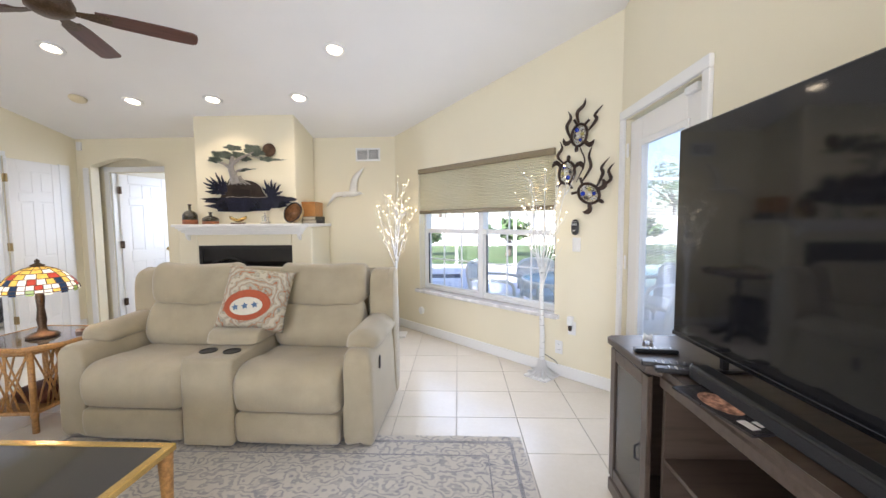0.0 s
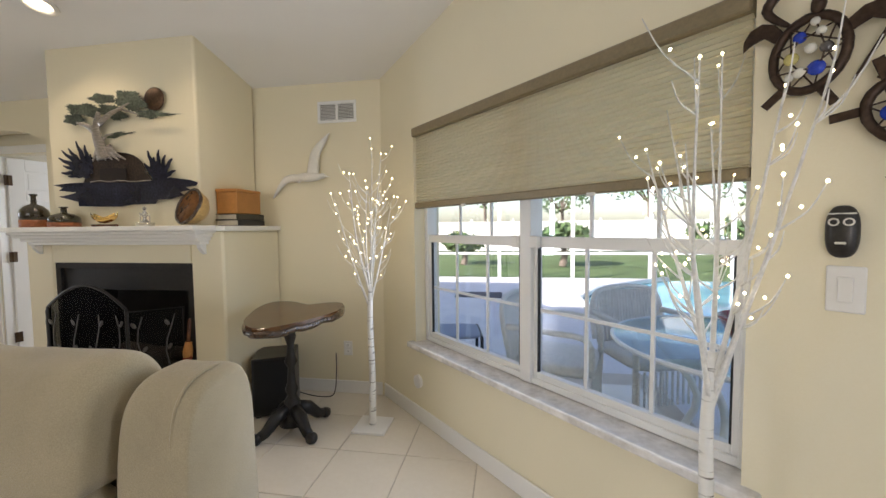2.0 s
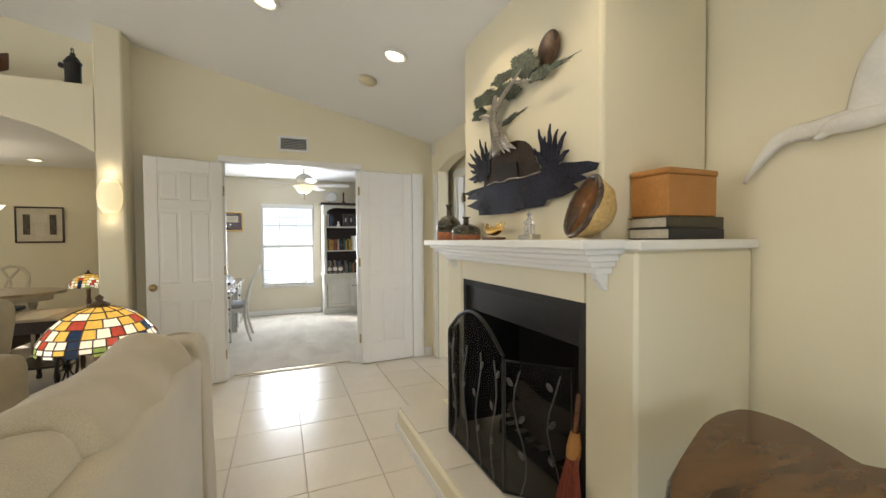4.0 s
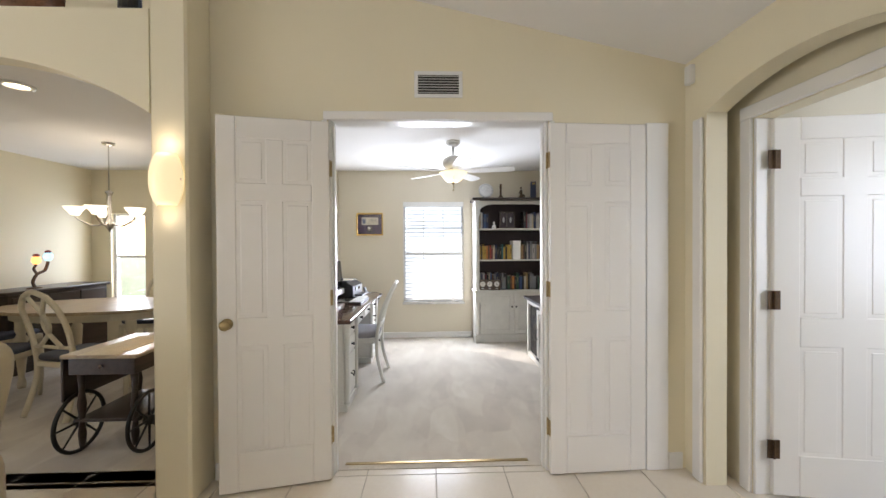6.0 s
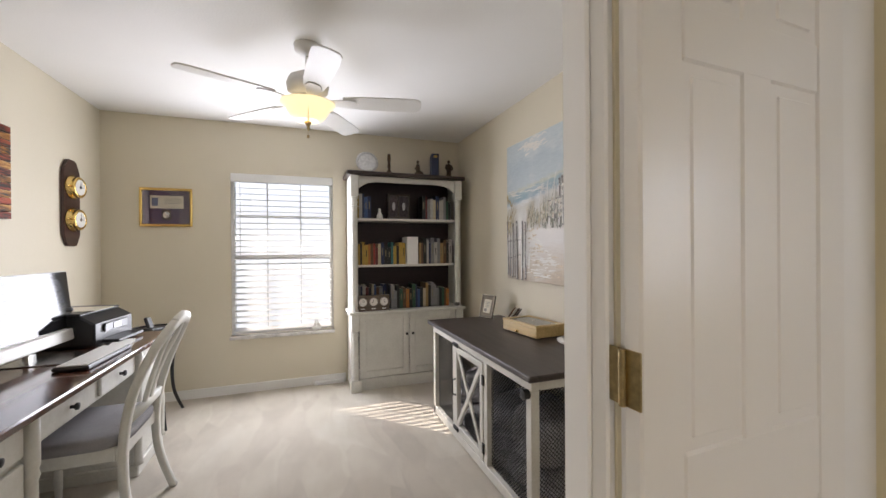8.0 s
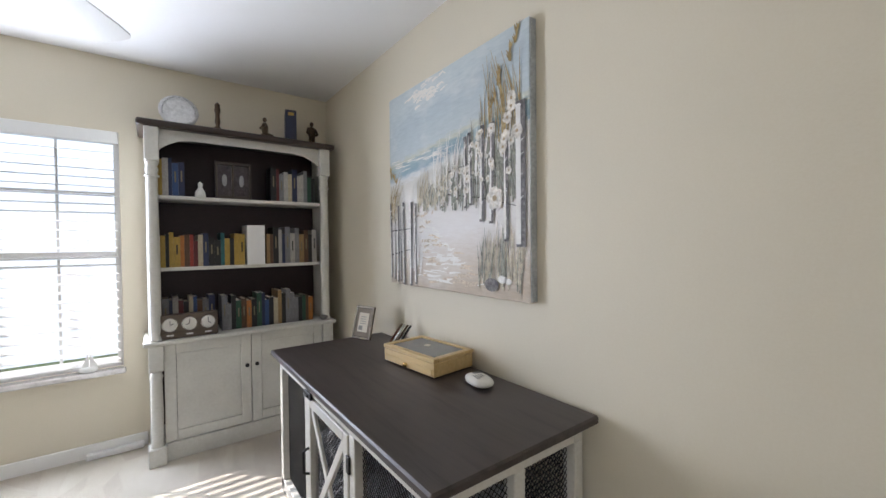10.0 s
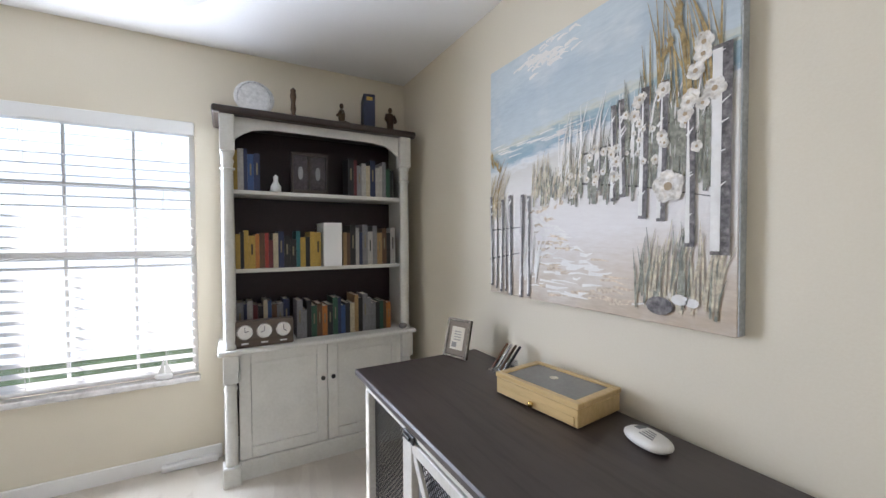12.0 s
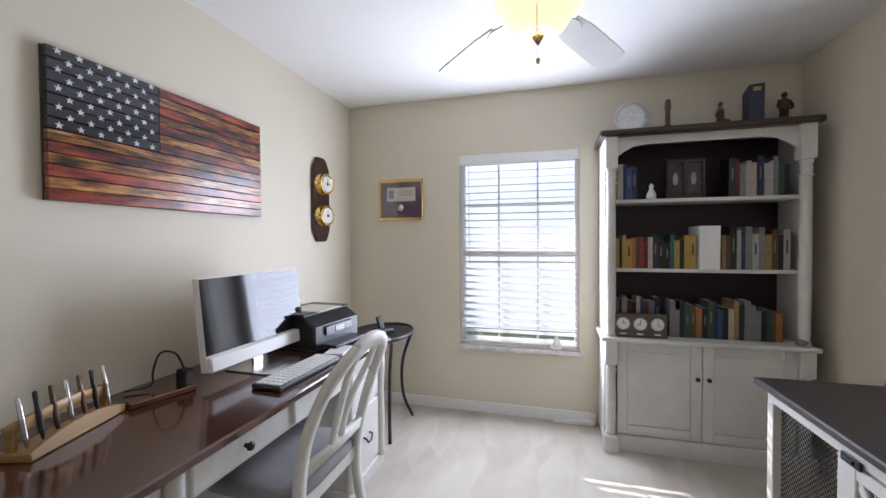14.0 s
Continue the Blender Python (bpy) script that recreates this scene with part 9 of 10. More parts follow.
def desk_chair():
    o = thing("desk_chair", pose(-6.84, 2.655, 0.004, 0, 0, 180), "distressed white wooden chair with pierced splat and grey seat", "chair")
    grey = plain("grey_upholstery", (0.30, 0.29, 0.30), 0.9, var=0.12, bump=0.3, bscale=400)
    part("seat", cushion(0, 0.0, 0.465, 0.47, 0.45, 0.07, 0.4, 26, 10), grey, o, "grey upholstered seat", True)
    part("seat_rail", boxes([(-0.225, 0.225, 0.19, 0.215, 0.385, 0.445), (-0.225, 0.225, -0.215, -0.19, 0.385, 0.445), (-0.225, -0.2, -0.19, 0.19, 0.385, 0.445), (0.2, 0.225, -0.19, 0.19, 0.385, 0.445)], 0.004), DISTRESSED, o)
    for sx in (-1, 1):
        part("front_leg", tube([(sx * 0.205, 0.20, 0.40), (sx * 0.21, 0.205, 0.2), (sx * 0.205, 0.20, 0.0)], [0.024, 0.019, 0.014], 8), DISTRESSED, o, "", True)
        post = spline([(sx * 0.235, -0.285, 0.0), (sx * 0.215, -0.225, 0.22), (sx * 0.205, -0.215, 0.44), (sx * 0.222, -0.255, 0.66), (sx * 0.205, -0.325, 0.84), (sx * 0.15, -0.37, 0.925), (sx * 0.09, -0.383, 0.952)], 5)
        part("back_leg", ribbon(post, [0.03 + 0.012 * min(1, i / 8) for i in range(len(post))], 0.032, (0, 1, 0.2)), DISTRESSED, o, "", True)
    part("crest_rail", ribbon(spline([(-0.10, -0.382, 0.950), (-0.05, -0.388, 0.964), (0, -0.39, 0.970), (0.05, -0.388, 0.964), (0.10, -0.382, 0.950)], 4), 0.055, 0.030, (0, 1, 0.3)), DISTRESSED, o, "", True)
    part("lower_rail", ribbon([(-0.205, -0.232, 0.55), (0, -0.238, 0.553), (0.205, -0.232, 0.55)], 0.05, 0.022, (0, 1, 0.2)), DISTRESSED, o, "", True)
    for sx in (-1, 1):
        part("splat_strap", ribbon(spline([(sx * 0.035, -0.240, 0.565), (sx * 0.030, -0.262, 0.66), (sx * 0.052, -0.305, 0.78), (sx * 0.078, -0.345, 0.87), (sx * 0.06, -0.383, 0.955)], 5), 0.036, 0.018, (0, 1, 0.3)), DISTRESSED, o, "pierced splat strap", True)


desk_chair()
DT = 0.7605


def computer():
    o = thing("desktop_computer", pose(-7.06, 2.34, DT, 0, 0, 180 - 2), "white all-in-one computer with a dark glossy screen", "computer")
    part("foot_plate", box(-0.13, 0.13, -0.20, 0.06, 0, 0.006, 0.002), STEEL, o, "flat metal foot")
    part("neck", box(-0.03, 0.03, -0.01, 0.006, 0.006, 0.14, 0.002), STEEL, o)
    b = part("casing", box(-0.305, 0.305, -0.02, 0.012, 0.05, 0.435, 0.004), WHITE_PLASTIC, o)
    b.matrix_local = AT((0, -0.02, 0)) @ Matrix.Rotation(radians(-6), 4, "X")
    part("screen", box(-0.30, 0.30, -0.0235, -0.0205, 0.118, 0.43), SCREEN, b, "dark glossy display")
    part("chin", box(-0.305, 0.305, -0.05, -0.0205, 0.05, 0.112, 0.006), WHITE_PLASTIC, b, "white speaker chin")


computer()


def keyboard():
    o = thing("keyboard", pose(-6.99, 2.63, DT, 0, 0, 178), "black keyboard with white keys on the desk", "keyboard")
    part("tray", box(-0.215, 0.215, -0.07, 0.07, 0, 0.020, 0.006), BLACK_PLASTIC, o)
    me = mesh_of(box(-0.0125, 0.0125, -0.0105, 0.0105, 0, 0.006, 0.002), "key", WHITE_PLASTIC)
    for r in range(5):
        for c in range(14):
            k = new("key", me)
            k.parent = o
            k.location = (-0.19 + c * 0.0292, -0.048 + r * 0.024, 0.0195)


keyboard()


def printer():
    o = thing("inkjet_printer", pose(-7.50, 2.36, DT, 0, 0, 180 - 6), "black all-in-one inkjet printer on the desk", "printer")
    part("body", prism([(-0.17, 0), (0.17, 0), (0.17, 0.13), (0.10, 0.175), (-0.15, 0.175), (-0.17, 0.15)], 0.40, Matrix.Rotation(radians(90), 4, "Z") @ AT((0.0, -0.20, 0)) @ Matrix.Diagonal((-1, 1, 1, 1)), 0.01), BLACK_PLASTIC, o)
    part("scanner_lid", box(-0.20, 0.20, -0.10, 0.165, 0.176, 0.192, 0.006), BLACK_PLASTIC, o)
    part("control_panel", box(-0.12, 0.12, -0.182, -0.174, 0.07, 0.12, 0.004), plain("grey_panel", (0.08, 0.08, 0.085), 0.3), o)
    part("display", box(-0.04, 0.04, -0.185, -0.182, 0.08, 0.112), SCREEN, o)
    part("paper_tray", box(-0.14, 0.14, -0.26, -0.172, 0.012, 0.03, 0.003), BLACK_PLASTIC, o)
    part("paper", box(-0.105, 0.105, -0.12, 0.1, 0.1925, 0.195), PAPER, o)
    solo("computer_mouse", cushion(0, 0, 0.016, 0.06, 0.10, 0.033, 0.75, 18, 10), BLACK_PLASTIC, pose(-7.33, 2.34, DT + 0.197, 0, 0, 30), "black computer mouse on the printer", "mouse", smooth=True)


printer()


def pen_stand():
    o = thing("pen_stand", pose(-6.34, 2.28, DT, 0, 0, 180 + 17), "curved oak pen stand with seven pens", "pen holder")
    oak = wood("honey_oak", (0.25, 0.12, 0.035), (0.46, 0.27, 0.09), 0.35)
    part("base", box(-0.16, 0.16, -0.045, 0.045, 0, 0.024, 0.004), oak, o)
    part("front_curve", prism([(x, 0.024 + 0.03 * (1 - (x / 0.16) ** 2)) for x in [-0.16 + 0.04 * i for i in range(9)]] + [(0.16, 0.02), (-0.16, 0.02)], 0.012, AT((0, -0.045, 0))), oak, o)
    part("pen_rail", ribbon([(-0.16 + 0.04 * i, 0.018 - 0.012 * math.sin(math.pi * i / 8), 0.078 + 0.022 * math.sin(math.pi * i / 8)) for i in range(9)], 0.034, 0.020, (0, 1, 0)), oak, o, "arched oak rail", True)
    for x in (-0.155, 0.14):
        part("rail_post", box(x, x + 0.015, 0.005, 0.03, 0.024, 0.09, 0.002), oak, o)
    pm = (STEEL, BLACK_PLASTIC, BRONZE, STEEL, CHERRY, BLACK_PLASTIC, STEEL)
    for i in range(7):
        e = part("pen", lathe([(0, 0), (0.004, 0.008), (0.0065, 0.03), (0.007, 0.08), (0.0075, 0.083), (0.0065, 0.09), (0.006, 0.14), (0, 0.145)], 10), pm[i], o, ("silver pen", "black pen", "bronze pen")[i % 3], True)
        e.matrix_local = AT((-0.135 + 0.045 * i, -0.012, 0.025)) @ Matrix.Rotation(radians(-9), 4, "X")


pen_stand()
solo("pen_case", box(-0.11, 0.11, -0.025, 0.025, 0, 0.022, 0.004), CHERRY, pose(-6.62, 2.30, DT, 0, 0, 165), "long dark cherry wooden pen case", "pen case")


def desk_bits():
    o = thing("power_adapter", AT((-6.73, 2.28, DT)), "black power adapter with a looped cable", "adapter")
    part("block", box(-0.02, 0.02, -0.025, 0.025, 0, 0.075, 0.005), BLACK_PLASTIC, o)
    part("cable", tube(spline([(0.0, 0.0, 0.07), (0.02, -0.02, 0.14), (0.06, -0.05, 0.15), (0.075, -0.07, 0.08), (0.06, -0.10, 0.02), (0.12, -0.16, 0.01)], 5), 0.004, 6), BLACK_PLASTIC, o, "", True)
    f = thing("desk_photo_frame", pose(-6.03, 2.33, DT, -18, 0, 200), "small silver photo frame on the desk", "picture frame")
    part("frame", boxes([(-0.08, -0.065, -0.006, 0.006, 0, 0.20), (0.065, 0.08, -0.006, 0.006, 0, 0.20), (-0.065, 0.065, -0.0058, 0.006, 0, 0.015), (-0.065, 0.065, -0.0058, 0.006, 0.185, 0.20)], 0.002), STEEL, f)
    part("photo", box(-0.065, 0.065, -0.003, 0.003, 0.015, 0.185), plain("faded_photo", (0.42, 0.40, 0.42), 0.3, var=0.5, scale=30), f, "faded photograph")
    part("easel_back", box(-0.02, 0.02, 0.006, 0.01, 0.0, 0.15), BLACK_PLASTIC, f)
    solo("notepad", box(-0.05, 0.05, -0.08, 0.08, 0, 0.012, 0.001), WHITE_PLASTIC, pose(-7.33, 2.62, DT, 0, 0, 100), "small white notepad on the desk", "notepad")


desk_bits()


def corner_table():
    t = thing("tray_table", AT((-8.08, 2.52, 0.004)), "black folding tray table with curved legs in the corner", "side table")
    part("tray", flat_prism([(0.30 * math.cos(a) * (1 if abs(math.cos(a)) < 0.9 else 0.97), 0.22 * math.sin(a)) for a in [6.283 * i / 28 for i in range(28)]], 0.665, 0.68, bev=0.003), BLACK_PLASTIC, t)
    part("rim", tube([(0.30 * math.cos(a), 0.22 * math.sin(a), 0.684) for a in [6.283 * i / 32 for i in range(32)]], 0.010, 6, None, True), BLACK_PLASTIC, t, "", True)
    for sx in (-1, 1):
        for sy in (-1, 1):
            part("leg", tube(spline([(sx * 0.2, sy * 0.17, 0.665), (sx * 0.12, sy * 0.12, 0.45), (sx * 0.13, sy * 0.12, 0.2), (sx * 0.22, sy * 0.16, 0.0)], 5), 0.012, 8), BLACK_PLASTIC, t, "", True)
    p = thing("desk_phone", pose(-8.05, 2.55, 0.690, 0, 0, 150), "black cordless phone on its base", "telephone")
    part("base", box(-0.06, 0.06, -0.06, 0.06, 0, 0.035, 0.01), BLACK_PLASTIC, p)
    h = part("handset", box(-0.024, 0.024, -0.015, 0.015, 0.02, 0.12, 0.008), BLACK_PLASTIC, p)
    h.matrix_local = Matrix.Rotation(radians(-25), 4, "X")
    bag = part("hanging_pouch", cushion(0.22, 0.02, 0.48, 0.12, 0.09, 0.12, 0.6, 16, 10, wob=0.15), plain("red_plastic", (0.40, 0.02, 0.025), 0.35), t, "small red pouch hung from the tray", True)
    part("strap", tube([(0.22, 0.02, 0.53), (0.23, 0.02, 0.60), (0.22, 0.02, 0.668)], 0.005, 6), BLACK_PLASTIC, bag)


corner_table()
FANWHITE = plain("white_fan_blade", (0.80, 0.79, 0.76), 0.4, var=0.02)
BOWL = glow("frosted_bowl", (1.0, 0.82, 0.45), 0.58, (0.86, 0.80, 0.62))
ceiling_fan("ceiling_fan", (-6.88, 3.655, 2.464), 0.17, 0.645, -0.312, 6.7, FANWHITE, FANWHITE, "white ceiling fan with a frosted glass light bowl, lit", BOWL)
for k in range(3):
    bulb("fan_bulb", (-6.88 + 0.075 * math.cos(2.094 * k + 0.6), 3.655 + 0.075 * math.sin(2.094 * k + 0.6), 2.100), 0.26, (1.0, 0.74, 0.40), 0.02)

# ---- dining room ----
CREAM_PAINT = plain("cream_furniture_paint", (0.66, 0.60, 0.46), 0.45, var=0.06, scale=8)
OAKTOP = wood("light_oak_top", (0.34, 0.25, 0.15), (0.55, 0.43, 0.28), 0.3)


def dining_table():
    t = thing("dining_table", AT((-6.95, -0.05, 0)), "oval dining table with a light wood top and cream legs", "dining table")
    part("tabletop", flat_prism([(0.56 * math.cos(a), 0.95 * math.sin(a)) for a in [6.283 * i / 40 for i in range(40)]], 0.735, 0.765, bev=0.006), OAKTOP, t)
    part("apron", flat_prism([(0.47 * math.cos(a), 0.82 * math.sin(a)) for a in [6.283 * i / 36 for i in range(36)]], 0.655, 0.735), CREAM_PAINT, t)
    for sx in (-1, 1):
        for sy in (-1, 1):
            part("leg", lathe([(0.03, 0), (0.035, 0.05), (0.022, 0.1), (0.04, 0.3), (0.05, 0.48), (0.03, 0.52), (0.045, 0.56), (0.045, 0.66)], 16, (sx * 0.30, sy * 0.52, 0)), CREAM_PAINT, t, "turned cream leg", True)


dining_table()


def dining_chair(m):
    o = thing("dining_chair", m, "cream painted dining chair with a pierced back and dark seat", "chair", "chairs round the dining table")
    part("seat", cushion(0, 0, 0.465, 0.46, 0.44, 0.06, 0.4, 22, 8), plain("slate_seat", (0.06, 0.07, 0.10), 0.8) if "slate_seat" not in bpy.data.materials else bpy.data.materials["slate_seat"], o, "dark slate seat pad", True)
    part("seat_rail", boxes([(-0.22, 0.22, -0.21, 0.21, 0.39, 0.44)], 0.006), CREAM_PAINT, o)
    for sx in (-1, 1):
        part("front_leg", tube([(sx * 0.2, 0.19, 0.4), (sx * 0.205, 0.2, 0.2), (sx * 0.2, 0.195, 0)], [0.026, 0.022, 0.016], 8), CREAM_PAINT, o, "", True)
        part("back_leg", tube(spline([(sx * 0.225, -0.28, 0.0), (sx * 0.205, -0.21, 0.25), (sx * 0.2, -0.2, 0.45), (sx * 0.205, -0.24, 0.7), (sx * 0.19, -0.3, 0.88), (sx * 0.11, -0.33, 0.985)], 4), 0.021, 8), CREAM_PAINT, o, "", True)
    part("crest_rail", tube(spline([(-0.115, -0.33, 0.98), (0, -0.345, 1.02), (0.115, -0.33, 0.98)], 4), 0.021, 8), CREAM_PAINT, o, "", True)
    for sx in (-1, 1):
        part("splat_strap", tube(spline([(sx * 0.12, -0.225, 0.56), (-sx * 0.03, -0.255, 0.74), (sx * 0.09, -0.325, 0.98)], 5), 0.016, 7), CREAM_PAINT, o, "crossed splat strap", True)
    part("lower_rail", tube([(-0.2, -0.215, 0.56), (0.2, -0.215, 0.56)], 0.014, 7), CREAM_PAINT, o)
    return o


c0 = dining_chair(pose(-6.18, 0.42, 0, 0, 0, 75))
for x, y, a in ((-6.25, -0.40, 95), (-7.72, -0.1, -90), (-7.05, 1.18, 182), (-6.9, -1.02, -8)):
    copy_thing(c0, pose(x, y, 0, 0, 0, a))


def tea_cart():
    o = thing("tea_cart", pose(-5.62, 1.28, 0, 0, 0, 0), "dark wooden drop-leaf tea cart with large spoked wheels", "tea cart")
    part("top", box(-0.33, 0.33, -0.24, 0.24, 0.65, 0.675, 0.006), OAKTOP, o, "lighter wooden top")
    part("drop_leaf", box(-0.30, 0.30, -0.262, -0.243, 0.36, 0.655, 0.005), ESPRESSO, o)
    part("drawer_case", box(-0.27, 0.30, -0.21, 0.21, 0.54, 0.65, 0.003), ESPRESSO, o)
    part("drawer_knob", lathe([(0, 0), (0.007, 0), (0.014, 0.014), (0, 0.022)], 12, (0.30, 0, 0.595), turn=Matrix.Rotation(radians(90), 4, "Y")), BRONZE, o)
    part("lower_shelf", box(-0.27, 0.27, -0.2, 0.2, 0.22, 0.24, 0.004), ESPRESSO, o)
    part("runner_cloth", box(-0.20, 0.34, -0.12, 0.12, 0.6755, 0.679), plain("cream_runner", (0.62, 0.55, 0.40), 0.9, var=0.1), o, "cream lace runner")
    for sx in (-1, 1):
        for sy in (-1, 1):
            part("leg", lathe([(0.018, 0.06), (0.024, 0.14), (0.015, 0.22), (0.026, 0.33), (0.016, 0.42), (0.024, 0.54)], 12, (sx * 0.25, sy * 0.17, 0)), ESPRESSO, o, "turned dark leg", True)
    for sy in (-1, 1):
        w = part("wheel", tube([(0.20 + 0.19 * math.cos(a), sy * 0.225, 0.20 + 0.19 * math.sin(a)) for a in [6.283 * i / 32 for i in range(32)]], 0.013, 8, None, True), BLACK_METAL, o, "black spoked wheel", True)
        for k in range(8):
            a = 6.283 * k / 8
            part("spoke", rod((0.20, sy * 0.225, 0.20), (0.20 + 0.185 * math.cos(a), sy * 0.225, 0.20 + 0.185 * math.sin(a)), 0.009, 0.006, 6), BLACK_METAL, w)
        part("hub", lathe([(0, -0.025), (0.03, -0.025), (0.035, 0), (0.03, 0.025), (0, 0.025)], 14, (0.20, sy * 0.225, 0.20), turn=Matrix.Rotation(radians(90), 4, "X")), BLACK_METAL, w, "", True)
    for sy in (-1, 1):
        part("caster", lathe([(0, -0.012), (0.03, -0.012), (0.03, 0.012), (0, 0.012)], 14, (-0.25, sy * 0.17, 0.03), turn=Matrix.Rotation(radians(90), 4, "X")), BLACK_METAL, o)


tea_cart()


def buffet():
    o = thing("buffet", AT((-7.55, -1.20, 0)), "dark wooden buffet against the dining room wall", "buffet")
    part("body", box(-0.62, 0.62, -0.22, 0.22, 0.08, 0.86, 0.004), ESPRESSO, o)
    part("top", box(-0.66, 0.66, -0.235, 0.24, 0.86, 0.895, 0.008), ESPRESSO, o)
    part("plinth", box(-0.62, 0.62, -0.2, 0.2, 0, 0.08), ESPRESSO, o)
    for i in range(3):
        x0 = -0.6 + 0.4 * i
        d = part("door", box(x0 + 0.01, x0 + 0.39, 0.22, 0.236, 0.12, 0.62, 0.006), ESPRESSO, o)
        part("knob", lathe([(0, 0), (0.008, 0), (0.014, 0.014), (0, 0.024)], 12, (x0 + 0.2, 0.236, 0.45), turn=Matrix.Rotation(radians(-90), 4, "X")), BRONZE, d)
        part("drawer_front", box(x0 + 0.01, x0 + 0.39, 0.22, 0.236, 0.65, 0.83, 0.006), ESPRESSO, o)


buffet()


def bird_lamp():
    o = thing("branch_lamp", pose(-7.35, -1.12, 0.896, 0, 0, 180), "bronze branch lamp with coloured glass globes, lit", "table lamp")
    part("branch", tube(spline([(0.0, 0, 0.012), (-0.02, 0, 0.08), (0.03, 0, 0.16), (0.12, 0, 0.20), (0.16, 0, 0.30)], 5), 0.016, 8), BRONZE, o, "", True)
    part("branch", tube(spline([(0.03, 0, 0.16), (-0.01, 0, 0.22), (0.02, 0, 0.27)], 4), 0.013, 8), BRONZE, o, "", True)
    part("foot", lathe([(0, 0), (0.07, 0), (0.06, 0.012), (0, 0.018)], 18), BRONZE, o, "", True)
    for x, z, c in ((0.16, 0.36, (0.2, 0.7, 0.8)), (0.02, 0.32, (0.9, 0.35, 0.08))):
        g = part("glass_globe", cushion(x, 0, z, 0.085, 0.085, 0.10, 1.0, 16, 10), glow("globe_%d" % int(z * 100), c, 1.6), o, "glowing coloured glass globe", True)
        part("globe_cap", cushion(x, 0, z + 0.055, 0.06, 0.06, 0.04, 0.9, 12, 8), cloth((0.25, 0.03, 0.04)), g, "", True)


bird_lamp()
tiffany((-5.62, 1.60, 0.681), 0.72, "small stained glass lamp, lit, in the dining room", 0.7)


def chandelier():
    o = thing("chandelier", AT((-7.0, 0.0, 2.468)), "brushed metal chandelier with five frosted glass bowls, lit", "chandelier")
    part("canopy", lathe([(0, 0), (0.06, 0), (0.05, -0.025), (0, -0.03)], 20), STEEL, o, "", True)
    part("chain", rod((0, 0, -0.02), (0, 0, -0.52), 0.006, None, 6), STEEL, o)
    part("column", lathe([(0, -0.5), (0.04, -0.52), (0.02, -0.56), (0.025, -0.7), (0.012, -0.78), (0.04, -0.86), (0.045, -0.88), (0.01, -0.93), (0, -0.95)], 16), STEEL, o, "", True)
    g = glow("chandelier_glass", (1.0, 0.86, 0.62), 0.9, (0.9, 0.88, 0.8))
    for k in range(5):
        a = 6.283 * k / 5 + 0.3
        d = Vector((math.cos(a), math.sin(a), 0))
        arm = part("arm", tube(spline([tuple(d * 0.02 + Vector((0, 0, -0.84))), tuple(d * 0.12 + Vector((0, 0, -0.88))), tuple(d * 0.24 + Vector((0, 0, -0.82))), tuple(d * 0.27 + Vector((0, 0, -0.78)))], 4), 0.007, 7), STEEL, o, "", True)
        part("glass_bowl", lathe([(0, -0.775), (0.035, -0.775), (0.055, -0.74), (0.085, -0.70), (0.095, -0.69), (0.08, -0.70), (0, -0.765)], 18, (d.x * 0.27, d.y * 0.27, 0)), g, arm, "glowing frosted glass bowl", True)
    bulb("chandelier_light", (-7.0, 0.0, 1.86), 3.5, WARM, 0.15)


chandelier()


def print_frame():
    o = thing("framed_print", pose(-8.498, -0.252, 1.335, 0, 0, 90), "dark framed print with cream mat and small scenes", "picture frame")
    w, h = 0.56, 0.535
    part("frame", boxes([(0, w, -0.02, 0, 0, 0.022), (0, w, -0.02, 0, h - 0.022, h), (0, 0.022, -0.0198, 0, 0.022, h - 0.022), (w - 0.022, w, -0.0198, 0, 0.022, h - 0.022)], 0.003), ESPRESSO, o)
    part("mat_board", box(0.022, w - 0.022, -0.01, -0.002, 0.022, h - 0.022), plain("cream_mat", (0.60, 0.55, 0.43), 0.8), o, "cream mat board")
    part("small_prints", boxes([(0.09, 0.17, -0.012, -0.01, 0.12, 0.42), (0.39, 0.47, -0.012, -0.01, 0.12, 0.42)]), plain("sepia_print", (0.10, 0.08, 0.06), 0.6, var=0.5, scale=30), o, "two dark narrow prints")
    part("centre_print", boxes([(0.20, 0.36, -0.012, -0.01, 0.30, 0.42), (0.225, 0.335, -0.012, -0.01, 0.10, 0.29)]), PAPER, o)


print_frame()


def dining_downlight(x, y):
    o = thing("recessed_downlight", AT((x, y, 2.469)), "recessed ceiling downlight with a white trim ring, lit", "downlight", "recessed ceiling downlights")
    part("trim_ring", lathe([(0.095, 0.0), (0.092, -0.010), (0.070, -0.014), (0.062, -0.004), (0.062, 0.0)], 28), TRIM, o, "", True)
    part("lamp_face", lathe([(0, -0.006), (0.06, -0.003), (0.06, -0.001), (0, -0.001)], 24), CANLIGHT, o, "glowing warm lamp")


for x, y in ((-5.5, 0.6), (-7.9, 0.25)):
    dining_downlight(x, y)

# ---- lanai and garden seen through the windows ----
DECK = plain("pale_concrete_deck", (0.66, 0.65, 0.66), 0.8, var=0.06, scale=2, bump=0.15)
WICKER = plain("white_wicker", (0.70, 0.69, 0.66), 0.6, var=0.15, scale=60, bump=0.5, bscale=120)


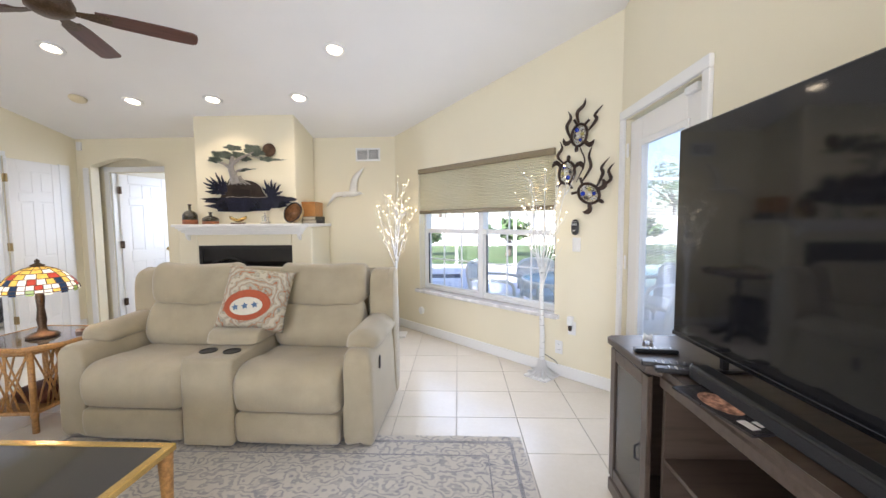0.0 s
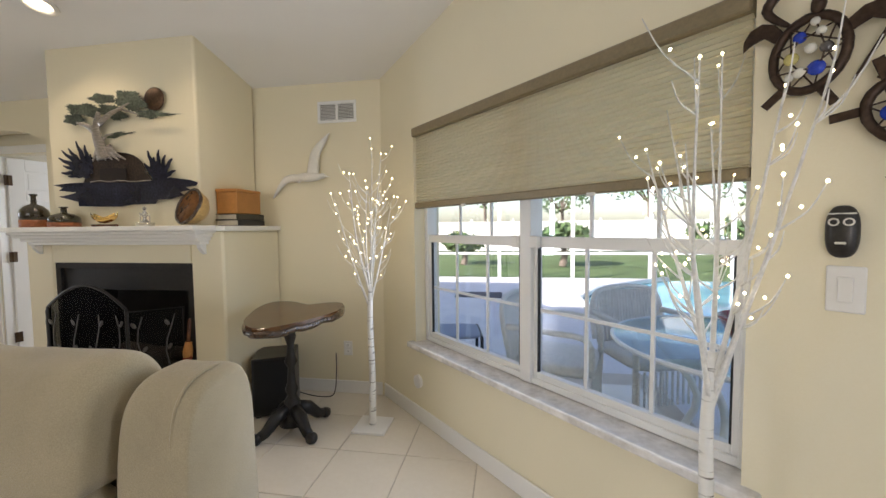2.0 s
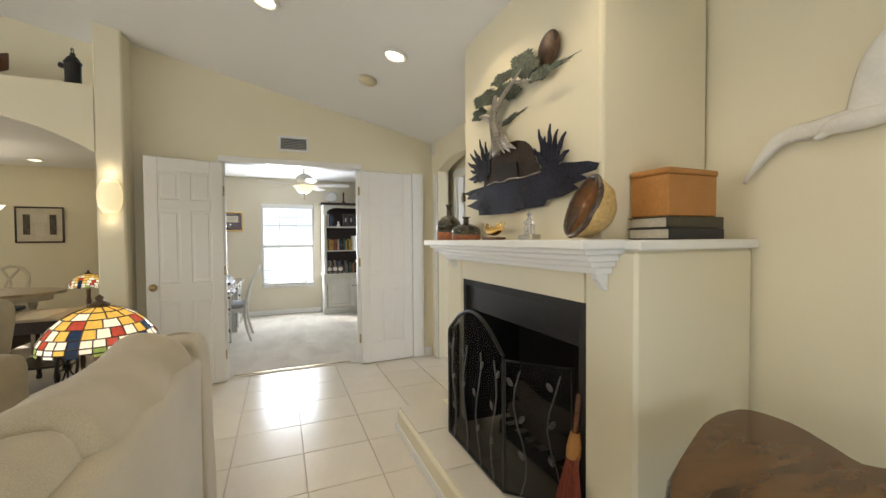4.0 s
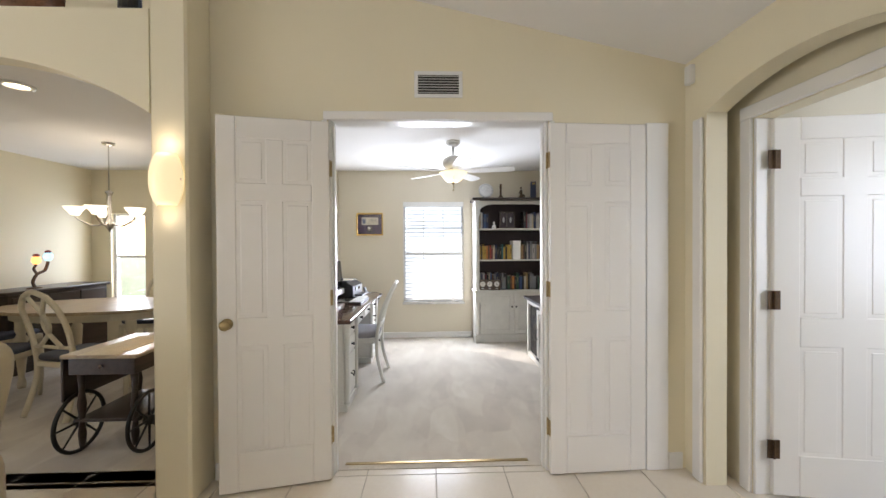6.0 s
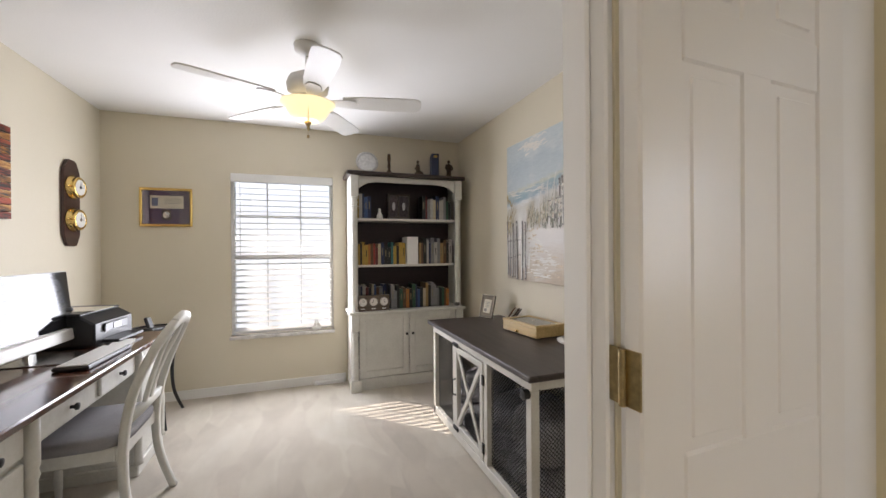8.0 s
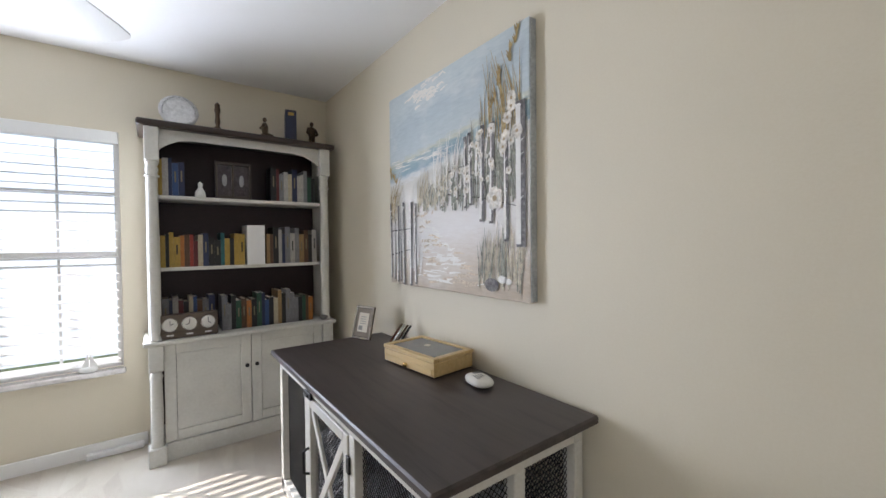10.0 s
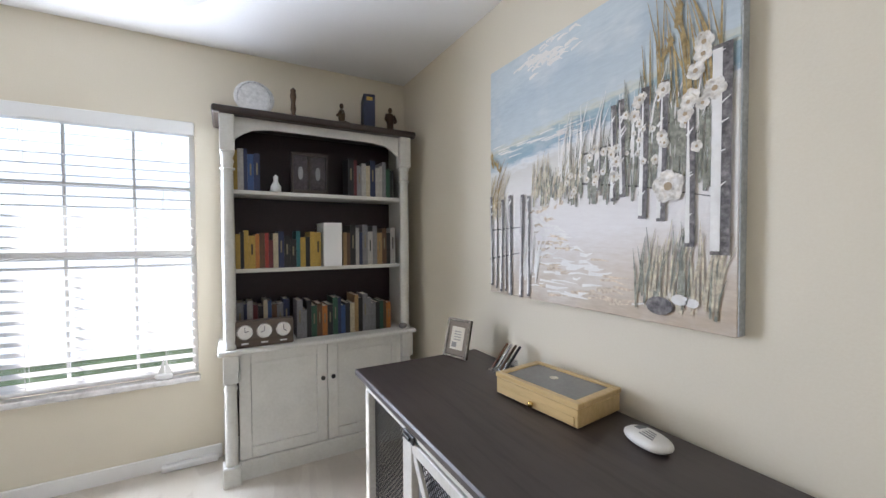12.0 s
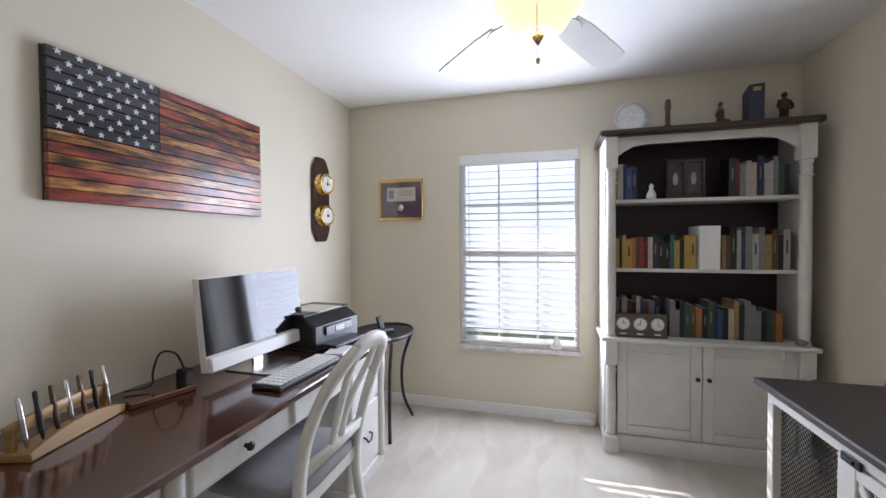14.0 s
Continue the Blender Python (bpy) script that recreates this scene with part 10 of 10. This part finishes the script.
def deck():
    bm = flat_prism([(-2.88, 5.28), (-0.75, 5.28), (1.3, 3.22), (1.3, -2.0), (9.0, -2.0), (9.0, 6.6), (3.5, 6.8), (1.9, 7.4), (1.35, 8.3), (1.35, 9.6), (2.0, 11.0), (4.0, 12.6), (-2.88, 12.6)], -0.12, -0.03)
    structure("pavement_deck", bm, DECK, "pale concrete pool deck")
    w = plain("pool_water", (0.22, 0.50, 0.62), 0.05, var=0.15, scale=3, bump=0.2, bscale=9)
    structure("water_pool", flat_prism([(9.0, 6.6), (3.5, 6.8), (1.9, 7.4), (1.35, 8.3), (1.35, 9.6), (2.0, 11.0), (4.0, 12.6), (9.0, 12.6)], -0.125, -0.085), w, "blue swimming pool water")
    structure("trim_pool_edge", tube([(9.0, 6.6, -0.03), (3.5, 6.8, -0.03), (1.9, 7.4, -0.03), (1.35, 8.3, -0.03), (1.35, 9.6, -0.03), (2.0, 11.0, -0.03), (4.0, 12.6, -0.03)], 0.06, 8), WHITE_PLASTIC, "white rounded pool edge", True)


deck()


def screen_cage():
    o = thing("screen_enclosure", AT((0, 12.7, -0.05)), "white aluminium screen enclosure round the pool", "screen enclosure")
    for i in range(9):
        x = -4.0 + 1.9 * i
        part("post", box(x, x + 0.09, 0, 0.06, 0, 2.7), WHITE_METAL, o)
    part("rail", boxes([(-4, 11.4, 0.01, 0.05, 0.62, 0.68)]), WHITE_METAL, o)
    part("rail", boxes([(-4, 11.4, 0.01, 0.05, 2.66, 2.74)]), WHITE_METAL, o)


screen_cage()


def fence():
    o = thing("garden_fence", AT((0, 25, -0.13)), "long white vinyl garden fence", "fence")
    me = mesh_of(box(0, 2.32, 0, 0.04, 0.05, 1.75), "fence_panel", WHITE_PLASTIC)
    po = mesh_of(box(-0.06, 0.06, -0.03, 0.09, 0, 1.9, 0.01), "post", WHITE_PLASTIC)
    for i in range(20):
        for d, nm in ((me, "fence_panel"), (po, "post")):
            p = new(nm, d)
            p.parent = o
            p.location = (-14 + 2.4 * i + (0.04 if d is me else 0), 0, 0)


fence()
LEAF = plain("garden_leaf", (0.10, 0.17, 0.06), 0.7, var=0.4, scale=3)


def garden_tree(at, h, r, seed, label):
    t = thing("garden_tree", AT(at), label, "tree", "garden trees")
    rnd = random.Random(seed)
    part("trunk", tube(spline([(0, 0, 0), (0.08, 0.03, h * 0.3), (0, 0.1, h * 0.6)], 4), [0.14 - 0.008 * i for i in range(9)], 8), plain("grey_bark", (0.20, 0.16, 0.13), 0.9, var=0.3, bump=0.5) if "grey_bark" not in bpy.data.materials else bpy.data.materials["grey_bark"], t, "", True)
    for k in range(5):
        a = 1.26 * k
        part("limb", tube([(0, 0.05, h * 0.45), (r * 0.4 * math.cos(a), r * 0.4 * math.sin(a), h * 0.65), (r * 0.75 * math.cos(a), r * 0.75 * math.sin(a), h * 0.82)], [0.07, 0.045, 0.02], 6), bpy.data.materials["grey_bark"], t)
    bm = bmesh.new()
    for i in range(900):
        a, u, q = rnd.uniform(0, 6.283), rnd.uniform(-1, 1), rnd.random() ** 0.4
        s = math.sqrt(1 - u * u)
        c = Vector((r * q * s * math.cos(a), r * q * s * math.sin(a), h * 0.72 + h * 0.30 * q * u))
        if noise.noise(c * 1.1 + Vector((seed, 0, 0))) < -0.12:
            continue
        d = Vector((rnd.uniform(-1, 1), rnd.uniform(-1, 1), rnd.uniform(-0.5, 1))).normalized()
        e = d.orthogonal().normalized()
        l, w = rnd.uniform(0.14, 0.30), rnd.uniform(0.06, 0.12)
        bm.faces.new([bm.verts.new(c + d * l), bm.verts.new(c + e * w), bm.verts.new(c - d * l * 0.6), bm.verts.new(c - e * w)])
    tagged(part("crown", bm, LEAF, t, "loose green leaves"), kind="stuff")


for i, (x, y, h, r) in enumerate(((-6.5, 28, 5.5, 2.8), (-1.5, 29, 6.5, 3.2), (3.5, 28, 5.2, 2.6), (9, 29, 6.6, 3.3), (15, 28, 5.5, 2.8), (22, 29, 6.5, 3.4), (2.0, 16.5, 1.5, 1.0), (7.5, 17, 1.6, 1.2), (-1.6, 17, 1.2, 0.8))):
    garden_tree((x, y, -0.13), h, r, i + 1, "leafy green garden tree" if h > 2 else "low leafy garden shrub")


def wicker_chair(m):
    o = thing("wicker_chair", m, "white wicker patio armchair", "patio chair", "wicker chairs on the deck")
    bm = bmesh.new()
    n = 22
    for i in range(n + 1):
        x = -0.27 + 0.54 * i / n
        tube([(x, 0.24, 0.42), (x, 0.29, 0.62), (x * 0.96, 0.32, 0.83 - 0.5 * (x / 0.27) ** 4 * 0.12)], 0.011, 5, bm)
    part("backrest", bm, WICKER, o, "upright woven canes", True)
    part("crest", tube(spline([(-0.29, 0.26, 0.45), (-0.29, 0.31, 0.70), (-0.22, 0.33, 0.82), (0, 0.34, 0.85), (0.22, 0.33, 0.82), (0.29, 0.31, 0.70), (0.29, 0.26, 0.45)], 4), 0.02, 7), WICKER, o, "", True)
    part("seat", cushion(0, 0, 0.40, 0.56, 0.54, 0.09, 0.4, 22, 8), WICKER, o, "", True)
    for sx in (-1, 1):
        part("arm", tube(spline([(sx * 0.29, 0.28, 0.66), (sx * 0.31, 0.0, 0.66), (sx * 0.29, -0.24, 0.62), (sx * 0.28, -0.26, 0.4)], 4), 0.022, 7), WICKER, o, "", True)
        for y in (-0.23, 0.22):
            part("leg", tube([(sx * 0.26, y, 0.4), (sx * 0.27, y * 1.05, 0)], 0.022, 7), WICKER, o, "", True)
    bm = bmesh.new()
    for i in range(14):
        rod((-0.26 + 0.04 * i, -0.265, 0.14), (-0.26 + 0.04 * i, -0.265, 0.37), 0.009, None, 5, bm)
    part("apron", bm, WICKER, o)
    return o


w0 = wicker_chair(pose(1.08, 5.16, -0.03, 0, 0, 16))
for x, y, a in ((0.40, 4.98, 72), (1.75, 3.45, -165), (2.15, 4.6, -80)):
    copy_thing(w0, pose(x, y, -0.03, 0, 0, a))


def patio_table():
    t = thing("patio_table", AT((1.22, 4.30, -0.03)), "round glass-topped white patio table", "patio table")
    part("glass_top", lathe([(0, 0.735), (0.60, 0.735), (0.605, 0.74), (0.60, 0.745), (0, 0.745)], 40), clear_glass("blue_green_glass", (0.72, 0.84, 0.88), 0.0, 0.30), t, "pale blue-green glass top", True)
    part("rim", tube([(0.605 * math.cos(a), 0.605 * math.sin(a), 0.735) for a in [6.283 * i / 40 for i in range(40)]], 0.012, 6, None, True), WHITE_METAL, t)
    for k in range(4):
        a = 0.785 + 1.571 * k
        part("leg", tube(spline([(0.5 * math.cos(a), 0.5 * math.sin(a), 0.72), (0.2 * math.cos(a), 0.2 * math.sin(a), 0.4), (0.4 * math.cos(a), 0.4 * math.sin(a), 0)], 5), 0.02, 8), WHITE_METAL, t, "", True)
    solo("flower_pot", lathe([(0, 0), (0.08, 0), (0.13, 0.10), (0.155, 0.15), (0.165, 0.155), (0.15, 0.165), (0.12, 0.12), (0, 0.11)], 24), plain("dark_red_glaze", (0.20, 0.025, 0.03), 0.25), AT((1.20, 4.15, 0.7155)), "dark red glazed pot on the patio table", "flower pot", smooth=True)


patio_table()


def footstool():
    o = thing("sling_footstool", pose(-0.45, 5.75, -0.03, 0, 0, 10), "dark-framed sling footstool on the deck", "footstool")
    part("sling", cushion(0, 0, 0.36, 0.5, 0.5, 0.03, 0.4, 18, 6), plain("blue_grey_sling", (0.30, 0.33, 0.42), 0.8), o, "", True)
    for sx in (-1, 1):
        part("leg_frame", tube([(sx * 0.24, -0.25, 0), (sx * 0.24, -0.22, 0.36), (sx * 0.24, 0.22, 0.36), (sx * 0.24, 0.25, 0)], 0.015, 7), BLACK_METAL, o)


footstool()
solo("deck_mat", box(-0.45, 0.45, -0.3, 0.3, 0, 0.012), plain("dark_mat", (0.08, 0.08, 0.09), 0.9), AT((-0.5, 9.8, -0.03)), "dark mat on the pool deck", "mat")
# glowing board added outside so the west windows look out on brightness
structure("backdrop", box(-12.2, -12, -2, 9, -0.128, 3.2), glow("outdoor_glow", (0.88, 0.93, 1.0), 0.43), "glowing pale board standing in for bright daylight outside")

# ---- floor tiles ----
def floor_tiles():
    """Cream tiles on the grout bed, each one a piece."""
    pitch, gap, top = 0.411, 0.005, 0.0
    floor = bpy.data.objects["floor"]
    me = mesh_of(box(gap / 2, pitch - gap / 2, gap / 2, pitch - gap / 2, -0.008, top, 0.0015), "tile", TILE)
    x0, y0 = -0.119 - 13 * pitch, 3.02 - 9 * pitch
    rest = bmesh.new()
    for i in range(17):
        for j in range(15):
            x, y = x0 + i * pitch, y0 + j * pitch
            cx0, cx1, cy0, cy1 = max(x, -5.168), min(x + pitch, 1.12), y, y + pitch
            if cx1 - cx0 < 0.03 or cy0 > 5.16:
                continue
            if x >= -5.168 and x + pitch <= 1.12:
                t = new("tile", me)
                t.location = (x, y, 0)
            else:
                t = new("tile", mesh_of(box(cx0 + gap / 2, cx1 - gap / 2, cy0 + gap / 2, cy1 - gap / 2, -0.008, top, 0.0015), "tile", TILE))
            t.parent = floor
    for i in range(17):
        for j in range(-7, 0):
            x, y = x0 + i * pitch, y0 + j * pitch
            if x > -5.1 and x + pitch < 1.13 and y > -3.0:
                box(x + gap / 2, x + pitch - gap / 2, y + gap / 2, y + pitch - gap / 2, -0.008, top, 0, 1, rest)
    tagged(part("tiles_behind", rest, TILE, floor), kind="stuff")


floor_tiles()
strip("trim_threshold", [(-5.185, -5.16, 2.87, 4.015, 0.0, 0.009)], "metal carpet edge in the doorway", AGED_BRASS, 0.003)
